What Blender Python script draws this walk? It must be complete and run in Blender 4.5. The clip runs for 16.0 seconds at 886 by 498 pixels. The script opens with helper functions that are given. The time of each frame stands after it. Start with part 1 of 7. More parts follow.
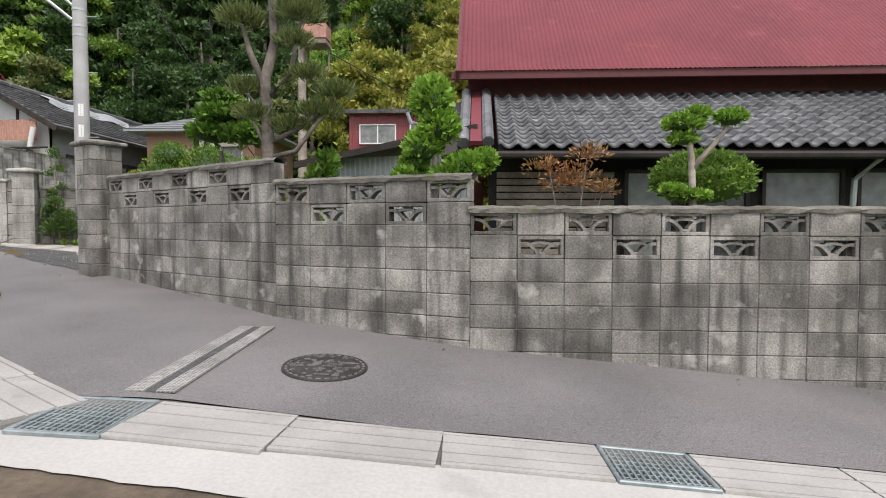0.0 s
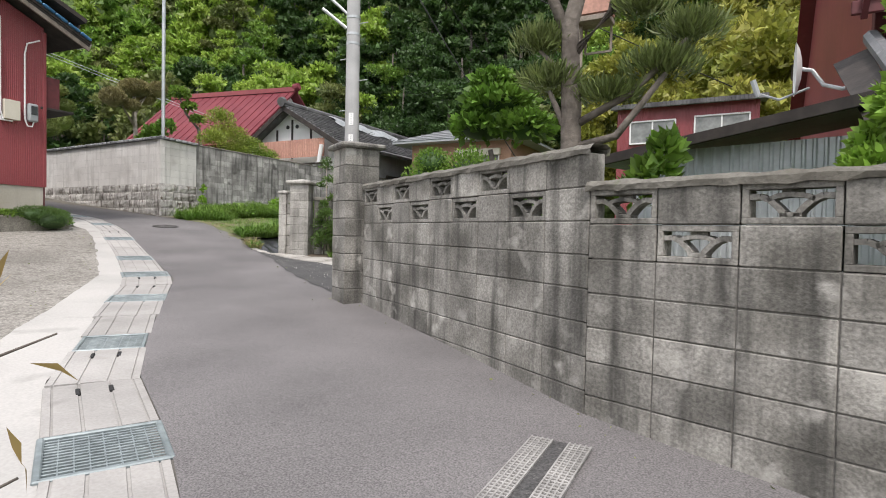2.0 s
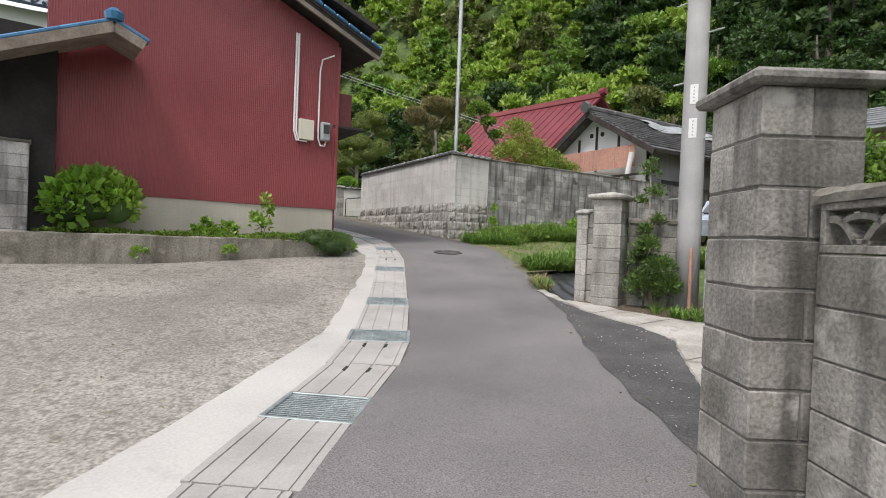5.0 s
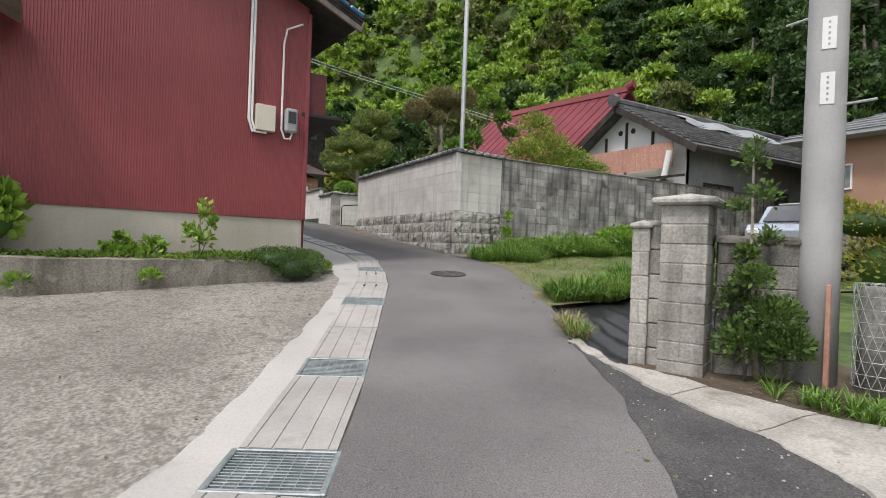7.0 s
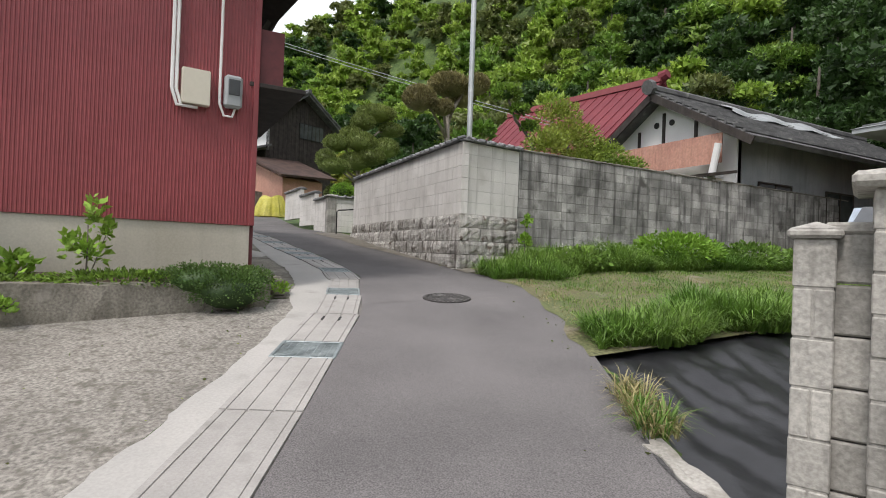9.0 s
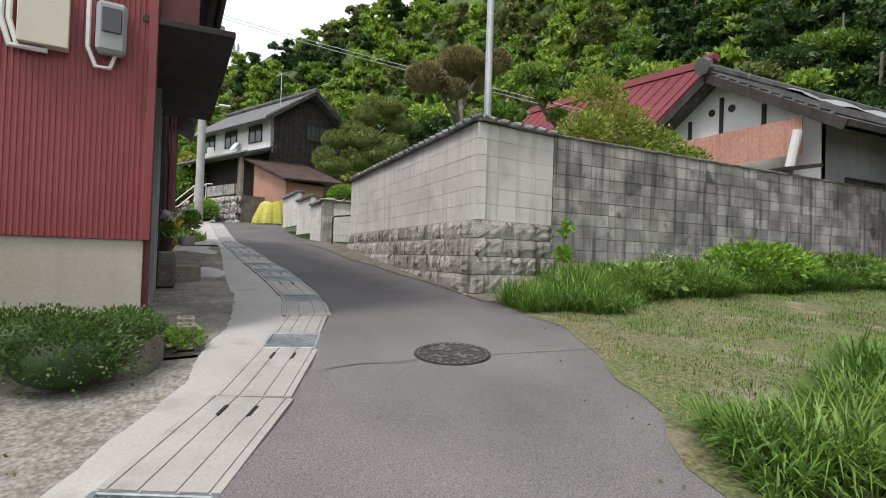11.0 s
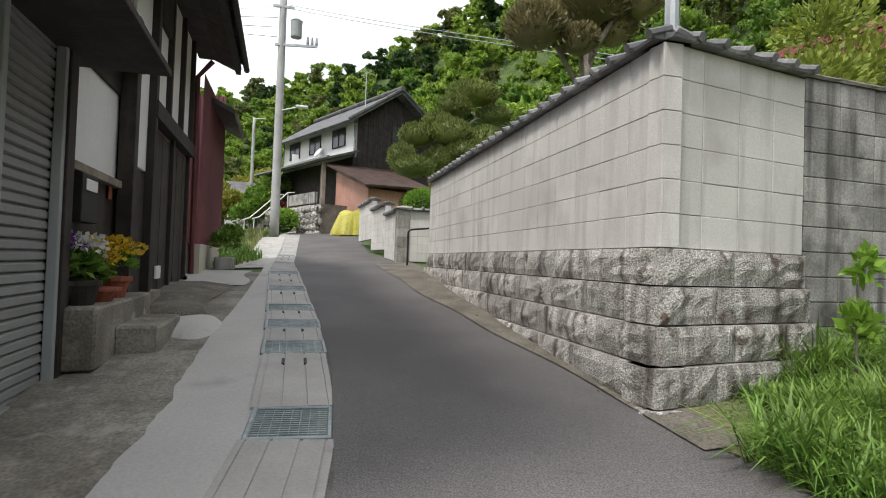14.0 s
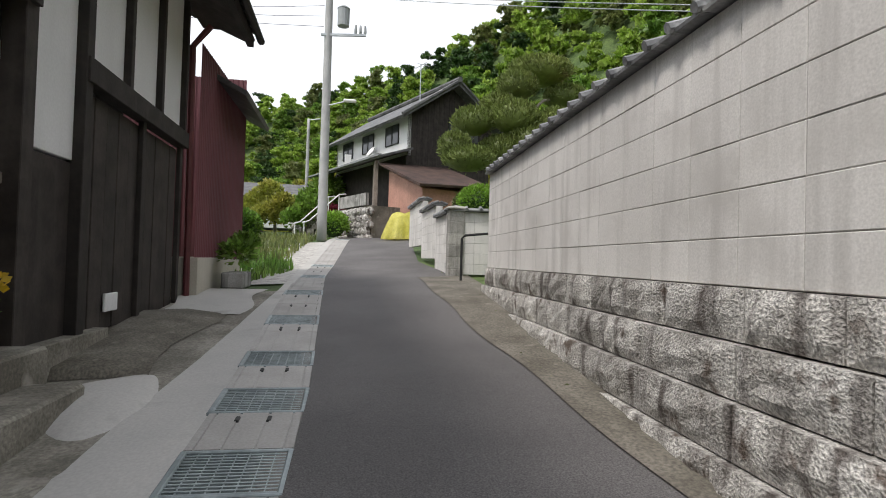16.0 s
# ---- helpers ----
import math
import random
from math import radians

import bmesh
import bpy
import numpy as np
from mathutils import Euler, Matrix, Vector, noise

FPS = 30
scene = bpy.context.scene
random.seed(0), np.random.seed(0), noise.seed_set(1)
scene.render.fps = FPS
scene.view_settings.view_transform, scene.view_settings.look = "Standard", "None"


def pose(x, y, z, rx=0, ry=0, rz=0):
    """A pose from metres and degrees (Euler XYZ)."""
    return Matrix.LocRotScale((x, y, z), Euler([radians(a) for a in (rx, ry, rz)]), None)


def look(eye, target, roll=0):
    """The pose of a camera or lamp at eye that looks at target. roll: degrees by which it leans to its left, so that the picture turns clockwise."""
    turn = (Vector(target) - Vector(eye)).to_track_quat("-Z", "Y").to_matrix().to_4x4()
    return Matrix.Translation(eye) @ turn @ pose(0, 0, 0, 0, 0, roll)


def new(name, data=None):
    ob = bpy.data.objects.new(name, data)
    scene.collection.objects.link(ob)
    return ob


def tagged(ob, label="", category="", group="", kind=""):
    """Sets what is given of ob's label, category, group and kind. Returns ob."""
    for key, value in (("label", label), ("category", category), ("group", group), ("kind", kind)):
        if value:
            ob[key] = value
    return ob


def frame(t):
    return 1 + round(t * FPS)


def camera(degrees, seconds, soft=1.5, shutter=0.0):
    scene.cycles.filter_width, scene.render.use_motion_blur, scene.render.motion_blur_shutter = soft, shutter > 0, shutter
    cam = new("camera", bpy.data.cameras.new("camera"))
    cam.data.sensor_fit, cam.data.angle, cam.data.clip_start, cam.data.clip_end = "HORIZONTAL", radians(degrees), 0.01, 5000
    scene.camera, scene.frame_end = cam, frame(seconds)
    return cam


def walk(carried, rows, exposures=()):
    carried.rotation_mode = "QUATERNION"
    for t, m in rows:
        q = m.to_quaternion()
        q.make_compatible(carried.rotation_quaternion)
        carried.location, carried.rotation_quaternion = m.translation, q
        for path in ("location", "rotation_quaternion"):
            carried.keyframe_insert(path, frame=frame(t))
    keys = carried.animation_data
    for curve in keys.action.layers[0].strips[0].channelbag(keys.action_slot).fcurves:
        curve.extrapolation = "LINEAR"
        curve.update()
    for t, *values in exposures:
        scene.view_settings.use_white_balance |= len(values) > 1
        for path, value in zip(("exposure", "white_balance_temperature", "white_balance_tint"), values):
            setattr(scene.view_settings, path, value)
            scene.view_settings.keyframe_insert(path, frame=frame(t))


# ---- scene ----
cam = camera(77.2, 16.0, 1.0)
METRES, EYE, TILT, LEAN, TURN = 21.3, 1.4, 0.0, 0.0, 3.5
ROWS = [
    (0.0, 0.0, 0.0, 0.0, 0.01, -2.23, -0.18),
    (0.5, -0.0107, 0.0286, 0.0032, 2.66, -2.08, -0.34),
    (1.0, -0.0209, 0.0539, 0.0038, 7.42, -1.97, -0.47),
    (1.5, -0.0366, 0.0792, 0.0059, 15.16, -1.75, -0.89),
    (2.0, -0.0507, 0.1041, 0.0072, 24.78, -1.68, -1.19),
    (2.5, -0.0698, 0.129, 0.0099, 35.07, -1.54, -1.66),
    (3.0, -0.0852, 0.1538, 0.0116, 41.26, -1.37, -1.86),
    (3.5, -0.107, 0.1773, 0.0142, 47.22, -1.29, -2.19),
    (4.0, -0.1273, 0.1985, 0.016, 51.75, -1.25, -2.32),
    (6.5, -0.2446, 0.31, 0.0286, 56.22, -0.52, -2.22),
    (7.0, -0.2694, 0.3307, 0.0307, 56.78, -0.19, -2.16),
    (7.5, -0.2917, 0.3535, 0.031, 57.25, -0.05, -2.17),
    (8.0, -0.3157, 0.3716, 0.0331, 57.79, 0.18, -2.14),
    (8.5, -0.3408, 0.3923, 0.035, 58.16, 0.26, -2.19),
    (9.0, -0.3663, 0.4095, 0.0363, 58.55, 0.45, -2.09),
    (11.5, -0.5022, 0.4981, 0.0491, 61.3, 1.08, -1.9),
    (12.0, -0.5297, 0.5121, 0.0523, 62.22, 1.15, -1.93),
    (12.5, -0.5579, 0.5287, 0.0551, 63.13, 1.2, -1.99),
    (13.0, -0.5862, 0.5385, 0.0593, 65.1, 1.25, -1.99),
    (13.5, -0.6156, 0.5516, 0.0625, 67.28, 1.27, -1.95),
    (14.0, -0.6446, 0.5595, 0.0658, 70.13, 1.32, -1.97),
    (14.5, -0.6731, 0.5728, 0.069, 71.6, 1.34, -1.92),
    (15.0, -0.701, 0.5803, 0.072, 73.01, 1.31, -1.83),
    (15.5, -0.7288, 0.5917, 0.0747, 74.48, 1.26, -1.78),
    (16.0, -0.7578, 0.5982, 0.0766, 76.41, 1.22, -1.68),
]
walk(cam, [(t, pose(0, 0, EYE, TILT, LEAN, TURN) @ pose(METRES * x, METRES * y, METRES * z, 90 + pitch, roll, yaw)) for t, x, y, z, yaw, pitch, roll in ROWS], exposures=((0.0, 0.64, 6400, 15), (2.0, 0.74, 6400, 15), (3.5, 0.68, 6400, 15), (9.0, 0.5, 6400, 14), (12.5, 0.55, 6400, 13), (14.0, 0.62, 6450, 12), (16.0, 0.55, 6400, 13)))

# ---- light ----
world = bpy.data.worlds.new("sky")
scene.world = world
world.use_nodes = True
wn, wl = world.node_tree.nodes, world.node_tree.links
wn.clear()
SUN_EL, SUN_AZ = 58.0, 152.0
sky = wn.new("ShaderNodeTexSky")
sky.sky_type, sky.sun_disc = "NISHITA", False
sky.sun_elevation, sky.sun_rotation = radians(SUN_EL), radians(SUN_AZ)
sky.dust_density = 4.0
cloud = wn.new("ShaderNodeMix")
cloud.data_type = "RGBA"
cloud.inputs[0].default_value = 0.86
cloud.inputs[7].default_value = (8.8, 9.1, 9.3, 1)
bg = wn.new("ShaderNodeBackground")
bg.inputs[1].default_value = 0.104
wo = wn.new("ShaderNodeOutputWorld")
wl.new(sky.outputs[0], cloud.inputs[6])
wl.new(cloud.outputs[2], bg.inputs[0])
wl.new(bg.outputs[0], wo.inputs[0])
sun = new("sun", bpy.data.lights.new("sun", "SUN"))
sun.data.energy, sun.data.angle, sun.data.color = 1.75, radians(10), (1.0, 0.95, 0.87)
az, el = radians(SUN_AZ), radians(SUN_EL)
sun.matrix_world = look((0, 0, 30), (-math.sin(az) * math.cos(el), -math.cos(az) * math.cos(el), 30 - math.sin(el)))


# ---- materials ----
def mat(name, a, b, rough=0.85, scale=1.5, fine=30.0, bump=0.3, dist=0.004, streak=0.0, dark=(0.03, 0.03, 0.03), rand=0.0, metal=0.0,
        spots=None, spot_lo=0.6, spot_hi=0.7, spot_scale=4.0, island=0.0, translucent=0.0, grit=0.16):
    """Two colours mixed by broad noise, fine grain with bump, optional dark runs down the face, pale spots, and variation per piece."""
    m = bpy.data.materials.new(name)
    m.use_nodes = True
    n, l = m.node_tree.nodes, m.node_tree.links
    p = n["Principled BSDF"]
    geo = n.new("ShaderNodeNewGeometry")

    def noise_of(s, detail, vec=None):
        t = n.new("ShaderNodeTexNoise")
        t.inputs["Scale"].default_value, t.inputs["Detail"].default_value = s, detail
        l.new(vec or geo.outputs["Position"], t.inputs["Vector"])
        return t.outputs["Fac"]

    def ramp(src, lo, hi):
        r = n.new("ShaderNodeMapRange")
        r.inputs[1].default_value, r.inputs[2].default_value = lo, hi
        l.new(src, r.inputs[0])
        return r.outputs[0]

    def mixed(fac, c1, c2, mode="MIX"):
        x = n.new("ShaderNodeMix")
        x.data_type, x.blend_type = "RGBA", mode
        for sock, v in ((x.inputs[0], fac), (x.inputs[6], c1), (x.inputs[7], c2)):
            if isinstance(v, (int, float)):
                sock.default_value = v
            elif isinstance(v, tuple):
                sock.default_value = (*v, 1)
            else:
                l.new(v, sock)
        return x.outputs[2]

    col = mixed(ramp(noise_of(scale, 5), 0.35, 0.65), a, b)
    grain = noise_of(fine, 4)
    col = mixed(1.0, col, mixed(ramp(grain, 0.32, 0.68), (1 - grit, 1 - grit, 1 - grit), (1 + grit, 1 + grit, 1 + grit)), "MULTIPLY")
    if streak:
        mp = n.new("ShaderNodeMapping")
        mp.inputs["Scale"].default_value = (8, 8, 0.7)
        l.new(geo.outputs["Position"], mp.inputs[0])
        f = ramp(noise_of(1.0, 5, mp.outputs[0]), 0.5, 0.72)
        k = n.new("ShaderNodeMath")
        k.operation = "MULTIPLY"
        k.inputs[1].default_value = streak
        l.new(f, k.inputs[0])
        col = mixed(k.outputs[0], col, dark)
    if spots:
        col = mixed(ramp(noise_of(spot_scale, 6), spot_lo, spot_hi), col, spots)
    if rand or island:
        src = n.new("ShaderNodeObjectInfo").outputs["Random"] if rand else geo.outputs["Random Per Island"]
        amount = rand or island
        r = n.new("ShaderNodeMapRange")
        r.inputs[3].default_value, r.inputs[4].default_value = 1 - amount, 1 + amount
        l.new(src, r.inputs[0])
        hsv = n.new("ShaderNodeHueSaturation")
        l.new(r.outputs[0], hsv.inputs["Value"])
        l.new(col, hsv.inputs["Color"])
        col = hsv.outputs[0]
    l.new(col, p.inputs["Base Color"])
    p.inputs["Roughness"].default_value, p.inputs["Metallic"].default_value = rough, metal
    if bump:
        bp = n.new("ShaderNodeBump")
        bp.inputs["Strength"].default_value, bp.inputs["Distance"].default_value = bump, dist
        l.new(grain, bp.inputs["Height"])
        l.new(bp.outputs[0], p.inputs["Normal"])
    if translucent:
        tr = n.new("ShaderNodeBsdfTranslucent")
        l.new(col, tr.inputs[0])
        ms = n.new("ShaderNodeMixShader")
        ms.inputs[0].default_value = translucent
        l.new(p.outputs[0], ms.inputs[1])
        l.new(tr.outputs[0], ms.inputs[2])
        l.new(ms.outputs[0], n["Material Output"].inputs[0])
    return m


def leaf_mat(name, a, b, var=0.35):
    return mat(name, a, b, rough=0.55, scale=0.5, fine=6, bump=0, island=var, translucent=0.3)


M_ROAD = mat("asphalt", (0.117, 0.11, 0.109), (0.168, 0.158, 0.156), 0.9, 0.7, 110, 0.7, 0.004, spots=(0.2, 0.192, 0.186), spot_lo=0.64, spot_hi=0.76, spot_scale=45, grit=0.42)
def shade_beyond(m, x0, x1, low):
    """Paints house shade into the lane's upper stretch, with an uneven change between."""
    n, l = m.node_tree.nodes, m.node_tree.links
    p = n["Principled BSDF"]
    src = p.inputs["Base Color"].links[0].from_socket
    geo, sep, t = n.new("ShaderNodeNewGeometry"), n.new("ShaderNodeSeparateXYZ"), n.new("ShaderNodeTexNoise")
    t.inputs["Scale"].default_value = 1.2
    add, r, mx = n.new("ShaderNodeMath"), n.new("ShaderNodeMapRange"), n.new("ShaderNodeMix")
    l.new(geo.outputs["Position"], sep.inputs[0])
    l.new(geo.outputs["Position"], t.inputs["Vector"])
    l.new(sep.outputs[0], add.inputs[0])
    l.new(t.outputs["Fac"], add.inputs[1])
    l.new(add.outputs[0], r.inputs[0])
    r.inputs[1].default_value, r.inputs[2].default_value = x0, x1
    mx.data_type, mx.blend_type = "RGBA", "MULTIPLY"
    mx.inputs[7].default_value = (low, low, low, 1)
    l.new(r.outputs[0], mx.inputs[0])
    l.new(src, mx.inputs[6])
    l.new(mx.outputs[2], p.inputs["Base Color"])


# The old house's shade on the lane is multiplied into the asphalt colour.
shade_beyond(M_ROAD, -15.0, -18.4, 0.7)
M_ROAD_OLD = mat("old_asphalt", (0.05, 0.05, 0.05), (0.085, 0.082, 0.08), 0.95, 2, 70, 0.9, 0.008, spots=(0.2, 0.19, 0.18), spot_lo=0.62, spot_hi=0.75, spot_scale=40, grit=0.45)
M_GUTTER = mat("gutter_concrete", (0.3, 0.288, 0.27), (0.37, 0.355, 0.335), 0.85, 2, 60, 0.35, 0.003, rand=0.1, spots=(0.27, 0.26, 0.24), spot_lo=0.58, spot_hi=0.75, spot_scale=5, grit=0.08)
M_CONC = mat("pale_concrete", (0.36, 0.35, 0.33), (0.44, 0.425, 0.4), 0.85, 0.8, 50, 0.35, 0.003, spots=(0.27, 0.26, 0.24), spot_lo=0.6, spot_hi=0.8, spot_scale=2, grit=0.07)
M_PAD = mat("dirty_pale_concrete", (0.29, 0.275, 0.245), (0.43, 0.41, 0.375), 0.92, 1.8, 45, 0.6, 0.006, spots=(0.17, 0.155, 0.12), spot_lo=0.55, spot_hi=0.72, spot_scale=3.5, grit=0.18)
M_LOT = mat("worn_concrete", (0.185, 0.173, 0.152), (0.275, 0.259, 0.23), 0.9, 0.6, 35, 0.9, 0.008, spots=(0.13, 0.12, 0.1), spot_lo=0.52, spot_hi=0.7, spot_scale=9, grit=0.45)
M_STEP = mat("stained_concrete", (0.13, 0.118, 0.095), (0.26, 0.243, 0.205), 0.9, 1.6, 40, 0.7, 0.008, streak=0.5, dark=(0.07, 0.065, 0.05), spots=(0.33, 0.31, 0.27), spot_lo=0.58, spot_hi=0.75, spot_scale=4, grit=0.3)
M_FOOT = mat("sandy_footing", (0.095, 0.085, 0.066), (0.165, 0.15, 0.124), 0.95, 2.5, 45, 0.7, 0.008, spots=(0.24, 0.22, 0.185), spot_lo=0.62, spot_hi=0.75, spot_scale=6, grit=0.35)
M_BLOCK = mat("weathered_block", (0.12, 0.114, 0.1), (0.31, 0.297, 0.27), 0.95, 2.4, 60, 0.8, 0.006, streak=0.88, dark=(0.035, 0.034, 0.03), rand=0.27,
              spots=(0.4, 0.385, 0.352), spot_lo=0.6, spot_hi=0.74, spot_scale=5, grit=0.28)
M_PALEMORTAR = mat("pale_mortar", (0.36, 0.345, 0.32), (0.44, 0.425, 0.4), 0.95, 3, 60, 0.4)
M_MORTAR = mat("mortar", (0.1, 0.095, 0.085), (0.17, 0.16, 0.145), 0.95, 3, 60, 0.5)
M_COPE = mat("mossy_coping", (0.1, 0.092, 0.075), (0.2, 0.19, 0.165), 0.95, 3, 35, 0.9, 0.01, spots=(0.08, 0.1, 0.035), spot_lo=0.6, spot_hi=0.72, spot_scale=5)
M_POSTB = mat("pale_block", (0.22, 0.213, 0.192), (0.4, 0.385, 0.352), 0.95, 2.2, 45, 0.7, 0.006, streak=0.6, dark=(0.1, 0.095, 0.082), rand=0.16, spots=(0.46, 0.445, 0.41), spot_lo=0.6, spot_hi=0.75, spot_scale=4, grit=0.22)
M_WHITEB = mat("dressed_block", (0.58, 0.56, 0.53), (0.68, 0.66, 0.63), 0.9, 1, 90, 0.3, 0.003, streak=0.45, dark=(0.33, 0.315, 0.29), rand=0.05, spots=(0.47, 0.45, 0.42), spot_lo=0.55, spot_hi=0.75, spot_scale=1.6, grit=0.1)
M_GRAYB = mat("grey_block", (0.18, 0.176, 0.167), (0.41, 0.4, 0.382), 0.95, 1.6, 50, 0.6, 0.005, streak=0.9, dark=(0.05, 0.048, 0.045), rand=0.26, spots=(0.1, 0.097, 0.09), spot_lo=0.58, spot_hi=0.7, spot_scale=2.6, grit=0.2)
M_GRANITE = mat("granite", (0.34, 0.322, 0.293), (0.6, 0.58, 0.545), 0.85, 4, 70, 1.0, 0.026, streak=0.95, dark=(0.055, 0.038, 0.03), rand=0.16, spots=(0.13, 0.1, 0.08), spot_lo=0.59, spot_hi=0.68, spot_scale=5.5, grit=0.5)
M_POLE = mat("pole_concrete", (0.36, 0.36, 0.36), (0.45, 0.45, 0.445), 0.8, 2, 60, 0.2, streak=0.2, dark=(0.25, 0.25, 0.25), grit=0.05)
M_RED = mat("maroon_metal", (0.222, 0.047, 0.053), (0.285, 0.066, 0.072), 0.45, 0.5, 12, 0.1, 0.002, streak=0.25, dark=(0.155, 0.039, 0.042), grit=0.06)
M_FADED = mat("faded_maroon_sheet", (0.115, 0.035, 0.044), (0.16, 0.05, 0.06), 0.6, 0.7, 12, 0.1, 0.002, streak=0.4, dark=(0.07, 0.028, 0.032), grit=0.06)
M_REDROOF = mat("red_roof_metal", (0.135, 0.017, 0.026), (0.175, 0.027, 0.036), 0.75, 0.6, 9, 0.1, 0.002, spots=(0.23, 0.05, 0.056), spot_lo=0.62, spot_hi=0.8, spot_scale=3, grit=0.08)
M_REDDARK = mat("dark_maroon", (0.09, 0.018, 0.02), (0.12, 0.025, 0.028), 0.6, 1, 10, 0.1)
M_COPETILE = mat("pale_coping_tile", (0.13, 0.132, 0.136), (0.25, 0.252, 0.255), 0.6, 3, 30, 0.3, 0.003, rand=0.25, spots=(0.4, 0.4, 0.39), spot_lo=0.56, spot_hi=0.7, spot_scale=9)
M_KAWARA = mat("grey_roof_tile", (0.07, 0.072, 0.078), (0.15, 0.152, 0.158), 0.5, 3, 30, 0.3, 0.003, rand=0.3, spots=(0.25, 0.25, 0.25), spot_lo=0.62, spot_hi=0.75, spot_scale=7)
M_FARTILE = mat("far_roof_tile", (0.06, 0.06, 0.062), (0.13, 0.13, 0.13), 0.6, 2, 20, 0.4, 0.01, spots=(0.25, 0.25, 0.24), spot_lo=0.62, spot_hi=0.75, spot_scale=3)
M_BLUE = mat("blue_glazed_tile", (0.03, 0.13, 0.27), (0.05, 0.18, 0.34), 0.3, 3, 20, 0.1, rand=0.15)
M_NBTILE = mat("blue_grey_tile", (0.06, 0.085, 0.13), (0.11, 0.14, 0.19), 0.35, 3, 20, 0.2, rand=0.15)
M_SLATE = mat("grey_slate_roof", (0.17, 0.18, 0.185), (0.23, 0.24, 0.245), 0.7, 2, 30, 0.2)
M_BASE = mat("render_plinth", (0.42, 0.39, 0.32), (0.5, 0.47, 0.4), 0.9, 1, 40, 0.2, streak=0.2, dark=(0.28, 0.26, 0.21), grit=0.06)
M_PLASTER = mat("white_plaster", (0.68, 0.68, 0.68), (0.76, 0.76, 0.755), 0.85, 1, 40, 0.1, streak=0.1, dark=(0.5, 0.49, 0.47), grit=0.04)
M_DARKWOOD = mat("dark_wood", (0.016, 0.012, 0.01), (0.036, 0.028, 0.024), 0.75, 4, 25, 0.5, 0.004, streak=0.3, dark=(0.075, 0.064, 0.056), rand=0.25)
M_WOOD = mat("weathered_wood", (0.17, 0.14, 0.115), (0.28, 0.24, 0.2), 0.85, 3, 25, 0.4)
M_SHUTTER = mat("shutter_metal", (0.2, 0.203, 0.207), (0.26, 0.263, 0.266), 0.5, 0.8, 20, 0.1, rand=0.04, spots=(0.2, 0.19, 0.18), spot_lo=0.6, spot_hi=0.8, spot_scale=1.5, grit=0.05)
M_TANMETAL = mat("tan_corrugated", (0.42, 0.22, 0.17), (0.5, 0.28, 0.21), 0.6, 1, 15, 0.1, streak=0.4, dark=(0.3, 0.16, 0.12))
# Plaster on the farmhouse's shadowed side, with the shade put into its grey.
M_SHADEWALL = mat("shaded_grey_plaster", (0.2, 0.21, 0.22), (0.3, 0.31, 0.32), 0.9, 1, 30, 0.1, streak=0.4, dark=(0.12, 0.12, 0.12))
M_RUSTROOF = mat("rusty_roof", (0.045, 0.028, 0.023), (0.085, 0.05, 0.04), 0.8, 2, 15, 0.2)
M_BROWN = mat("brown_render", (0.34, 0.2, 0.14), (0.4, 0.24, 0.17), 0.85, 1, 30, 0.1)
M_GALV = mat("galvanised", (0.4, 0.43, 0.44), (0.55, 0.57, 0.58), 0.45, 2, 20, 0.1, metal=0.5, spots=(0.27, 0.2, 0.15), spot_lo=0.68, spot_hi=0.8, spot_scale=3, grit=0.06)
M_GRATE = mat("galvanised_grate", (0.2, 0.235, 0.24), (0.3, 0.34, 0.345), 0.5, 4, 20, 0.1, metal=0.4)
M_IRON = mat("cast_iron", (0.028, 0.025, 0.024), (0.055, 0.05, 0.047), 0.6, 5, 40, 0.4, metal=0.2, spots=(0.12, 0.115, 0.11), spot_lo=0.66, spot_hi=0.75, spot_scale=25)
M_IRONWORN = mat("worn_iron", (0.09, 0.086, 0.082), (0.17, 0.163, 0.156), 0.5, 8, 40, 0.3, metal=0.3)
M_DRAIN = mat("dirty_drain_steel", (0.25, 0.242, 0.23), (0.38, 0.368, 0.35), 0.8, 4, 40, 0.3)
M_BLACK = mat("black", (0.012, 0.012, 0.012), (0.02, 0.02, 0.02), 0.7, 2, 20, 0)
# Near-black that paints shade under the eave, in recesses and inside openings.
M_DARK = mat("near_black_shade", (0.015, 0.014, 0.013), (0.03, 0.028, 0.026), 0.9, 2, 20, 0)
M_SHEET = mat("black_plastic_sheet", (0.014, 0.014, 0.016), (0.026, 0.026, 0.029), 0.36, 2, 8, 0.4, 0.02, grit=0.05)
M_PLASTIC = mat("cream_plastic", (0.6, 0.56, 0.46), (0.64, 0.6, 0.5), 0.5, 2, 20, 0, grit=0.02)
M_GREYBOX = mat("grey_plastic", (0.3, 0.32, 0.33), (0.36, 0.38, 0.39), 0.5, 2, 20, 0, grit=0.02)
M_WHITEP = mat("white_paint", (0.72, 0.72, 0.71), (0.78, 0.78, 0.77), 0.6, 2, 20, 0, grit=0.03)
M_GLASS = mat("dull_window_glass", (0.05, 0.055, 0.06), (0.09, 0.095, 0.1), 0.12, 0.8, 3, 0)
M_CURTAIN = mat("curtained_glass", (0.16, 0.17, 0.165), (0.25, 0.26, 0.25), 0.25, 1.5, 6, 0)
M_SOIL = mat("soil", (0.07, 0.052, 0.036), (0.12, 0.093, 0.065), 0.95, 3, 25, 0.8, 0.02)
M_EARTH = mat("undergrowth", (0.045, 0.08, 0.02), (0.1, 0.15, 0.04), 0.95, 0.5, 3, 0.9, 0.15, grit=0.4)
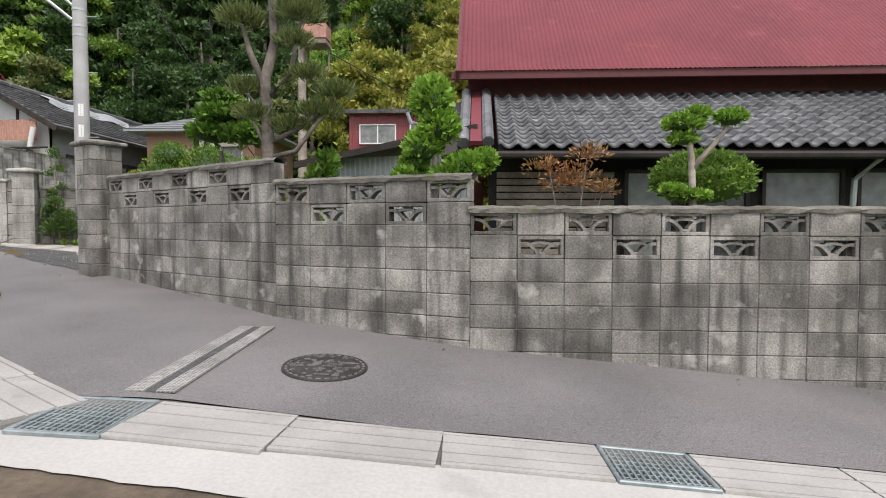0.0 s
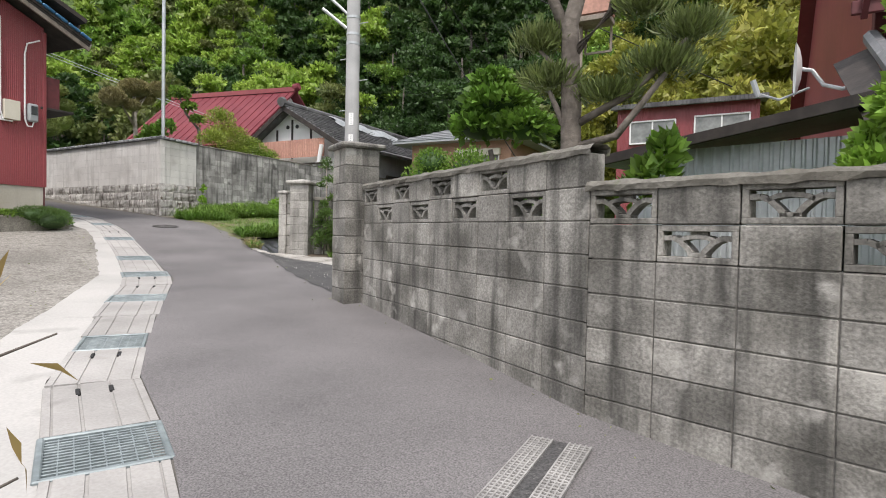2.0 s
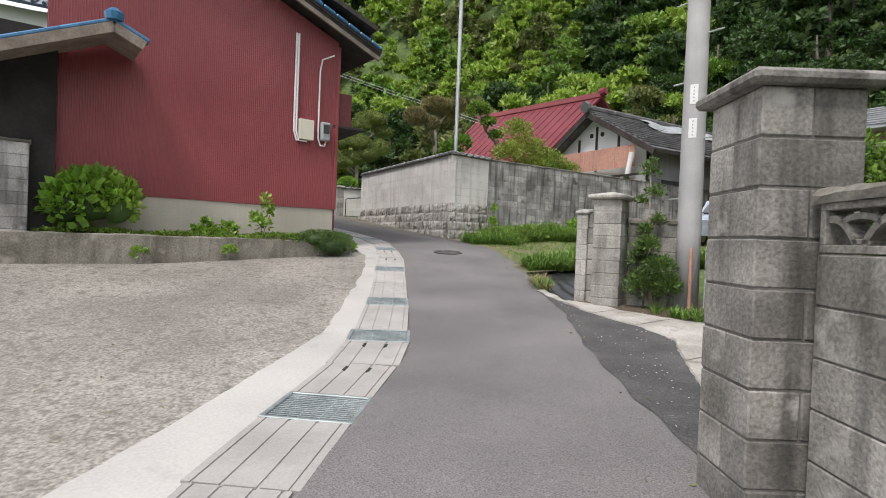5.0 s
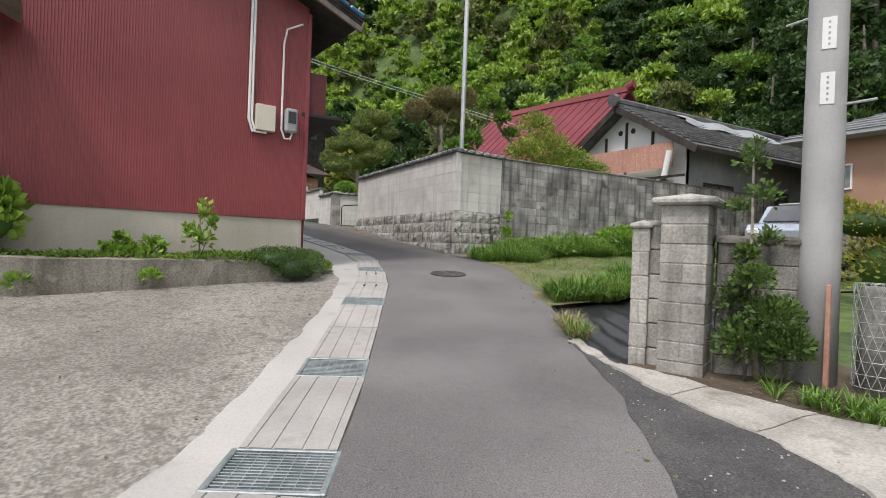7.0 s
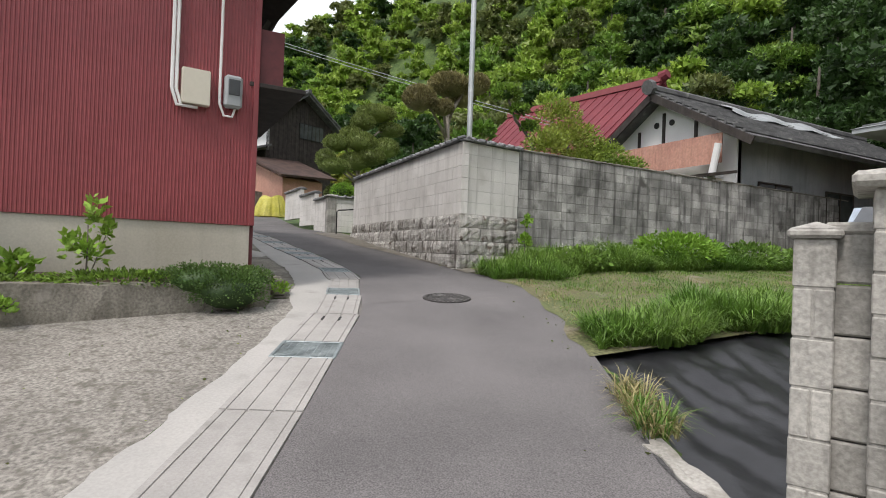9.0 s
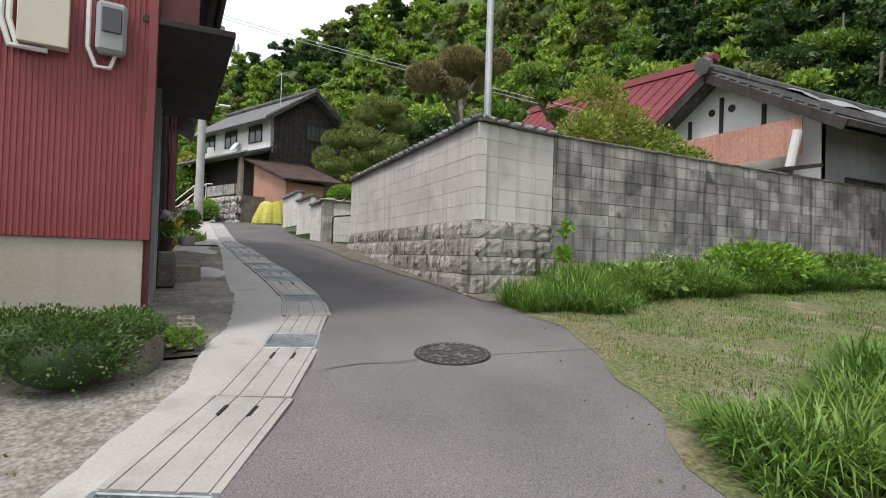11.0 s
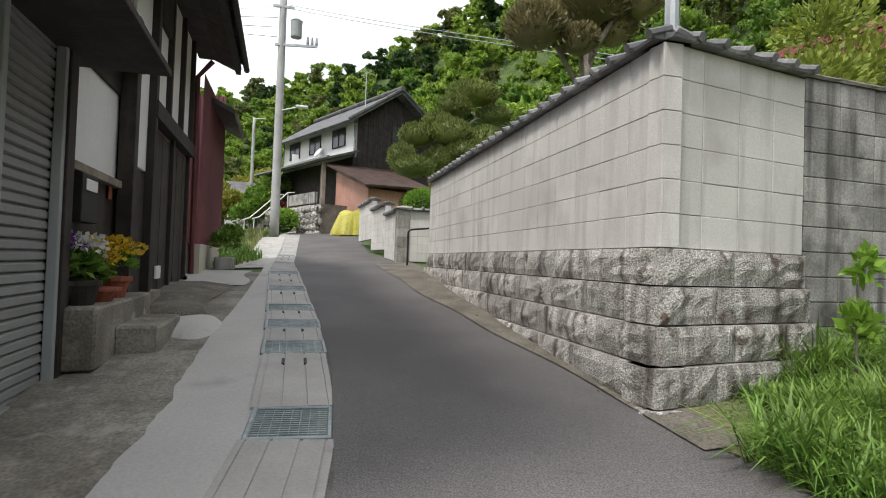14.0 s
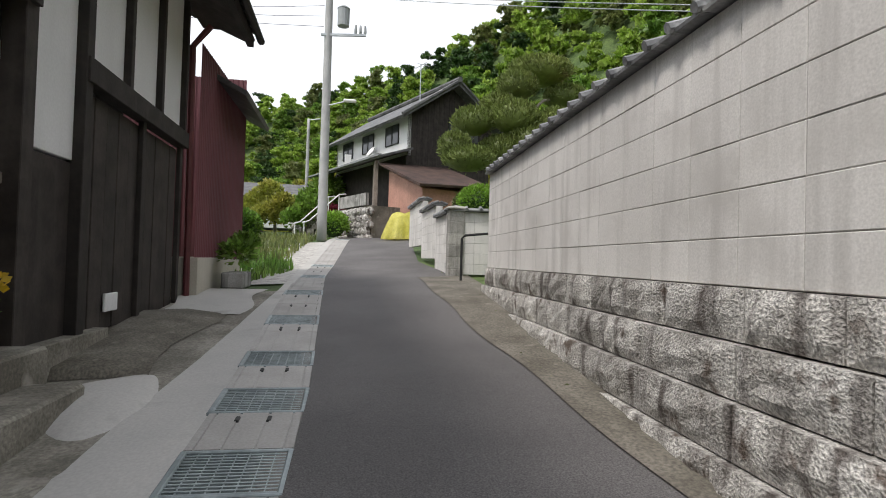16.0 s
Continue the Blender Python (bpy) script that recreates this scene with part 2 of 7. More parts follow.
M_TURF = mat("dry_turf", (0.16, 0.14, 0.075), (0.11, 0.135, 0.05), 0.95, 1.3, 30, 0.8, 0.02, spots=(0.25, 0.22, 0.165), spot_lo=0.55, spot_hi=0.68, spot_scale=2.2, grit=0.45)
M_GRAVEL = mat("pale_gravel", (0.3, 0.29, 0.27), (0.5, 0.48, 0.45), 0.95, 6, 30, 1.0, 0.02)
M_BARK = mat("bark", (0.1, 0.085, 0.072), (0.2, 0.175, 0.15), 0.95, 5, 25, 0.9, 0.015)
M_PALEBARK = mat("pale_bark", (0.26, 0.22, 0.18), (0.4, 0.35, 0.3), 0.9, 5, 25, 0.6, 0.01)
L_MID = leaf_mat("broadleaf_green", (0.11, 0.22, 0.028), (0.22, 0.34, 0.055), 0.5)
L_FRESH = leaf_mat("young_broadleaf_green", (0.2, 0.33, 0.035), (0.33, 0.44, 0.075), 0.4)
L_DARK = leaf_mat("dark_foliage_and_shade", (0.028, 0.068, 0.014), (0.06, 0.12, 0.026), 0.5)
L_GOLD = leaf_mat("bamboo_yellow_green", (0.26, 0.3, 0.045), (0.36, 0.34, 0.07))
L_PERS = leaf_mat("young_yellow_green", (0.17, 0.27, 0.035), (0.3, 0.34, 0.06))
L_OLIVE = leaf_mat("olive_foliage", (0.12, 0.16, 0.045), (0.19, 0.21, 0.065))
L_SHRUB = leaf_mat("deep_green_leaves", (0.055, 0.12, 0.025), (0.12, 0.2, 0.045))
L_BRIGHT = leaf_mat("fresh_green", (0.16, 0.32, 0.03), (0.26, 0.42, 0.06), 0.3)
L_GRASS = leaf_mat("grass_blades", (0.1, 0.215, 0.03), (0.21, 0.33, 0.065), 0.45)
L_STRAW = leaf_mat("dry_straw", (0.3, 0.26, 0.11), (0.42, 0.37, 0.19), 0.3)
L_PINE = leaf_mat("pine_needles", (0.11, 0.15, 0.04), (0.2, 0.24, 0.075))
L_CLOUD = leaf_mat("pruned_pine_green", (0.15, 0.2, 0.05), (0.25, 0.3, 0.085))
L_CLOUDBROWN = leaf_mat("pruned_pine_brown", (0.2, 0.18, 0.08), (0.28, 0.25, 0.11))
L_RED = leaf_mat("bronze_red_leaves", (0.3, 0.11, 0.05), (0.24, 0.22, 0.06), 0.5)
L_AZALEA = leaf_mat("dark_red_shrub", (0.13, 0.015, 0.03), (0.2, 0.03, 0.045))
L_YELLOW = leaf_mat("yellow_petals", (0.6, 0.4, 0.02), (0.7, 0.5, 0.05))
L_PURPLE = leaf_mat("purple_petals", (0.16, 0.04, 0.3), (0.24, 0.07, 0.38))
L_WHITE = leaf_mat("white_petals", (0.6, 0.6, 0.56), (0.75, 0.75, 0.7), 0.1)
M_TERRA = mat("terracotta", (0.22, 0.06, 0.035), (0.28, 0.08, 0.045), 0.8, 3, 20, 0.2)
M_YNET = mat("yellow_net", (0.6, 0.56, 0.1), (0.74, 0.69, 0.2), 0.8, 2, 30, 0.3, grit=0.3, translucent=0.35)
M_CAR = mat("silver_blue_paint", (0.35, 0.4, 0.46), (0.38, 0.43, 0.49), 0.25, 1, 5, 0, metal=0.4)


# ---- mesh builders ----
class Geo:
    """Collects vertices and faces for one mesh."""

    def __init__(self):
        self.v, self.f = [], []

    def add(self, verts, faces):
        o = len(self.v)
        self.v += [tuple(p) for p in verts]
        self.f += [tuple(i + o for i in q) for q in faces]
        return self

    def box(self, x, y, z, sx, sy, sz, rz=0.0, c=0.006):
        """A chamfered box centred at x, y, z, turned by rz degrees."""
        hx, hy, hz = sx / 2, sy / 2, sz / 2
        c = min(c, hx * 0.6, hy * 0.6, hz * 0.6)
        ca, sa = math.cos(radians(rz)), math.sin(radians(rz))
        verts, ids = [], {}
        for i in (-1, 1):
            for j in (-1, 1):
                for k in (-1, 1):
                    for ax, p in enumerate(((i * hx, j * (hy - c), k * (hz - c)), (i * (hx - c), j * hy, k * (hz - c)), (i * (hx - c), j * (hy - c), k * hz))):
                        ids[i, j, k, ax] = len(verts)
                        verts.append((x + p[0] * ca - p[1] * sa, y + p[0] * sa + p[1] * ca, z + p[2]))
        faces = []
        for s in (-1, 1):
            for ax in range(3):
                q = []
                for u, w in ((-1, -1), (1, -1), (1, 1), (-1, 1)):
                    key = [0, 0, 0]
                    key[ax], key[(ax + 1) % 3], key[(ax + 2) % 3] = s, u, w
                    q.append(ids[(*key, ax)])
                faces.append(q if s > 0 else q[::-1])
        for ax in range(3):
            a1, a2 = (ax + 1) % 3, (ax + 2) % 3
            for u in (-1, 1):
                for w in (-1, 1):
                    lo, hi = [0, 0, 0], [0, 0, 0]
                    lo[ax], hi[ax], lo[a1], hi[a1], lo[a2], hi[a2] = -1, 1, u, u, w, w
                    q = [ids[(*lo, a1)], ids[(*hi, a1)], ids[(*hi, a2)], ids[(*lo, a2)]]
                    faces.append(q if u * w > 0 else q[::-1])
        for i in (-1, 1):
            for j in (-1, 1):
                for k in (-1, 1):
                    q = [ids[i, j, k, a] for a in range(3)]
                    faces.append(q if i * j * k > 0 else q[::-1])
        return self.add(verts, faces)

    def beam(self, p, q, w, h, c=0.004):
        """A square bar from p to q, w wide and h high."""
        p, q = Vector(p), Vector(q)
        d = (q - p)
        side = d.cross(Vector((0, 0, 1)))
        side = side.normalized() if side.length > 1e-6 else Vector((1, 0, 0))
        up = side.cross(d).normalized()
        vs = []
        for e in (p, q):
            for a, b in ((-1, -1), (1, -1), (1, 1), (-1, 1)):
                vs.append(e + side * (a * w / 2) + up * (b * h / 2))
        return self.add(vs, [(3, 2, 1, 0), (4, 5, 6, 7), (0, 1, 5, 4), (1, 2, 6, 5), (2, 3, 7, 6), (3, 0, 4, 7)])

    def tube(self, pts, radii, n=8):
        """A round bar through pts; radii is one number or one for each point."""
        pts = [Vector(p) for p in pts]
        if isinstance(radii, (int, float)):
            radii = [radii] * len(pts)
        vs, fs = [], []
        for i, p in enumerate(pts):
            d = (pts[min(i + 1, len(pts) - 1)] - pts[max(i - 1, 0)]).normalized()
            a = d.cross(Vector((0.3, 0.2, 1)) if abs(d.z) < 0.9 else Vector((1, 0, 0))).normalized()
            b = d.cross(a)
            for k in range(n):
                t = 2 * math.pi * k / n
                vs.append(p + (a * math.cos(t) + b * math.sin(t)) * radii[i])
        for i in range(len(pts) - 1):
            for k in range(n):
                k2 = (k + 1) % n
                fs.append((i * n + k, i * n + k2, (i + 1) * n + k2, (i + 1) * n + k))
        fs.append(tuple(range(n))[::-1])
        fs.append(tuple((len(pts) - 1) * n + k for k in range(n)))
        return self.add(vs, fs)

    def prism(self, poly, offset):
        """A flat polygon of 3D points pushed out by the vector offset."""
        k = len(poly)
        off = Vector(offset)
        vs = [Vector(p) for p in poly] + [Vector(p) + off for p in poly]
        fs = [tuple(range(k))[::-1], tuple(range(k, 2 * k))] + [(i, (i + 1) % k, (i + 1) % k + k, i + k) for i in range(k)]
        return self.add(vs, fs)

    def grid(self, fn, us, vs):
        """An open sheet fn(u, v)."""
        w = len(vs)
        verts = [fn(u, v) for u in us for v in vs]
        return self.add(verts, [(i * w + j, (i + 1) * w + j, (i + 1) * w + j + 1, i * w + j + 1) for i in range(len(us) - 1) for j in range(w - 1)])

    def mesh(self, name, material, smooth=False):
        me = bpy.data.meshes.new(name)
        me.from_pydata(self.v, [], self.f)
        me.materials.append(material)
        bm = bmesh.new()
        bm.from_mesh(me)
        bmesh.ops.recalc_face_normals(bm, faces=bm.faces)
        bm.to_mesh(me)
        bm.free()
        if smooth:
            me.shade_smooth()
        return me


def put(name, geo, material, parent=None, label="", category="", group="", kind="", smooth=False):
    """One object from a Geo; a part when it has a parent."""
    ob = new(name, geo.mesh(name, material, smooth))
    if parent:
        ob.parent = parent
    return tagged(ob, label, category, group, kind)


def thing(name, label="", category="", group="", kind="", at=(0, 0, 0)):
    ob = new(name)
    ob.location = at
    bpy.context.view_layer.update()
    return tagged(ob, label, category, group, kind)


def piece(name, mesh, m, parent):
    """A piece that shares its mesh with its likes, at the pose m."""
    ob = new(name, mesh)
    ob.parent = parent
    ob.matrix_basis = m
    return ob


def lin(a, b, step):
    n = max(1, round(abs(b - a) / step))
    return [a + (b - a) * i / n for i in range(n + 1)]


def cloud_mesh(name, centres, dirs, size, material, aspect=0.6, jitter=0.4, rng=None):
    """One mesh of many leaf-shaped quads at the centres, each along its direction."""
    rng = rng or np.random.default_rng(3)
    c = np.asarray(centres, float)
    n = len(c)
    d = np.asarray(dirs, float) + rng.normal(0, 0.35, (n, 3))
    d /= np.linalg.norm(d, axis=1)[:, None] + 1e-9
    s = np.cross(d, rng.normal(0, 1, (n, 3)))
    s /= np.linalg.norm(s, axis=1)[:, None] + 1e-9
    k = np.cross(d, s)
    sz = (size * (1 + rng.uniform(-jitter, jitter, n)))[:, None]
    v = np.stack([c - d * sz * 0.5, c + s * sz * aspect * 0.5 + k * sz * 0.12, c + d * sz * 0.5, c - s * sz * aspect * 0.5 + k * sz * 0.12], 1).reshape(-1, 3)
    me = bpy.data.meshes.new(name)
    me.vertices.add(4 * n)
    me.vertices.foreach_set("co", v.ravel())
    me.loops.add(4 * n)
    me.loops.foreach_set("vertex_index", np.arange(4 * n, dtype=np.int32))
    me.polygons.add(n)
    me.polygons.foreach_set("loop_start", np.arange(0, 4 * n, 4, dtype=np.int32))
    me.update(calc_edges=True)
    me.materials.append(material)
    return me


def leaflet_mesh(name, centres, dirs, size, material, rng):
    """One mesh of many small pointed leaflets, a triangle each."""
    c = np.asarray(centres, float)
    n = len(c)
    d = np.asarray(dirs, float) * 0.7 + rng.normal(0, 0.5, (n, 3))
    d /= np.linalg.norm(d, axis=1)[:, None] + 1e-9
    q = np.cross(d, rng.normal(0, 1, (n, 3)))
    q /= np.linalg.norm(q, axis=1)[:, None] + 1e-9
    sz = (size * rng.uniform(0.6, 1.45, n))[:, None]
    v = np.stack([c - d * sz * 0.35 + q * sz * 0.38, c - d * sz * 0.35 - q * sz * 0.3, c + d * sz * 0.65], 1).reshape(-1, 3)
    me = bpy.data.meshes.new(name)
    me.vertices.add(3 * n)
    me.vertices.foreach_set("co", v.ravel())
    me.loops.add(3 * n)
    me.loops.foreach_set("vertex_index", np.arange(3 * n, dtype=np.int32))
    me.polygons.add(n)
    me.polygons.foreach_set("loop_start", np.arange(0, 3 * n, 3, dtype=np.int32))
    me.update(calc_edges=True)
    me.materials.append(material)
    return me


def blob_leaves(blobs, n, rng, shell=0.3, flat=0.0):
    """Leaf centres and directions over ellipsoids (x, y, z, rx, ry, rz), thick near their skins."""
    area = np.array([b[3] * b[4] + b[4] * b[5] + b[3] * b[5] for b in blobs])
    idx = rng.choice(len(blobs), n, p=area / area.sum())
    b = np.asarray(blobs, float)[idx]
    d = rng.normal(0, 1, (n, 3))
    d[:, 2] = np.where(d[:, 2] < -0.5, -d[:, 2], d[:, 2])
    d /= np.linalg.norm(d, axis=1)[:, None]
    r = 1 - shell * rng.random(n) ** 1.5 + 0.06 * rng.normal(0, 1, n)
    p = b[:, :3] + d * b[:, 3:] * r[:, None]
    way = d + np.array([0, 0, flat])
    return p, way


# ---- lie of the land ----
KU = (-30, -10, -4, 0, 3, 6, 9, 12, 15, 18, 21, 25, 31, 39, 52, 70)
KZ = (-1.6, -0.5, -0.03, 0.32, 0.555, 0.715, 0.83, 1.14, 1.51, 1.87, 2.2, 2.6, 3.0, 3.75, 4.66, 5.6)


def ground_at(x, y):
    u = -np.asarray(x, float)
    base = sum(np.interp(u + d, KU, KZ) for d in (-1.2, -0.6, 0, 0.6, 1.2)) / 5
    return base + 0.056 * np.clip(y - (4 + 0.45 * np.clip(u, 0, 22)), -5, 5)


def gz(x, y):
    return float(ground_at(x, y))


HILL = ((-180, 120, 4), (-100, 90, 5), (-60, 34, 24), (-38, 20, 36), (0, 23, 38), (30, 29, 36), (48, 36, 32), (60, 44, 26), (72, 52, 22), (80, 62, 18.5), (88, 78, 15.5), (98, 95, 13), (115, 110, 11.5), (140, 130, 7), (180, 120, 4))


def hill_at(x, y):
    """Wooded hillside round the hamlet, from its foot outwards."""
    dx, dy = np.asarray(x, float) + 12, np.asarray(y, float) - 10
    r = np.hypot(dx, dy)
    h = np.degrees(np.arctan2(-dx, dy))
    foot = np.interp(h, [k[0] for k in HILL], [k[1] for k in HILL])
    top = np.tan(np.radians(np.interp(h, [k[0] for k in HILL], [k[2] for k in HILL])))
    s = np.clip((r - foot) / (1.1 * foot + 10), 0, 1)
    s = s * s * (3 - 2 * s) * 0.45 + 0.55 * s
    return top * np.minimum(r, foot * 2.1 + 10) * s


R_EDGE = ((12, 3.4), (2.25, 3.12), (-0.32, 3.02), (-1.9, 3.18), (-2.4, 3.12), (-3.7, 3.93), (-4.83, 4.5), (-5.79, 5.22), (-6.35, 5.68), (-8.5, 7.43), (-10.1, 8.26), (-11.64, 9.03), (-13.5, 9.95), (-14.3, 10.37), (-15.1, 10.68),
          (-16.05, 10.96), (-17.04, 11.34), (-18.84, 11.48), (-21, 11.52), (-28, 11.38), (-42, 11.95), (-60, 13.3))
L_EDGE = ((12, 2.9), (2.25, 2.68), (-0.3, 2.6), (-1.9, 2.58), (-2.4, 2.6), (-3.95, 3.45), (-5.1, 4.03), (-5.69, 4.54), (-6.98, 5.43), (-8.68, 6.78), (-10.4, 7.78), (-11.9, 8.55), (-13.75, 9.45), (-15.29, 10.22),
          (-16.6, 10.69), (-17.94, 10.93), (-20.64, 10.93), (-26, 10.85), (-42, 11.3), (-60, 12.6))
C_EDGE = ((12, 2.5), (2, 2.3), (-0.86, 2.2), (-2.1, 2.3), (-3.4, 2.5), (-4.6, 3.1), (-5.59, 3.7), (-6.31, 4.24), (-6.86, 4.66), (-7.45, 5.19), (-8.34, 5.92), (-9.51, 6.92), (-10.52, 7.5), (-11.71, 8.14), (-12.81, 8.75), (-13.83, 9.27), (-15.0, 9.77), (-15.95, 9.93), (-16.58, 10.17), (-17.94, 10.36), (-20.4, 10.42), (-23.3, 10.6), (-26, 10.72), (-30, 10.75), (-42, 11.0), (-60, 12.3))
RIGHT = ((12, 4.82), (0, 4.82), (-2, 5.45), (-5.3, 7.5), (-7.5, 9.0), (-9.1, 10.1), (-10.5, 10.85), (-13.2, 12.5), (-14.9, 13.3), (-15.6, 13.5), (-17.5, 13.55), (-25, 13.95), (-31, 13.6), (-42, 14.6), (-60, 16))


def along(table, x):
    t = table[::-1]
    return float(np.interp(x, [p[0] for p in t], [p[1] for p in t]))


def strip(name, lo, hi, x0, x1, material, dz, label, category="", kind="structure", step=0.3, cross=8, thick=0.0):
    """A sheet on the ground between two edges that are functions of x."""
    g = Geo()
    g.grid(lambda x, v: (x, lo(x) + (hi(x) - lo(x)) * v, gz(x, lo(x) + (hi(x) - lo(x)) * v) + dz), lin(x0, x1, step), [i / cross for i in range(cross + 1)])
    return put(name, g, material, None, label, category, kind=kind, smooth=True)


# ---- ground, road, gutter ----
def bed_depth(x, y):
    """The sunken plot behind the gate posts."""
    e = np.clip(np.minimum(np.minimum((x + 12.4) / 0.5, (-9.75 - x) / 0.4), np.minimum((y - (10.9 - 0.62 * (x + 10.4))) / 0.4, (15.5 - y) / 1.0)), 0, 1)
    return 0.45 * e


def build_ground():
    xs = np.concatenate([np.linspace(-400, -70, 34)[:-1], np.linspace(-70, -30, 60)[:-1], np.linspace(-30, 9, 157)[:-1], np.linspace(9, 60, 30)[:-1], np.linspace(60, 400, 20)])
    ys = np.concatenate([np.linspace(-400, -20, 24)[:-1], np.linspace(-20, 0, 30)[:-1], np.linspace(0, 24, 97)[:-1], np.linspace(24, 100, 60)[:-1], np.linspace(100, 400, 24)])
    X, Y = np.meshgrid(xs, ys, indexing="ij")
    Z = ground_at(X, Y) - 0.035 + hill_at(X, Y) - bed_depth(X, Y)
    g = Geo()
    w = len(ys)
    g.add(np.stack([X, Y, Z], -1).reshape(-1, 3).tolist(), [(i * w + j, (i + 1) * w + j, (i + 1) * w + j + 1, i * w + j + 1) for i in range(len(xs) - 1) for j in range(w - 1)])
    put("ground", g, M_EARTH, None, "dark earth and leaf litter rising to a wooded hillside", "ground", kind="structure", smooth=True)


build_ground()
R = lambda x: along(R_EDGE, x)
L = lambda x: along(L_EDGE, x)
C = lambda x: along(C_EDGE, x)
E_ = lambda x: along(RIGHT, x)
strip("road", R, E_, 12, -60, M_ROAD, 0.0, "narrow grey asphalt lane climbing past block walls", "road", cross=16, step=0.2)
strip("pavement", lambda x: C(x) + (0.05 * noise.noise(Vector((x * 2.3, 0, 1))) + 0.025 * noise.noise(Vector((x * 9, 0, 2))) if x > -20 else 0), lambda x: L(x) + 0.02, 12, -60, M_CONC, 0.006, "pale smooth concrete strip beside the gutter", "pavement", cross=4, step=0.08)
strip("gutter_bed", lambda x: L(x) - 0.02, lambda x: R(x) + 0.01, 12, -60, M_MORTAR, -0.012, "dark joint bed under the gutter covers", "gutter", cross=2)
strip("parking_lot", lambda x: -12.0, lambda x: C(x) + 0.02, -2.2, -15.6, M_LOT, 0.0, "worn stained concrete parking yard", "yard", cross=40)
strip("front_verge", lambda x: -12.0, lambda x: C(x) + 0.02, 12, -2.2, M_SOIL, -0.004, "bare brown soil at the lane's edge", "soil", cross=30)
strip("house_apron", lambda x: 8.9, lambda x: C(x) + 0.03, -15.7, -26.0, M_STEP, -0.006, "stained dark concrete apron in front of the old house", "apron", cross=8)
strip("upper_gravel", lambda x: 7.5, lambda x: C(x) + 0.03, -27.0, -40.0, M_GRAVEL, -0.004, "pale gravel forecourt beside the lane", "gravel", cross=8)
strip("field_grass", lambda x: along(RIGHT, x) - 0.11 + 0.05 * math.sin(6 * x) + 0.03 * math.sin(17 * x), lambda x: 30.0, -12.1, -18.0, M_TURF, 0.005, "thin dry turf beside the lane", "turf", cross=30)
PAD_LO = ((-5.3, 7.55), (-6.9, 9.2), (-7.47, 9.85), (-8.06, 10.14), (-8.82, 10.24), (-9.65, 10.47), (-10.55, 10.76))
PAD_HI = ((-5.3, 8.6), (-6.3, 10.6), (-7.0, 11.05), (-7.84, 11.0), (-8.35, 10.86), (-8.9, 10.78), (-9.44, 10.72), (-9.75, 10.6), (-10.55, 10.92))
strip("driveway_patch", lambda x: along(RIGHT, x) - 0.1 - 0.12 * math.sin(math.pi * min(1, (x + 5.4) / -4.0)) + 0.05 * noise.noise(Vector((x * 3, 0, 4))), lambda x: along(PAD_LO, x) + 0.1, -5.45, -10.7, M_ROAD_OLD, 0.006, "rough dark asphalt at a driveway mouth", "asphalt", cross=10, step=0.1)
strip("wall_footing", lambda x: 13.3 - 0.035 * min(6, max(0, -17.2 - x)) + 0.025 * math.sin(2.3 * x), lambda x: 13.62 + 0.045 * (-17.6 - x), -16.9, -27.2, M_FOOT, 0.012, "sandy concrete footing at the granite wall's base", "footing", cross=3)


strip("shrub_soil", lambda x: along(PAD_HI, x) - 0.05, lambda x: along(PAD_HI, x) + 1.7, -5.6, -9.72, M_SOIL, 0.002, "bare brown soil round the gate posts and pole", "soil", cross=8)


def asphalt_seam():
    """An old joint in the asphalt that runs to the manhole."""
    g = Geo()
    g.grid(lambda y, v: (-14.95 + 0.05 * (y - 10.7) + 0.03 * math.sin(9 * y) + 0.014 * v, y, gz(-14.95, y) + 0.006), lin(10.72, 11.5, 0.06), [0, 1])
    put("asphalt_seam", g, M_ROAD_OLD, None, "dark tar joint across the lane", "joint", kind="structure")
    g = Geo()
    g.grid(lambda y, v: (-14.82 + 0.19 * (y - 12.14) + 0.012 * noise.noise(Vector((y * 5, 0, 0))) + 0.013 * v, y, gz(-14.8, y) + 0.004), lin(12.14, 13.2, 0.05), [0, 1])
    put("worn_seam", g, M_STEP, None, "pale worn joint in the asphalt beside the manhole", "joint", kind="structure")


asphalt_seam()


def concrete_sill():
    """Broken pale concrete along the drive's mouth, in cracked slabs."""
    ragged = lambda x, k: 0.06 * noise.noise(Vector((x * 3.1, k, 0))) + 0.03 * noise.noise(Vector((x * 11, k, 3)))
    run = thing("concrete_sill", "broken pale concrete sill at the drive's mouth", "sill", kind="structure")
    cuts = (-5.6, -6.35, -6.9, -7.55, -8.2, -8.95, -9.72, -10.58)
    for i, (a, b) in enumerate(zip(cuts, cuts[1:])):
        g = Geo()
        lift = 0.014 + 0.006 * (i % 3)
        g.grid(lambda x, v: (x + 0.05 * noise.noise(Vector((v * 4, a if x > (a + b) / 2 else b, 0))), along(PAD_LO, x) + ragged(x, 1) + v * (along(PAD_HI, x) + ragged(x, 2) - along(PAD_LO, x) - ragged(x, 1)),
                             gz(x, along(PAD_LO, x) + v * (along(PAD_HI, x) - along(PAD_LO, x))) + (lift if 0.02 < v < 0.98 else -0.05) + 0.01 * noise.noise(Vector((x * 4, v * 3, 7)))),
               lin(a + 0.006, b - 0.006, 0.06), [0, 0.03, 0.25, 0.5, 0.75, 0.97, 1])
        put("slab", g, M_PAD, run)


concrete_sill()


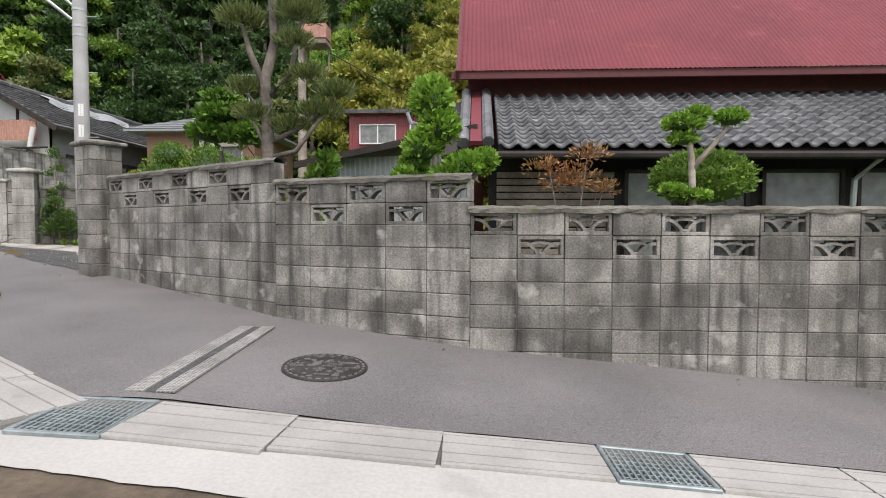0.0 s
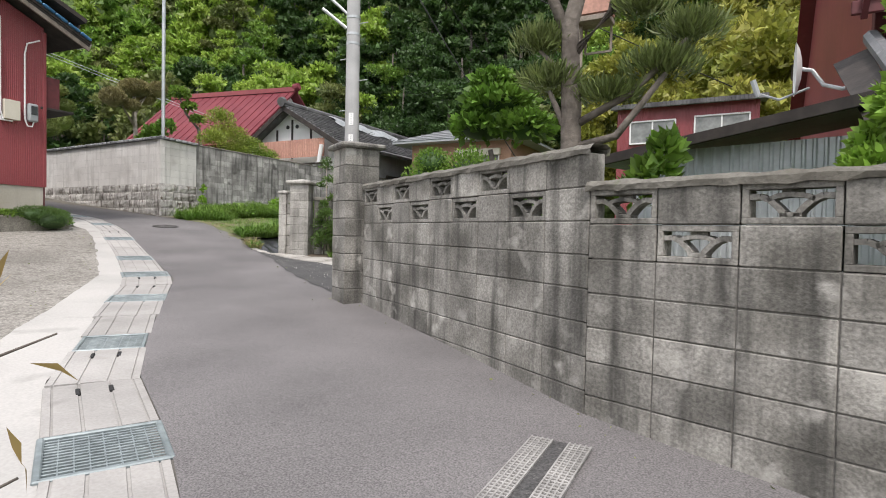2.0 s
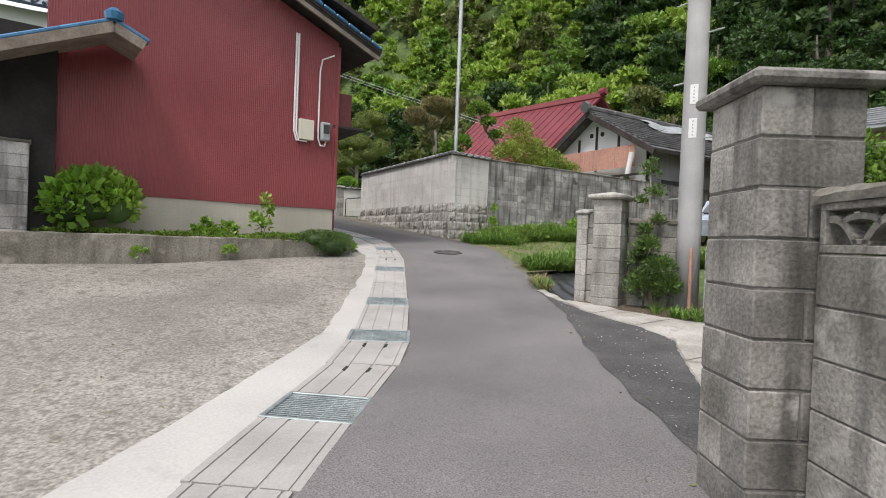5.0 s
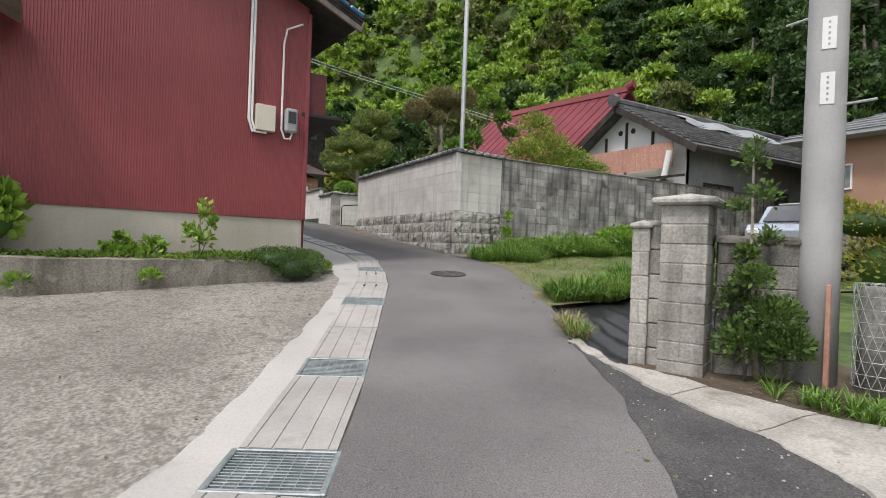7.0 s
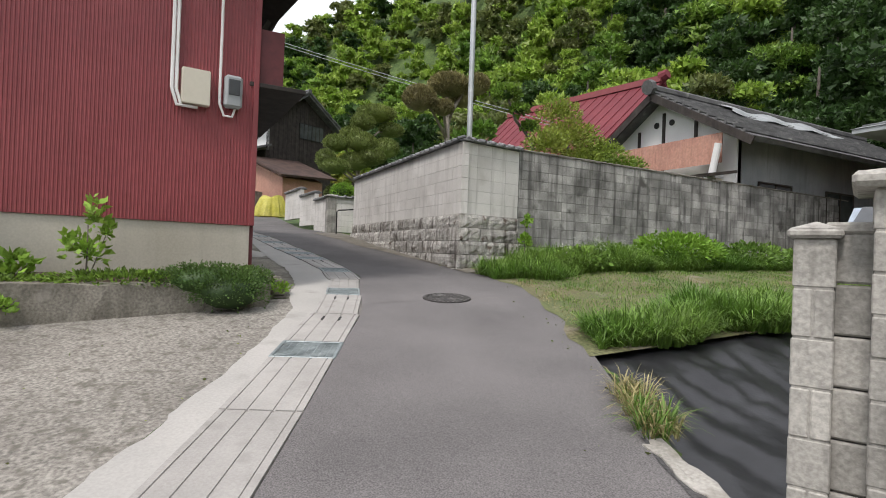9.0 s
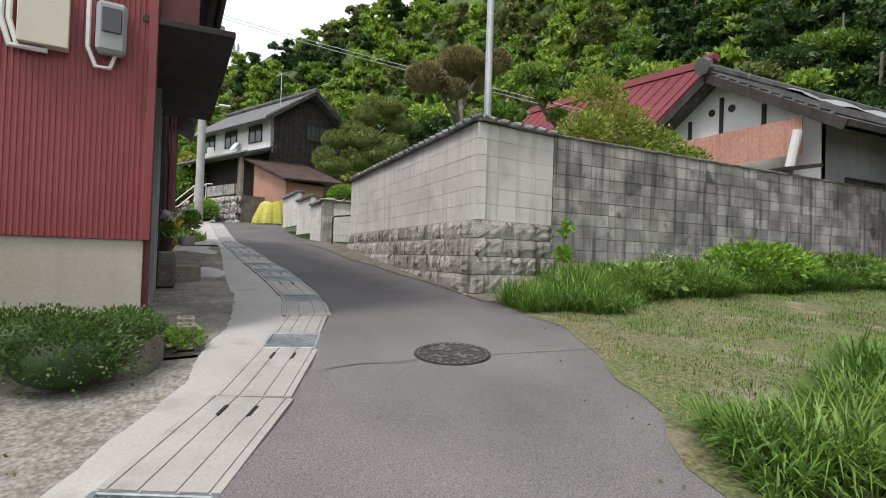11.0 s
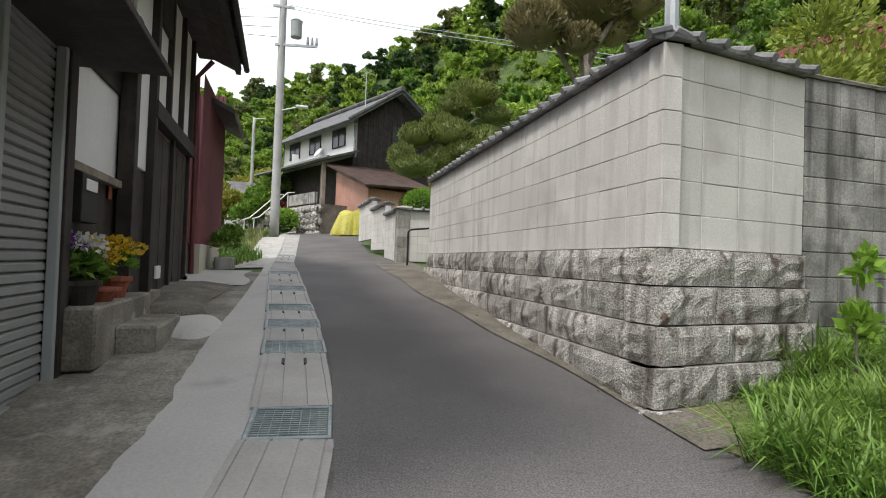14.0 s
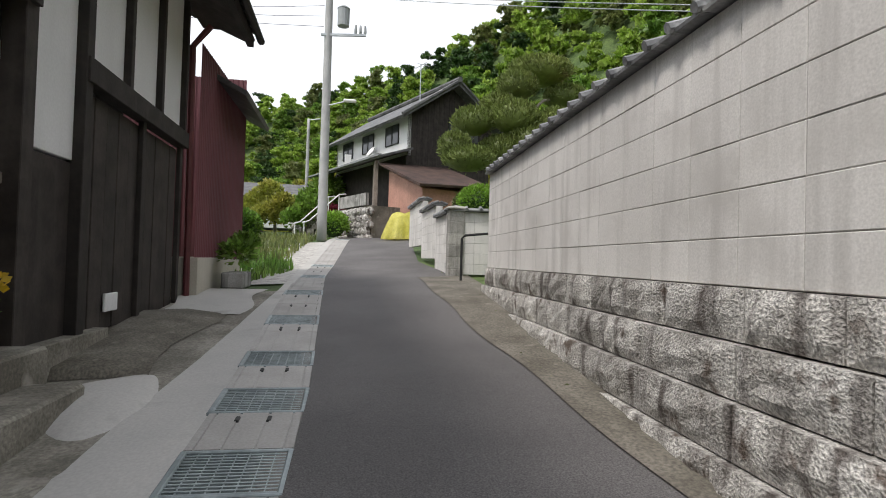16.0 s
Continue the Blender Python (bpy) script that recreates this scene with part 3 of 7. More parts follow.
def gutter_covers():
    """Concrete covers and steel grates laid end to end along the gutter."""
    run = thing("gutter", "row of concrete gutter covers with steel grates", "gutter", kind="structure")
    # the middle line, walked in equal steps
    xs = lin(3.6, -44, 0.05)
    mid = [Vector((x, (R(x) + L(x)) / 2, 0)) for x in xs]
    s, marks, k = 0.0, [], 0
    # one cover: a slab with two joints along its rims and two grooves down the middle
    prof = [(-0.235, -0.066)]
    for y0, y1 in ((-0.235, -0.196), (-0.189, -0.078), (-0.066, 0.066), (0.078, 0.189), (0.196, 0.235)):
        prof += [(y0, -0.008 if y0 > -0.235 else -0.01), (y0 + 0.002, 0.0), (y1 - 0.002, 0.0), (y1, -0.008 if y1 < 0.235 else -0.01)]
    prof += [(0.235, -0.066)]
    lid = Geo().prism([(-0.4925, y, z) for y, z in prof], (0.985, 0, 0))
    lid_mesh = lid.mesh("gutter_cover", M_GUTTER)
    slot = Geo().box(0, 0, -0.02, 0.13, 0.022, 0.046, c=0.004)
    slot_mesh = slot.mesh("lifting_slot", M_BLACK)
    grate = Geo()
    for y in (-0.23, 0.23):
        grate.box(0, y, -0.025, 0.5, 0.03, 0.055)
    for x in (-0.24, 0.24):
        grate.box(x, 0, -0.025, 0.025, 0.46, 0.055)
    for i in range(1, 14):
        grate.box(-0.24 + 0.48 * i / 14, 0, -0.03, 0.012, 0.44, 0.045, c=0.001)
    for j in range(1, 8):
        grate.box(0, -0.22 + 0.44 * j / 8, -0.03, 0.48, 0.006, 0.04, c=0.001)
    grate_mesh = grate.mesh("steel_grate", M_GRATE)
    pit_mesh = Geo().box(0, 0, -0.055, 0.5, 0.46, 0.01).mesh("grate_pit", M_BLACK)
    # grates stand at these places; covers fill the lengths between them
    grates = (0.91, -2.12, -3.86, -5.71, -7.45, -9.15, -10.75, -13.25, -15.84, -17.9, -19.75, -20.8, -21.88, -23.5, -25.6, -28.0, -30.5)
    dist = [0.0]
    for p0, p1 in zip(mid, mid[1:]):
        dist.append(dist[-1] + (p1 - p0).length)
    order = []
    at = 0.0
    for x in (*grates, -42.0):
        s0 = float(np.interp(-x, [-p.x for p in mid], dist)) - 0.25
        n = max(1, round((s0 - at) / 0.95))
        for k in range(n):
            order.append(("h" if (k + len(order)) % 2 else "c", (s0 - at) / n))
        order.append(("g", 0.5))
        at = s0 + 0.5
    pos = 0.0
    for ch, ln in order:
        ln -= 0.008
        c0 = pos + ln / 2
        if c0 > dist[-1] - 1:
            break
        x = float(np.interp(c0, dist, [p.x for p in mid]))
        a, b = (Vector((float(np.interp(c0 + d, dist, [p.x for p in mid])), float(np.interp(c0 + d, dist, [p.y for p in mid])), 0)) for d in (-ln / 2, ln / 2))
        c = (a + b) / 2
        width = (R(x) - L(x)) * abs((b - a).normalized().x)
        ya = math.degrees(math.atan2(b.y - a.y, b.x - a.x))
        za, zb = gz(a.x, a.y), gz(b.x, b.y)
        m = Matrix.Translation((c.x, c.y, (za + zb) / 2 + 0.01)) @ pose(0, 0, 0, 0, 0, ya) @ pose(0, 0, 0, 0, -math.degrees(math.atan2(zb - za, ln)), 0)
        sx = (b - a).length / (0.5 if ch == "g" else 0.99)
        m = m @ Matrix.Diagonal((sx, max(0.9, width / 0.48), 1, 1))
        if ch in "gG":
            piece("steel_grate", grate_mesh, m, run)
            piece("grate_pit", pit_mesh, m, run)
        else:
            piece("gutter_cover", lid_mesh, m, run)
            if ch == "h":
                for yy in (-0.078, 0.078):
                    piece("lifting_slot", slot_mesh, m @ pose(0.3, yy, 0.003), run)
        pos += ln + 0.008


gutter_covers()


def drain_channel():
    """Two perforated rails across the lane with worn concrete between."""
    run = thing("cross_drain", "perforated steel drain rails across the lane", "drain", kind="structure")
    a, b = Vector((-2.0, 3.25)), Vector((-2.0, 4.95))
    for off, w in ((-0.1, 0.11), (0.1, 0.11)):
        g = Geo()
        n = 62
        for i in range(n):
            y = a.y + (b.y - a.y) * (i + 0.5) / n
            g.box(a.x + off, y, gz(a.x, y) + 0.004, w, 0.011, 0.016, c=0.001)
        for e in (-w / 2, -w / 4, 0, w / 4, w / 2):
            g.beam((a.x + off + e, a.y, gz(a.x, a.y) + 0.006), (a.x + off + e, b.y, gz(a.x, b.y) + 0.006), 0.008, 0.016)
        put("drain_rail", g, M_DRAIN, run, "pale perforated drain rail")
    g = Geo()
    g.grid(lambda y, v: (a.x - 0.16 + 0.32 * v, y, gz(a.x, y) + 0.004), lin(a.y, b.y, 0.2), [0, 0.5, 1])
    put("drain_bed", g, M_ROAD_OLD, run)


drain_channel()


def manhole(x, y, r, turn):
    """A cast-iron cover with a raised floral pattern."""
    ob = thing("manhole_cover", "round cast-iron manhole cover with worn raised pattern", "manhole cover", "manhole covers", at=(x, y, gz(x, y) + 0.004))
    sx, sy = gz(x + 0.3, y) - gz(x - 0.3, y), gz(x, y + 0.3) - gz(x, y - 0.3)
    ob.rotation_euler = (math.atan2(sy, 0.6), -math.atan2(sx, 0.6), radians(turn))
    rng = random.Random(int(100 * r) + int(-x))
    n = 48
    g = Geo().tube([(0, 0, -0.04), (0, 0, 0.004)], r, n)
    put("plate", g, M_IRON, ob)
    g = Geo()
    for r0, r1 in ((r * 0.98, r * 0.94), (r * 0.86, r * 0.835)):
        vs = [(math.cos(2 * math.pi * k / n) * q, math.sin(2 * math.pi * k / n) * q, z) for z, q in ((0.003, r0 + 0.004), (0.011, r0), (0.011, r1), (0.003, r1 - 0.004)) for k in range(n)]
        g.add(vs, [(i * n + k, i * n + (k + 1) % n, (i + 1) * n + (k + 1) % n, (i + 1) * n + k) for i in range(3) for k in range(n)])
    put("rim", g, M_IRON, ob)
    g = Geo()
    for i in range(70):
        t, q = rng.uniform(0, 6.28), r * 0.78 * math.sqrt(rng.random())
        cx, cy, s = q * math.cos(t), q * math.sin(t), rng.uniform(0.012, 0.026)
        for j in range(6):
            b = 6.28 * j / 6 + t
            g.box(cx + s * 0.6 * math.cos(b), cy + s * 0.6 * math.sin(b), 0.006, s * 0.8, s * 0.4, 0.012, math.degrees(b), c=0.002)
    for i in range(30):
        t = 6.28 * i / 30
        g.box(r * 0.895 * math.cos(t), r * 0.895 * math.sin(t), 0.006, 0.035, 0.02, 0.012, math.degrees(t) + 90)
    put("relief", g, M_IRONWORN, ob, "worn raised flowers", kind="stuff")


manhole(-1.1, 3.95, 0.31, 0)
manhole(-14.95, 11.83, 0.33, 0)


# ---- walls of blocks ----
def block_mesh(name, w, h, d, material, rough=0.0, seed=1, c=0.007):
    g = Geo().box(0, 0, 0, w, d, h, c=c)
    if rough:
        rng = random.Random(seed)
        g = Geo()
        us, vs = lin(-w / 2, w / 2, w / 7), lin(-h / 2, h / 2, h / 4)

        def face(u, v):
            edge = min(w / 2 - abs(u), h / 2 - abs(v))
            return (u, -d / 2 - (rng.uniform(0.2, 1.0) * rough if edge > 0.01 else 0), v)
        g.grid(face, us, vs)
        k = len(vs)
        n = len(g.v)
        g.add([(-w / 2, d / 2, -h / 2), (w / 2, d / 2, -h / 2), (w / 2, d / 2, h / 2), (-w / 2, d / 2, h / 2)], [(0, 1, 2, 3)])
        lo, hi = [i * k for i in range(len(us))], [i * k + k - 1 for i in range(len(us))]
        g.f += [tuple(lo + [n + 1, n]), tuple(hi[::-1] + [n + 3, n + 2]), tuple(list(range(k))[::-1] + [n, n + 3]), tuple(list(range((len(us) - 1) * k, len(us) * k)) + [n + 2, n + 1])]
    return g.mesh(name, material)


def vent_mesh(w, h, d, material):
    """An openwork block: a frame, with a fan of curved ribs."""
    g = Geo()
    t = 0.03
    g.box(0, 0, h / 2 - t / 2, w, d, t, c=0.003).box(0, 0, -h / 2 + t / 2, w, d, t, c=0.003)
    g.box(-w / 2 + t / 2, 0, 0, t, d, h - 2 * t, c=0.003).box(w / 2 - t / 2, 0, 0, t, d, h - 2 * t, c=0.003)
    lo, hi = -h / 2 + t, h / 2 - t

    def rib(pts, wd):
        for p, q in zip(pts, pts[1:]):
            g.beam((p[0], 0, p[1]), (q[0], 0, q[1]), d * 0.8, wd)
    for s in (-1, 1):
        rib([(s * (w / 2 - t), 0.03), (s * 0.125, 0.033), (s * 0.085, 0.014), (s * 0.052, -0.018), (s * 0.03, -0.045), (s * 0.022, lo)], 0.026)
    rib([(-0.095, 0.016), (-0.055, 0.034), (0, 0.04), (0.055, 0.034), (0.095, 0.016)], 0.022)
    rib([(0, 0.035), (0, hi)], 0.03)
    g.box(0, 0, lo + 0.012, 0.09, d * 0.8, 0.024, c=0.004)
    return g.mesh("openwork_block", material)


def stacked_wall(name, p, q, top, rows, cols, bw, bh, depth, material, label, vents=(), coping=None, coping_h=0.05, joint=None, piece_name="block"):
    """A wall of stacked blocks from p to q (its front on the right of that way), hung down from its top, with real openwork blocks."""
    p, q = Vector((*p, 0)), Vector((*q, 0))
    d = (q - p).normalized()
    nrm = Vector((d.y, -d.x, 0))
    ang = math.degrees(math.atan2(d.y, d.x))
    wall = thing(name, label, "wall", kind="structure")
    w = (q - p).length / cols
    gap = 0.005 if joint else 0.0065
    solid = block_mesh(piece_name, w - gap, bh - gap, depth, material, c=0.003 if joint else 0.005)
    vent = vent_mesh(w - 0.009, bh - 0.009, depth * 0.9, material)
    rng = random.Random(len(name))
    low = Geo()
    for r in range(rows):
        z = top - coping_h - bh * (r + 0.5)
        run = []
        for c in range(cols):
            m = p + d * (w * (c + 0.5)) - nrm * (depth / 2)
            ground = min(gz(m.x + nrm.x * depth, m.y + nrm.y * depth), gz(m.x, m.y)) - 0.25
            if z + bh / 2 < ground:
                continue
            if (r, c) in vents:
                piece("openwork_block", vent, pose(m.x, m.y, z, 0, 0, ang), wall)
                if run:
                    low.box(*((p + d * (w * (run[0] + run[-1] + 1) / 2) - nrm * (depth / 2)).xy), z, w * len(run) - 0.05, depth - (0.008 if joint else 0.014), bh, ang, c=0.001)
                run = []
            else:
                piece(piece_name, solid, pose(m.x + nrm.x * rng.uniform(-0.002, 0.002), m.y + nrm.y * rng.uniform(-0.002, 0.002), z, 0, 0, ang), wall)
                run.append(c)
        if run:
            low.box(*((p + d * (w * (run[0] + run[-1] + 1) / 2) - nrm * (depth / 2)).xy), z, w * len(run) - 0.05, depth - (0.008 if joint else 0.014), bh, ang, c=0.001)
    put("mortar", low, joint or M_MORTAR, wall)
    if coping:
        g = Geo()
        n = 60

        def ridge(s, a):
            e = p + d * s - nrm * (depth / 2)
            o = [(-1.25, -0.2), (-1.3, 0.5), (-0.9, 1.0), (0.9, 1.05), (1.3, 0.55), (1.25, -0.2)][a]
            j = rng.uniform(-0.007, 0.007)
            return (e.x - nrm.x * (o[0] * depth / 2 + j), e.y - nrm.y * (o[0] * depth / 2 + j), top - coping_h + o[1] * coping_h + j)
        g.grid(ridge, lin(-0.02, (q - p).length + 0.02, 0.07), range(6))
        put("coping", g, coping, wall, "rough mossy mortar coping", smooth=False)
    return wall


A0, A1, A2, A3 = (7.94, 4.75), (-0.06, 4.75), (-2.0, 5.4), (-5.02, 7.3)


def alternate(cols, flip):
    return {(0, c) for c in range(cols) if c % 2 == flip} | {(1, c) for c in range(cols) if c % 2 != flip}


stacked_wall("block_wall_low", A1, A0, 1.585, 8, 20, 0.4, 0.2, 0.12, M_BLOCK, "weathered grey concrete block wall with openwork blocks", alternate(20, 0), M_COPE)
stacked_wall("block_wall_middle", A2, (-0.06, 4.75), 1.87, 8, 5, 0.4, 0.2, 0.12, M_BLOCK, "taller weathered block wall with openwork top courses", alternate(5, 0), M_COPE)
stacked_wall("block_wall_upper", A3, A2, 2.09, 9, 9, 0.4, 0.2, 0.12, M_BLOCK, "stained block wall running up to the gate pillar", alternate(8, 0), M_COPE)


def pillar(name, x, y, rz, w, z0, z1, material, label, cap=0.08, cap_h=0.1, rows=9, cat="pillar"):
    ob = thing(name, label, cat, at=(x, y, z0))
    n = rows
    h = (z1 - z0) / n
    g = Geo()
    g.box(0, 0, h * n / 2, w - 0.014, w - 0.014, h * n, 0, c=0.002)
    put("core", g, M_MORTAR if material == M_BLOCK else M_POSTB, ob)
    half = Geo().box(0, 0, 0, w / 2 - 0.006, w, h - 0.008, c=0.006).mesh("pillar_block", material)
    whole = Geo().box(0, 0, 0, w / 2 - 0.006, w / 2 - 0.006, h - 0.008, c=0.006).mesh("pillar_block", material)
    for i in range(n):
        if i % 2:
            for s in (-1, 1):
                piece("pillar_block", half, pose(s * w / 4, 0, h * (i + 0.5)), ob)
        else:
            for s in (-1, 1):
                piece("pillar_block", half, pose(0, s * w / 4, h * (i + 0.5), 0, 0, 90), ob)
    k = w / 2 + cap
    g = Geo().box(0, 0, z1 - z0 + cap_h * 0.35, 2 * k, 2 * k, cap_h * 0.7, c=0.02)
    zt = z1 - z0 + cap_h * 0.7
    g.add([(-k * 0.9, -k * 0.9, zt), (k * 0.9, -k * 0.9, zt), (k * 0.9, k * 0.9, zt), (-k * 0.9, k * 0.9, zt), (0, 0, zt + cap_h * 0.6)], [(0, 1, 4), (1, 2, 4), (2, 3, 4), (3, 0, 4)])
    put("cap", g, material, ob)
    ob.rotation_euler = (0, 0, radians(rz))
    return ob


pillar("gate_pillar", -5.24, 7.44, -32, 0.42, gz(-5.24, 7.44) - 0.05, 2.5, M_BLOCK, "mossy weathered block pillar with a flat cap at the wall's end", 0.06, 0.08, 9)
pillar("gate_post", -9.38, 11.04, 25, 0.385, gz(-9.4, 11.05) - 0.08, 2.5, M_POSTB, "pale grey block gate post with an overhanging stone cap", 0.075, 0.09, 9)
pillar("low_gate_post", -9.74, 10.88, 25, 0.16, gz(-9.76, 10.9) - 0.3, 2.3, M_POSTB, "short slim block post beside the gate post", 0.025, 0.06, 7)
rebate = thing("gate_rebate", "narrow mortared column joining the two gate posts", "pillar", at=(-9.58, 10.97, gz(-9.58, 10.97) - 0.3))
rebate.rotation_euler = (0, 0, radians(25))
for i in range(7):
    put("rebate_block", Geo().box(0.01 * (i % 2), 0, 0.117 + 0.225 * i, 0.3, 0.1, 0.218, c=0.01), M_POSTB, rebate)
put("rebate_cap", Geo().box(0, 0, 1.6, 0.3, 0.12, 0.05, c=0.012), M_POSTB, rebate)
stacked_wall("plot_wall", (-9.2, 11.2), (-8.59, 11.71), 2.25, 7, 2, 0.4, 0.2, 0.12, M_BLOCK, "low dark block wall behind the gate post", (), M_COPE)

# retaining wall of dressed blocks on granite
W0, W1, W2 = (-17.6, 13.5), (-25.05, 13.87), (-17.83, 15.0)
Z_STONE, Z_TOP = 2.95, 4.37
stacked_wall("dressed_wall_front", W1, W0, Z_TOP, 6, 18, 0.4, (Z_TOP - 0.02 - Z_STONE) / 6, 0.15, M_WHITEB, "pale dressed block garden wall on a granite base", (), None, 0.02, M_PALEMORTAR, piece_name="dressed_block")
stacked_wall("dressed_wall_return", (-17.6, 13.51), (-17.83, 15.0), Z_TOP, 6, 4, 0.4, (Z_TOP - 0.02 - Z_STONE) / 6, 0.15, M_WHITEB, "pale dressed block return wall with stains", (), None, 0.02, M_PALEMORTAR, piece_name="dressed_block")
stacked_wall("grey_wall", (-17.85, 15.02), (-18.3, 28.6), 4.42, 10, 34, 0.4, 0.2, 0.12, M_GRAYB, "long streaked grey block wall above the grass", (), M_COPE, 0.04)


def granite_base(name, p, q, label, grow):
    """Courses of split stone that step out towards the foot; grow: which end follows that at the corner."""
    p, q = Vector((*p, 0)), Vector((*q, 0))
    d = (q - p).normalized()
    nrm = Vector((d.y, -d.x, 0))
    ang = math.degrees(math.atan2(d.y, d.x))
    wall = thing(name, label, "wall", kind="structure")
    rng = random.Random(7)
    length = (q - p).length
    kinds = {}
    back = Geo()
    rows = 5
    h = 0.26
    for r in range(rows):
        z = Z_STONE - h * (r + 0.5)
        step_out = 0.045 * r
        s = (-0.04 if r % 2 else 0.0) - step_out * grow[0]
        end = length + step_out * grow[1]
        while s < end - 0.05:
            ln = rng.choice((0.55, 0.7, 0.9))
            if s + ln > end - 0.25:
                ln = end - s
            key = (round(ln, 2), rng.randrange(3))
            if key not in kinds:
                kinds[key] = block_mesh("granite_stone", key[0] - 0.012, h - 0.01, 0.3, M_GRANITE, 0.034, seed=len(kinds))
            m = p + d * (s + ln / 2) - nrm * (0.12 - step_out)
            if z + h / 2 > gz(m.x, m.y) - 0.12:
                piece("granite_stone", kinds[key], pose(m.x, m.y, z, 0, 0, ang), wall)
            s += ln
    m = p + d * length / 2 - nrm * 0.14
    back.box(m.x, m.y, Z_STONE - 0.75, length - 0.4, 0.2, 1.48, ang)
    put("mortar", back, M_MORTAR, wall)
    return wall


granite_base("granite_base_front", W1, W0, "rough split granite base of the garden wall, stained brown", (0, 1))
granite_base("granite_base_return", W0, W2, "rough split granite base of the return wall", (1, 0))


def tile_coping(name, p, q, z, label, n_out=0.07):
    """A coping of small roof tiles with rounded rolls."""
    p, q = Vector((*p, z)), Vector((*q, z))
    d = (q - p).normalized()
    nrm = Vector((d.y, -d.x, 0)).normalized()
    mid = -nrm * 0.075
    wall = thing(name, label, "coping", kind="structure")
    n = max(2, round((q - p).length / 0.27))
    ang = math.degrees(math.atan2(d.y, d.x))
    w = (q - p).length / n
    g = Geo()
    prof = [(0.15, 0.0), (0.155, 0.02), (0.06, 0.055), (0, 0.075), (-0.06, 0.055), (-0.155, 0.02), (-0.15, 0.0)]
    vs = [(sx * w / 2 * 0.98, a, b) for sx in (-1, 1) for a, b in prof]
    k = len(prof)
    g.add(vs, [(i, i + 1, k + i + 1, k + i) for i in range(k - 1)] + [tuple(range(k))[::-1], tuple(range(k, 2 * k)), (0, k, 2 * k - 1, k - 1)])
    for s in (-1, 1):
        g.tube([(w / 2 - 0.02, s * 0.185, 0.03), (w / 2 - 0.02, s * 0.02, 0.085)], 0.034, 7)
    me = g.mesh("coping_tile", M_COPETILE)
    slope = math.degrees(math.asin(d.z))
    for i in range(n):
        c = p + d * (w * (i + 0.5)) + mid
        piece("coping_tile", me, pose(c.x, c.y, c.z, 0, 0, ang) @ pose(0, 0, 0, 0, -slope, 0), wall)
    return wall


tile_coping("tile_coping_front", W1, W0, Z_TOP - 0.01, "dark grey tile coping along the garden wall")
tile_coping("tile_coping_return", W0, W2, Z_TOP - 0.01, "dark grey tile coping on the return wall")

# second garden wall further up, stepping with the lane
for i, (xa, xb, zt) in enumerate(((-29.3, -27.3, 4.0), (-31.6, -29.3, 4.3), (-34.5, -31.6, 4.65))):
    stacked_wall("stepped_wall_%d" % (i + 1), (xa, 13.75), (xb, 13.75), zt, 6, round((xb - xa) / 0.4), 0.4, 0.2, 0.15, M_WHITEB, "pale block wall stepping up beside the lane", (), None, 0.02, M_PALEMORTAR, piece_name="dressed_block")
    tile_coping("stepped_coping_%d" % (i + 1), (xa, 13.75), (xb, 13.75), zt - 0.01, "grey tile coping on the stepped wall")
stacked_wall("stepped_return", (-27.3, 13.76), (-27.1, 15.4), 4.0, 6, 4, 0.4, 0.2, 0.15, M_WHITEB, "pale block return wall at the garden entrance", (), None, 0.02, M_PALEMORTAR, piece_name="dressed_block")
tile_coping("stepped_coping_4", (-27.3, 13.75), (-27.1, 15.4), 3.99, "grey tile coping at the garden entrance")
pillar("entrance_post", -27.4, 13.83, 0, 0.3, gz(-27.4, 13.8) - 0.1, 4.02, M_POSTB, "grey block post at the garden entrance", 0.05, 0.07, 6)


# ---- houses ----
def corrugated(p, q, z0, z1, pitch=0.076, amp=0.009, top=None):
    """A corrugated sheet from p to q; its front on the right of that way. top: height as a function of the run."""
    p, q = Vector((*p, 0)), Vector((*q, 0))
    d = (q - p).normalized()
    nrm = Vector((d.y, -d.x, 0))
    ln = (q - p).length
    g = Geo()
    prof = [(0, 0), (0.25, 0), (0.4, 1), (0.6, 1), (0.75, 0)]
    us = [(i + a) * pitch for i in range(int(ln / pitch) + 1) for a, _ in prof]
    bs = [b for i in range(int(ln / pitch) + 1) for _, b in prof]
    h = dict(zip(us, bs))

    def at(u, v):
        e = p + d * min(u, ln) + nrm * (h[u] * amp)
        return (e.x, e.y, z0 + ((top(min(u, ln)) if top else z1) - z0) * v)
    return g.grid(at, us, [0, 1])


def slope_sheet(a, b, c, d, thick=0.06):
    """A roof plane through four corners, with thickness."""
    a, b, c, d = (Vector(v) for v in (a, b, c, d))
    n = (b - a).cross(d - a).normalized()
    if n.z < 0:
        n = -n
    return Geo().prism([a, b, c, d], -n * thick)


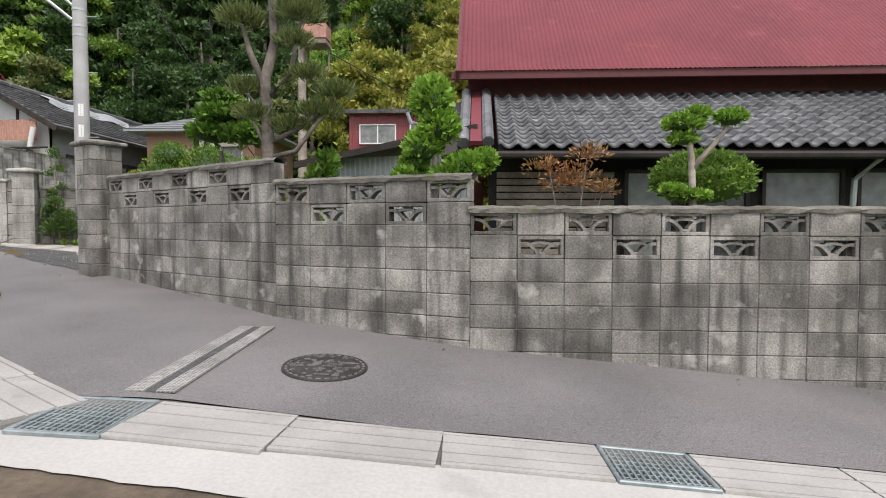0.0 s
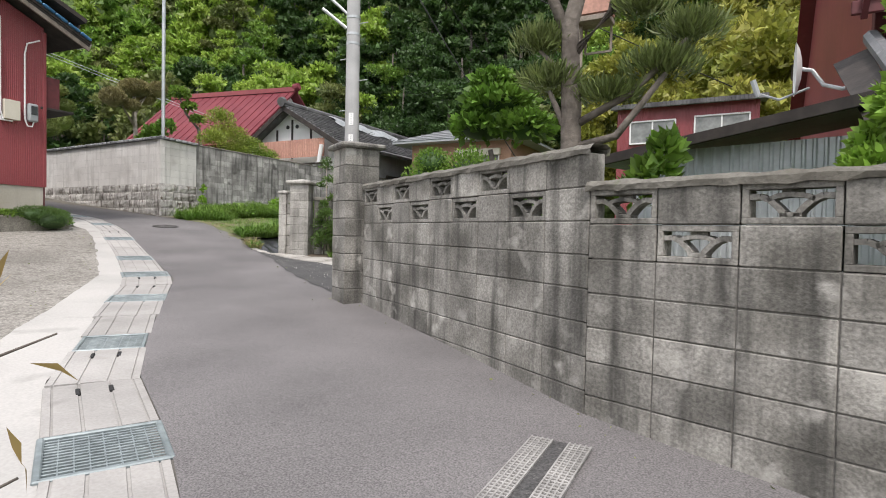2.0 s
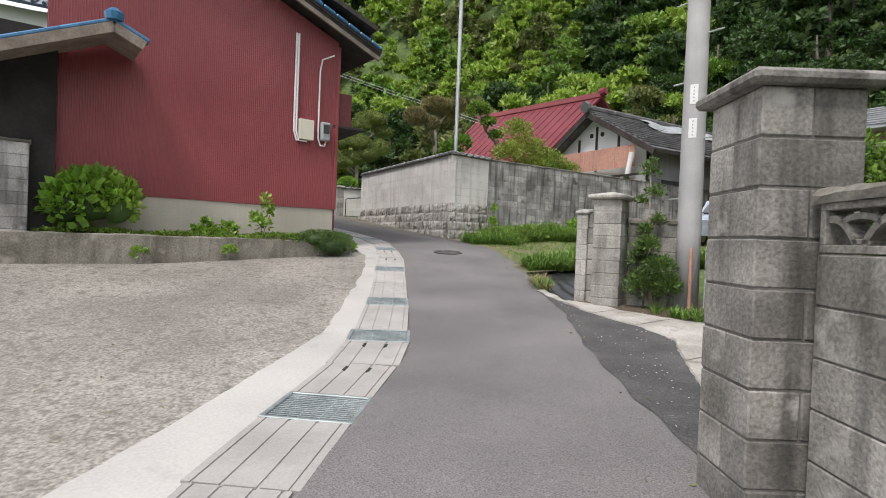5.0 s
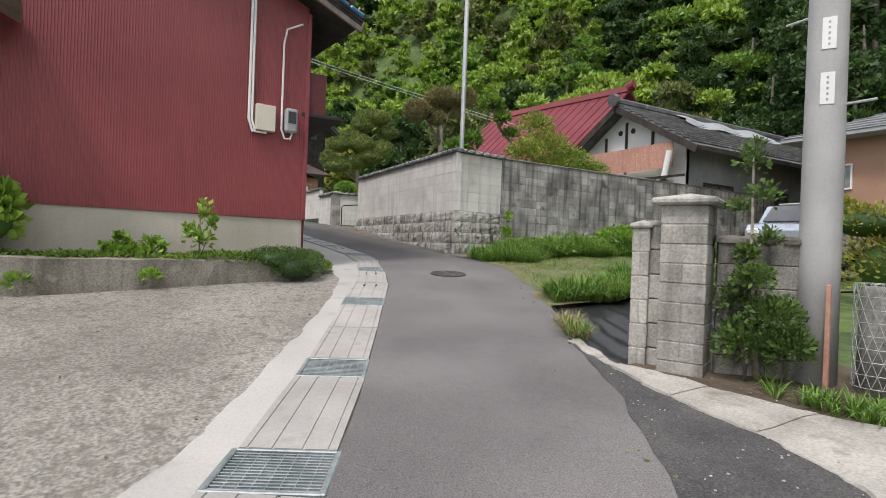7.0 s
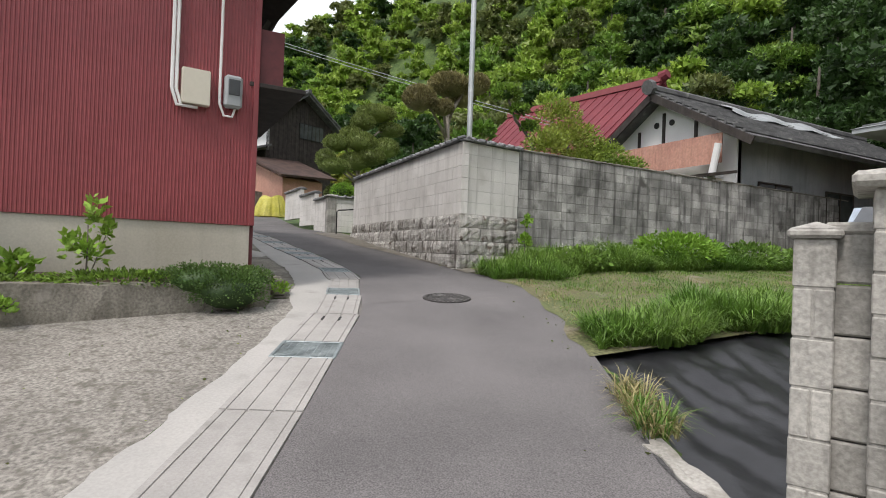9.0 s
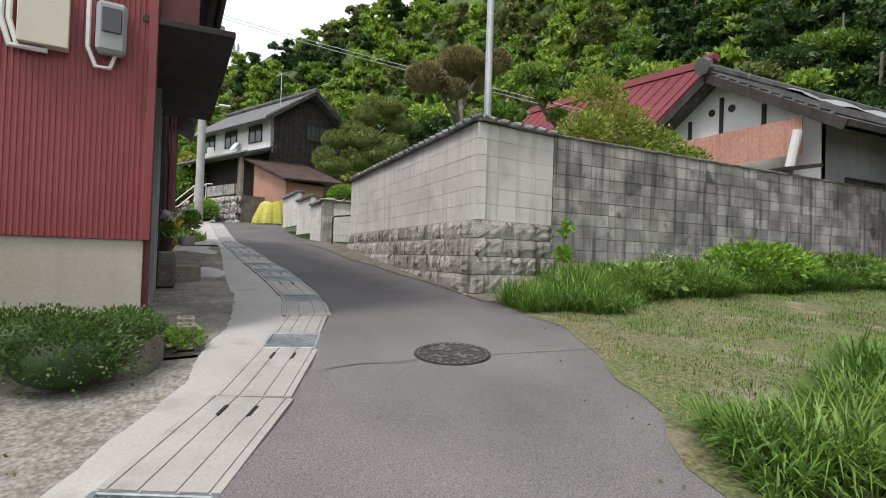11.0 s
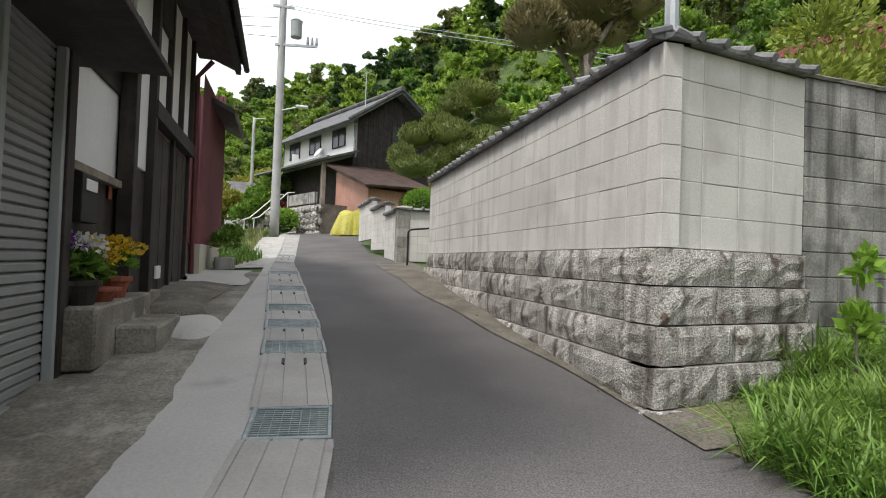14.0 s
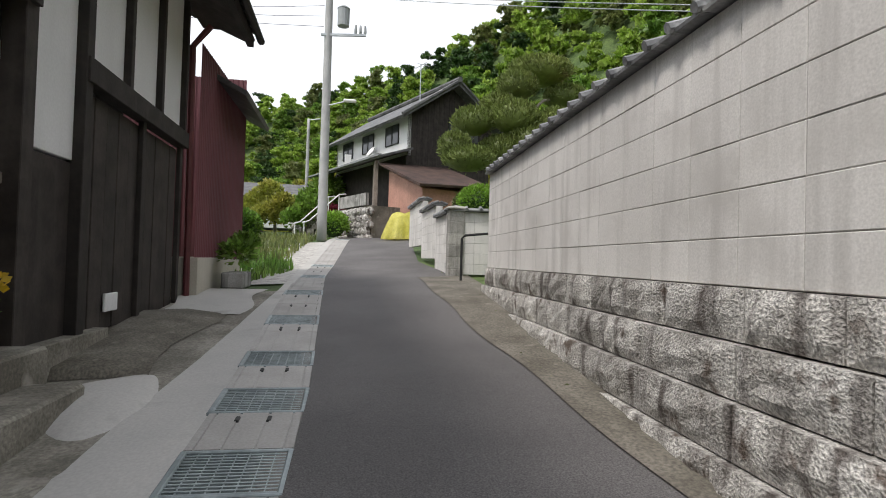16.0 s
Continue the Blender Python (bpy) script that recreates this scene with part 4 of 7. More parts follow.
def tiled_slope(name, parent, e0, e1, r0, r1, material, tw=0.27, th=0.24, limit=300):
    """Courses of wavy pan tiles from the eave e0-e1 up to r0-r1, each a piece."""
    e0, e1, r0, r1 = (Vector(v) for v in (e0, e1, r0, r1))
    cols = max(1, round((e1 - e0).length / tw))
    rows = max(1, round((r0 - e0).length / th))
    w, h = (e1 - e0).length / cols, (r0 - e0).length / rows
    xa = (e1 - e0).normalized()
    ya = (r0 - e0).normalized()
    za = xa.cross(ya).normalized()
    if za.z < 0:
        za = -za
    g = Geo()
    prof = [(-0.5, 0.045), (-0.38, 0.062), (-0.26, 0.042), (-0.1, 0.01), (0.12, 0.0), (0.3, 0.01), (0.42, 0.038), (0.52, 0.056)]
    vs = []
    for y, lift in ((-0.02, 0.03), (h * 1.05, 0.0)):
        vs += [(u * w, y, v + lift) for u, v in prof]
    vs += [(u * w, -0.02, v + 0.0) for u, v in prof]
    k = len(prof)
    g.add(vs, [(i, i + 1, k + i + 1, k + i) for i in range(k - 1)] + [(2 * k + i, 2 * k + i + 1, i + 1, i) for i in range(k - 1)])
    me = g.mesh("roof_tile", material)
    me.shade_smooth()
    count = 0
    near = max(1, limit // rows)
    rest = Geo()
    for r in range(rows):
        for c in range(cols):
            o = e0 + xa * (w * (c + 0.5)) + ya * (h * r) + za * 0.02
            m = Matrix(((xa.x, ya.x, za.x, o.x), (xa.y, ya.y, za.y, o.y), (xa.z, ya.z, za.z, o.z), (0, 0, 0, 1)))
            if c < near:
                piece("roof_tile", me, m, parent)
                count += 1
            else:
                rest.add([m @ Vector(v) for v in g.v], g.f)
    if rest.v:
        put("roof_tile_rest", rest, material, parent, kind="stuff", smooth=True)
    return count


def window(parent, p, q, z0, z1, panes=2, glass=None, frame_mat=None, out=0.03):
    """A framed window set on a wall from p to q, its front on the right of that way."""
    p, q = Vector((*p, 0)), Vector((*q, 0))
    d = (q - p).normalized()
    nrm = Vector((d.y, -d.x, 0))
    ang = math.degrees(math.atan2(d.y, d.x))
    ln = (q - p).length
    fr = Geo()
    t = 0.05
    c = (p + q) / 2 + nrm * out / 2
    for z in (z0 + t / 2, z1 - t / 2):
        fr.box(c.x, c.y, z, ln, 0.08, t, ang)
    for i in range(panes + 1):
        e = p + d * (ln * i / panes) + nrm * out / 2
        fr.box(e.x, e.y, (z0 + z1) / 2, t, 0.075, z1 - z0 - 0.01, ang)
    w = put("window", fr, frame_mat or M_GREYBOX, parent)
    for i in range(panes):
        e = p + d * (ln * (i + 0.5) / panes) + nrm * 0.012
        put("pane", Geo().box(e.x, e.y, (z0 + z1) / 2, ln / panes - t, 0.012, z1 - z0 - t, ang, c=0.002), glass or M_GLASS, w)
    return w


def box_wall(parent, name, p, q, z0, z1, material, thick=0.15, label=""):
    p, q = Vector((*p, 0)), Vector((*q, 0))
    d = (q - p).normalized()
    nrm = Vector((d.y, -d.x, 0))
    c = (p + q) / 2 - nrm * thick / 2
    return put(name, Geo().box(c.x, c.y, (z0 + z1) / 2, (q - p).length, thick, z1 - z0, math.degrees(math.atan2(d.y, d.x))), material, parent, label)


# the house behind the low wall: red metal upper roof over a tiled skirt
def front_house():
    h = thing("front_house", "old house with red metal roof over a grey tiled skirt roof", "house")
    ye, ze, yr, zr = 6.75, 2.33, 8.85, 3.42
    x0, x1 = 0.25, 9.0
    roof = put("skirt_roof", slope_sheet((x0, ye, ze), (x1, ye, ze), (x1, yr, zr), (x0, yr, zr)), M_DARKWOOD, h, "dark eave boards under grey tiles")
    tiled_slope("roof_tile", roof, (x0, ye - 0.03, ze), (x1 - 0.9, ye - 0.03, ze), (x0, yr, zr), (x1 - 0.9, yr, zr), M_KAWARA, 0.205, 0.175)
    hip = put("hip", Geo().tube([(x0 - 0.12, ye, ze + 0.1), (x0 - 0.12, yr, zr + 0.1)], 0.075).tube([(x0 - 0.42, ye + 0.1, ze + 0.1), (x0 - 0.42, yr, zr + 0.1)], 0.075), M_KAWARA, h, "rounded grey ridge tiles")
    put("flashing", Geo().beam((x0 - 0.27, ye, ze + 0.09), (x0 - 0.27, yr, zr + 0.09), 0.14, 0.05), M_REDROOF, h, "red metal valley strip")
    side = put("side_skirt", slope_sheet((x0 - 0.5, ye, ze), (x0 - 0.45, yr, zr), (x0 - 0.72, yr, zr - 0.12), (x0 - 0.7, ye + 0.1, ze - 0.06)), M_DARKWOOD, h)
    put("gutter_pipe", Geo().tube([(x0 - 0.2, ye - 0.05, ze - 0.06), (x1, ye - 0.05, ze - 0.1)], 0.05), M_DARKWOOD, h)
    # The eave's shade is put into this wall's near-black colour.
    wall = box_wall(h, "wall", (x0 - 0.1, 7.3), (x1, 7.3), 0.2, 2.5, M_DARK, 0.2, "weathered wall painted near-black for the shade of the eave")
    for xa, xb, gl in ((1.9, 2.5, M_CURTAIN), (2.7, 3.4, M_GLASS), (3.6, 4.55, M_CURTAIN), (4.75, 5.9, M_CURTAIN), (6.1, 7.4, M_CURTAIN)):
        window(h, (xa, 7.28), (xb, 7.28), 0.9, 2.15, 1, gl, M_DARKWOOD)
    sh = Geo()
    for i in range(13):
        sh.box(1.0, 7.26, 1.0 + i * 0.09, 1.5, 0.03, 0.075)
    put("shutter_slats", sh, M_WOOD, h, "closed grey wooden slat shutter")
    put("downpipe", Geo().tube([(4.7, 6.75, 2.25), (4.6, 7.1, 2.0), (4.6, 7.2, 0.4)], 0.035), M_GALV, h)
    put("band", Geo().box((x0 + x1) / 2 - 0.2, yr + 0.1, 3.55, x1 - x0 + 0.4, 0.14, 0.5), M_REDDARK, h, "dark maroon band between the roofs")
    up = Geo()
    y0, z0, y1, z1 = 8.35, 3.72, 13.5, 8.5
    n = int((x1 + 1.2) / 0.07)
    us = [-0.32 + 0.07 * (i + a) for i in range(n) for a in (0, 0.25, 0.5, 0.75)]
    hh = {u: (0, 0.7, 1, 0.7)[k % 4] for k, u in enumerate(us)}
    up.grid(lambda u, v: (u, y0 + (y1 - y0) * v, z0 + (z1 - z0) * v + hh[u] * 0.014), us, [0, 1])
    top = put("upper_roof", up, M_REDROOF, h, "faded red corrugated metal roof")
    put("fascia", Geo().box(4.3, y0 + 0.05, z0 - 0.05, 9.4, 0.05, 0.12), M_REDDARK, h)
    put("roof_back", slope_sheet((-0.3, y1, z1), (9, y1, z1), (9, y1 + 5, z1 - 4.6), (-0.3, y1 + 5, z1 - 4.6)), M_REDROOF, h)
    put("gable", Geo().prism([(-0.05, y0 + 0.6, 3.3), (-0.05, y1, z1 - 0.3), (-0.05, y1 + 4.4, 4.2), (-0.05, y1 + 4.4, 0.3), (-0.05, y0 + 0.6, 0.3)], (0.15, 0, 0)), M_RED, h, "maroon metal gable wall")
    dish = Geo()
    for k, (q, o) in enumerate(((0.0, 0.05), (0.12, 0.038), (0.22, 0.014), (0.29, -0.02))):
        dish.v += [(-0.74 + o, 9.33 + q * 0.86 * math.cos(6.2832 * i / 20), 3.41 + q * math.sin(6.2832 * i / 20)) for i in range(20)]
        if k:
            dish.f += [((k - 1) * 20 + i, (k - 1) * 20 + (i + 1) % 20, k * 20 + (i + 1) % 20, k * 20 + i) for i in range(20)]
    dish_ob = put("satellite_dish", dish, M_WHITEP, h, "white satellite dish on a bent arm", smooth=True)
    put("dish_arm", Geo().tube([(-0.02, 9.1, 3.15), (-0.35, 9.15, 3.12), (-0.5, 9.25, 3.2), (-0.6, 9.32, 3.38), (-0.7, 9.33, 3.41)], 0.022, 8), M_GALV, dish_ob)
    put("feed_arm", Geo().tube([(-0.62, 9.33, 3.2), (-0.9, 9.25, 3.08), (-1.12, 9.2, 3.16)], 0.014, 6).tube([(-1.1, 9.2, 3.12), (-1.16, 9.18, 3.3)], 0.03, 8), M_GREYBOX, dish_ob)
    put("bargeboard", Geo().beam((-0.3, y0, z0 - 0.08), (-0.3, y1, z1 - 0.08), 0.05, 0.2), M_REDDARK, h)


front_house()


def lean_to():
    h = thing("lean_to_shed", "low corrugated iron lean-to with a rusty sloping roof", "shed")
    put("roof", slope_sheet((-2.6, 7.9, 2.33), (0.0, 7.2, 2.72), (0.0, 9.4, 2.85), (-2.6, 10.0, 2.5), 0.05), M_SLATE, h, "dull grey sheet roof")
    put("edge", Geo().beam((-2.62, 7.88, 2.29), (0.0, 7.18, 2.68), 0.06, 0.09), M_DARKWOOD, h)
    put("wall", corrugated((-2.2, 8.1), (-0.1, 7.5), 0.6, 2.4, 0.08, 0.012), M_GALV, h, "pale galvanised corrugated wall")
    put("side", corrugated((-2.2, 10.0), (-2.2, 8.1), 0.6, 2.3, 0.08, 0.012), M_GALV, h)


lean_to()


def red_shed():
    h = thing("red_shed", "small maroon metal-clad outbuilding with a flat sheet roof", "shed")
    put("front", corrugated((-5.2, 22.4), (-0.8, 22.4), 1.2, 6.0, 0.1, 0.01), M_RED, h)
    put("side", corrugated((-5.2, 24.6), (-5.2, 22.4), 1.2, 6.0, 0.1, 0.01), M_RED, h)
    put("roof", slope_sheet((-5.4, 22.1, 6.02), (-0.6, 22.1, 6.02), (-0.6, 25, 6.5), (-5.4, 25, 6.5), 0.08), M_SLATE, h)
    put("roof_ribs", corrugated((-5.4, 22.08), (-0.6, 22.08), 5.95, 6.1, 0.12, 0.02), M_FARTILE, h)
    window(h, (-4.75, 22.37), (-3.3, 22.37), 4.75, 5.55, 2, M_CURTAIN, M_WHITEP)
    window(h, (-2.7, 22.37), (-1.1, 22.37), 4.85, 5.6, 2, M_CURTAIN, M_WHITEP)


red_shed()


# the maroon house at the bend
def corner_house():
    h = thing("maroon_house", "tall house clad in maroon corrugated metal with blue verge tiles", "house")
    a, b = (-15.55, 4.05), (-16.12, 9.42)
    ln = math.hypot(a[0] - b[0], a[1] - b[1])
    ridge_u = 0.9
    top = lambda u: 6.25 + 0.4 * min(ln - u, ln - ridge_u) - 0.4 * max(0, ridge_u - u)
    put("cladding", corrugated(a, b, 2.45, 6, 0.04, 0.007, top), M_RED, h, "ribbed maroon metal cladding")
    box_wall(h, "plinth", (a[0] - 0.02, a[1]), (b[0] - 0.02, b[1]), 1.2, 2.45, M_BASE, 0.2, "pale rendered plinth")
    put("corner_trim", Geo().box(b[0], b[1] + 0.01, 4.3, 0.07, 0.07, 3.7, 6), M_RED, h)
    d = Vector((b[0] - a[0], b[1] - a[1], 0)).normalized()
    nr = Vector((d.y, -d.x, 0))
    pt = lambda u, o, z: Vector((a[0], a[1], 0)) + d * u + nr * o + Vector((0, 0, z))
    e = ln + 0.85
    for nm, o, w, t, dz, m in (("bargeboard", 0.42, 0.05, 0.2, 0.0, M_WOOD), ("soffit", 0.2, 0.45, 0.04, 0.02, M_PLASTER), ("verge_board", 0.44, 0.06, 0.1, 0.12, M_DARKWOOD)):
        put(nm, Geo().beam(pt(ridge_u, o, top(ridge_u) + dz + 0.1), pt(e, o, top(ridge_u) - 0.4 * (e - ridge_u) + dz + 0.1), w, t), m, h)
    put("roof", slope_sheet(pt(ridge_u, 0.45, top(ridge_u) + 0.2), pt(e, 0.45, top(ridge_u) - 0.4 * (e - ridge_u) + 0.2), pt(e, -2.0, top(ridge_u) - 0.4 * (e - ridge_u) + 0.2), pt(ridge_u, -2.0, top(ridge_u) + 0.2), 0.1), M_DARKWOOD, h)
    vt = Geo()
    tile = Geo().box(0, 0, 0, 0.3, 0.24, 0.07, c=0.02).tube([(0.15, 0.1, 0.03), (-0.15, 0.1, 0.03)], 0.05).mesh("verge_tile", M_BLUE)
    n = 18
    for i in range(n):
        u = ridge_u + (e - ridge_u) * (i + 0.5) / n
        c = pt(u, 0.4, top(ridge_u) - 0.4 * (u - ridge_u) + 0.27)
        piece("verge_tile", tile, pose(c.x, c.y, c.z, 0, 0, math.degrees(math.atan2(d.y, d.x))) @ pose(0, 0, 0, 0, 21.8, 0), h)
    # meter boxes and conduits
    mb = pt(ln - 0.75, 0.06, 4.15)
    put("switch_box", Geo().box(mb.x, mb.y, mb.z, 0.33, 0.12, 0.44, 96), M_PLASTIC, h, "cream electric box")
    m2 = pt(ln - 0.3, 0.07, 4.17)
    mt = put("meter", Geo().box(m2.x, m2.y, m2.z, 0.22, 0.14, 0.42, 96, c=0.03), M_GREYBOX, h, "grey electricity meter")
    m3 = pt(ln - 0.3, 0.145, 4.22)
    put("dial", Geo().box(m3.x, m3.y, m3.z, 0.14, 0.02, 0.2, 96, c=0.03), M_GLASS, mt)
    for u, zt in ((ln - 1.02, 6.2), (ln - 0.97, 6.2)):
        put("conduit", Geo().tube([pt(u, 0.05, zt), pt(u, 0.05, 4.1), pt(u + 0.06, 0.06, 3.9), pt(u + 0.25, 0.06, 3.9)], 0.022, 6), M_WHITEP, h, "white conduit pipe")
    put("conduit", Geo().tube([pt(ln - 0.15, 0.1, 5.9), pt(ln - 0.42, 0.08, 5.75), pt(ln - 0.46, 0.06, 5.5), pt(ln - 0.46, 0.06, 4.0), pt(ln - 0.4, 0.06, 3.85), pt(ln - 0.3, 0.06, 3.85), pt(ln - 0.26, 0.06, 3.98)], 0.018, 6), M_WHITEP, h)
    # pent roof with blue tiles at the near end
    pr = thing("pent_roof", "small pent roof with blue glazed tiles and plain boards", "roof")
    put("boards", slope_sheet(pt(-1.6, 1.1, 4.05), pt(0.85, 1.1, 5.17), pt(0.85, 0.03, 5.17), pt(-1.6, 0.03, 4.05), 0.08), M_WOOD, pr)
    put("boards", slope_sheet(pt(0.85, 1.1, 5.17), pt(1.32, 1.1, 4.96), pt(1.32, 0.03, 4.96), pt(0.85, 0.03, 5.17), 0.08), M_WOOD, pr)
    put("fascia", Geo().beam(pt(-1.6, 1.12, 3.98), pt(0.85, 1.12, 5.1), 0.05, 0.16), M_WOOD, pr)
    put("fascia", Geo().beam(pt(0.85, 1.12, 5.1), pt(1.3, 1.12, 4.89), 0.05, 0.16), M_WOOD, pr)
    turn = math.degrees(math.atan2(d.y, d.x))
    for i in range(10):
        u = -1.5 + 0.25 * i
        c = pt(u, 1.02, 5.22 - 0.457 * (0.85 - u))
        piece("verge_tile", tile, pose(c.x, c.y, c.z, 0, 0, turn) @ pose(0, 0, 0, 0, -24.5, 0), pr)
    for i in range(2):
        u = 1.0 + 0.24 * i
        c = pt(u, 1.02, 5.22 - 0.457 * (u - 0.85))
        piece("verge_tile", tile, pose(c.x, c.y, c.z, 0, 0, turn) @ pose(0, 0, 0, 0, 24.5, 0), pr)
    put("finial", Geo().tube([pt(0.85, 1.1, 5.2), pt(0.85, 1.1, 5.32), pt(0.85, 1.1, 5.4)], [0.13, 0.15, 0.05], 10), M_BLUE, pr, "round blue ridge-end tile")
    # Added filler box; its near-black colour paints the recess in shade.
    put("porch_wall", Geo().box(-15.24, 2.35, 3.3, 0.2, 3.75, 3.6, 6), M_DARK, h, "near-black box painted as the shaded recess beside the house")
    stacked_wall("yard_wall", (-14.9, 1.0), (-15.1, 3.9), 3.2, 10, 7, 0.4, 0.2, 0.15, M_GRAYB, "grey block wall at the yard's edge", (), M_COPE)


corner_house()


def neighbour_house():
    """A pale house with glazed tiles seen over the yard wall."""
    h = thing("neighbour_house", "white rendered house with blue-grey tiled roof beyond the yard", "house")
    a, b = Vector((-26.76, 4.77, 0)), Vector((-26.77, 3.23, 0))
    d = (a - b).normalized()
    n = Vector((d.y, -d.x, 0))
    if n.x < 0:
        n = -n
    a, b = a + d * 0.1, b - d * 6
    ze, zt = 8.88, 10.20
    P = lambda o, w, z: o - n * w + Vector((0, 0, z))
    put("wall", Geo().prism([P(b, 0, 1.0), P(a, 0, 1.0), P(a, 0, ze), P(b, 0, ze)], -n * 5), M_PLASTER, h, "white rendered wall")
    put("roof", slope_sheet(P(b, -0.6, ze + 0.05), P(a + d * 0.3, -0.6, ze + 0.05), P(a + d * 0.3, 2.5, zt), P(b, 2.5, zt), 0.1), M_NBTILE, h, "blue-grey glazed tile slope")
    ln = (a - b).length
    for i in range(int(ln / 0.3)):
        o = b + d * (0.3 * i + 0.2)
        put("tile_roll", Geo().tube([P(o, -0.62, ze + 0.1), P(o, 2.5, zt + 0.04)], 0.06, 6), M_NBTILE, h)
    put("ridge", Geo().tube([P(b, 2.5, zt + 0.08), P(a + d * 0.35, 2.5, zt + 0.08)], 0.14, 8), M_NBTILE, h)


neighbour_house()


def old_house_side():
    """The long side of the old house along the lane."""
    h = thing("old_house", "old town house with roller shutter, dark boards and white plaster", "house")
    Y = 9.42
    xa = -16.2
    put("post", Geo().box(-16.25, Y - 0.02, 3.2, 0.16, 0.14, 3.2), M_REDDARK, h, "dark maroon corner post")
    box_wall(h, "upper_wall", (xa, Y - 0.1), (-22.3, Y - 0.1), 4.5, 6.6, M_DARKWOOD, 0.2, "dark upper wall")
    sh = thing("roller_shutter", "closed grey ribbed metal roller shutter", "shutter")
    slat = Geo()
    prof = [(0.0, 0.0), (0.026, 0.012), (0.022, 0.055), (0.0, 0.075)]
    x0s, x1s = -19.25, -16.35
    vs = [(x, 0.03 - o, z) for x in (0, x1s - x0s) for o, z in prof]
    slat.add(vs, [(i, i + 1, 5 + i, 4 + i) for i in range(3)])
    sm = slat.mesh("shutter_slat", M_SHUTTER)
    for i in range(36):
        piece("shutter_slat", sm, pose(x1s, Y - 0.03, 1.72 + 0.076 * i, 0, 0, 180), sh)
    put("bottom_bar", Geo().box((x0s + x1s) / 2, Y - 0.02, 1.72, x1s - x0s, 0.06, 0.1), M_SHUTTER, sh)
    for x in (x0s, (2 * x0s + x1s) / 3, x1s):
        put("guide_rail", Geo().box(x, Y + 0.005, 3.1, 0.07, 0.07, 2.9), M_GREYBOX, sh, "grey steel guide rail")
    put("shutter_head", Geo().box(-17.9, Y + 0.12, 4.75, 3.5, 0.5, 0.75), M_REDDARK, h, "dark maroon fascia over the shutter")
    put("pent_soffit", Geo().box(-17.9, Y + 0.3, 4.35, 3.6, 0.75, 0.06), M_DARKWOOD, h)
    # recess with plaster above boards
    box_wall(h, "recess_boarding", (-19.3, Y - 0.14), (-21.3, Y - 0.14), 1.9, 3.5, M_DARKWOOD, 0.1)
    box_wall(h, "recess_plaster", (-19.3, Y - 0.13), (-21.3, Y - 0.13), 3.55, 4.75, M_PLASTER, 0.1, "grey-white plaster panel in shade")
    put("sill_rail", Geo().box(-20.3, Y - 0.1, 3.52, 2.0, 0.1, 0.08), M_WOOD, h)
    put("recess_ceiling", Geo().box(-20.3, Y - 0.2, 4.85, 2.1, 0.6, 0.12), M_DARKWOOD, h)
    put("letter_box", Geo().box(-20.05, Y - 0.07, 3.25, 0.45, 0.14, 0.42), M_BLACK, h, "black letter box with white label")
    put("letter_label", Geo().box(-20.05, Y + 0.006, 3.37, 0.3, 0.01, 0.1), M_WHITEP, h)
    put("notice", Geo().box(-21.05, Y - 0.115, 3.42, 0.12, 0.01, 0.16), M_TERRA, h, "small red notice plate")
    for x in (-19.35, -21.3):
        put("post", Geo().box(x, Y - 0.02, 3.6, 0.16, 0.16, 3.6), M_DARKWOOD, h, "dark timber post")
    # plaster bay and big doors
    box_wall(h, "plaster_bay", (-21.38, Y - 0.02), (-22.15, Y - 0.02), 3.8, 6.6, M_PLASTER, 0.12, "white plaster bay")
    box_wall(h, "bay_boarding", (-21.38, Y - 0.03), (-22.15, Y - 0.03), 2.2, 3.78, M_DARKWOOD, 0.12)
    put("post", Geo().box(-22.2, Y, 4.4, 0.14, 0.14, 4.6), M_DARKWOOD, h, "dark timber post")
    box_wall(h, "upper_plaster", (-22.25, Y - 0.02), (-25.2, Y - 0.02), 4.72, 6.6, M_PLASTER, 0.12, "white plaster between dark timbers")
    put("lintel", Geo().box(-23.7, Y + 0.01, 4.62, 3.1, 0.16, 0.22), M_DARKWOOD, h)
    for x in (-23.2, -24.2, -25.2):
        put("mullion", Geo().box(x, Y + 0.005, 5.65, 0.09, 0.1, 1.9), M_DARKWOOD, h)
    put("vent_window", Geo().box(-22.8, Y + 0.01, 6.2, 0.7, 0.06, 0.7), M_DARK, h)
    for i in range(10):
        x = -22.4 - 0.28 * i
        put("door_board", Geo().box(x, Y - 0.05 + 0.006 * (i % 2), 3.36, 0.27, 0.05, 2.2), M_DARKWOOD, h)
    for x in (-22.3, -23.7, -25.15):
        put("door_stile", Geo().box(x, Y + 0.0, 3.4, 0.1, 0.06, 2.25), M_DARKWOOD, h)
    put("cat_flap", Geo().box(-23.0, Y + 0.0, 2.52, 0.3, 0.03, 0.18), M_PLASTER, h, "small white vent cover")
    put("plinth", Geo().box(-22.0, Y - 0.04, 2.05, 1.4, 0.3, 0.5), M_STEP, h, "worn concrete plinth")
    put("downpipe", Geo().tube([(-25.25, 9.75, 6.3), (-25.3, 9.5, 6.0), (-25.35, 9.52, 2.4)], 0.045), M_REDDARK, h, "dark maroon downpipe")
    # maroon section
    put("maroon_cladding", corrugated((-25.4, 9.6), (-28.7, 9.66), 2.95, 6.1, 0.1, 0.012), M_FADED, h, "faded maroon sheet cladding")
    put("maroon_end", corrugated((-28.7, 9.66), (-28.7, 7.0), 2.95, 6.6, 0.1, 0.012), M_FADED, h)
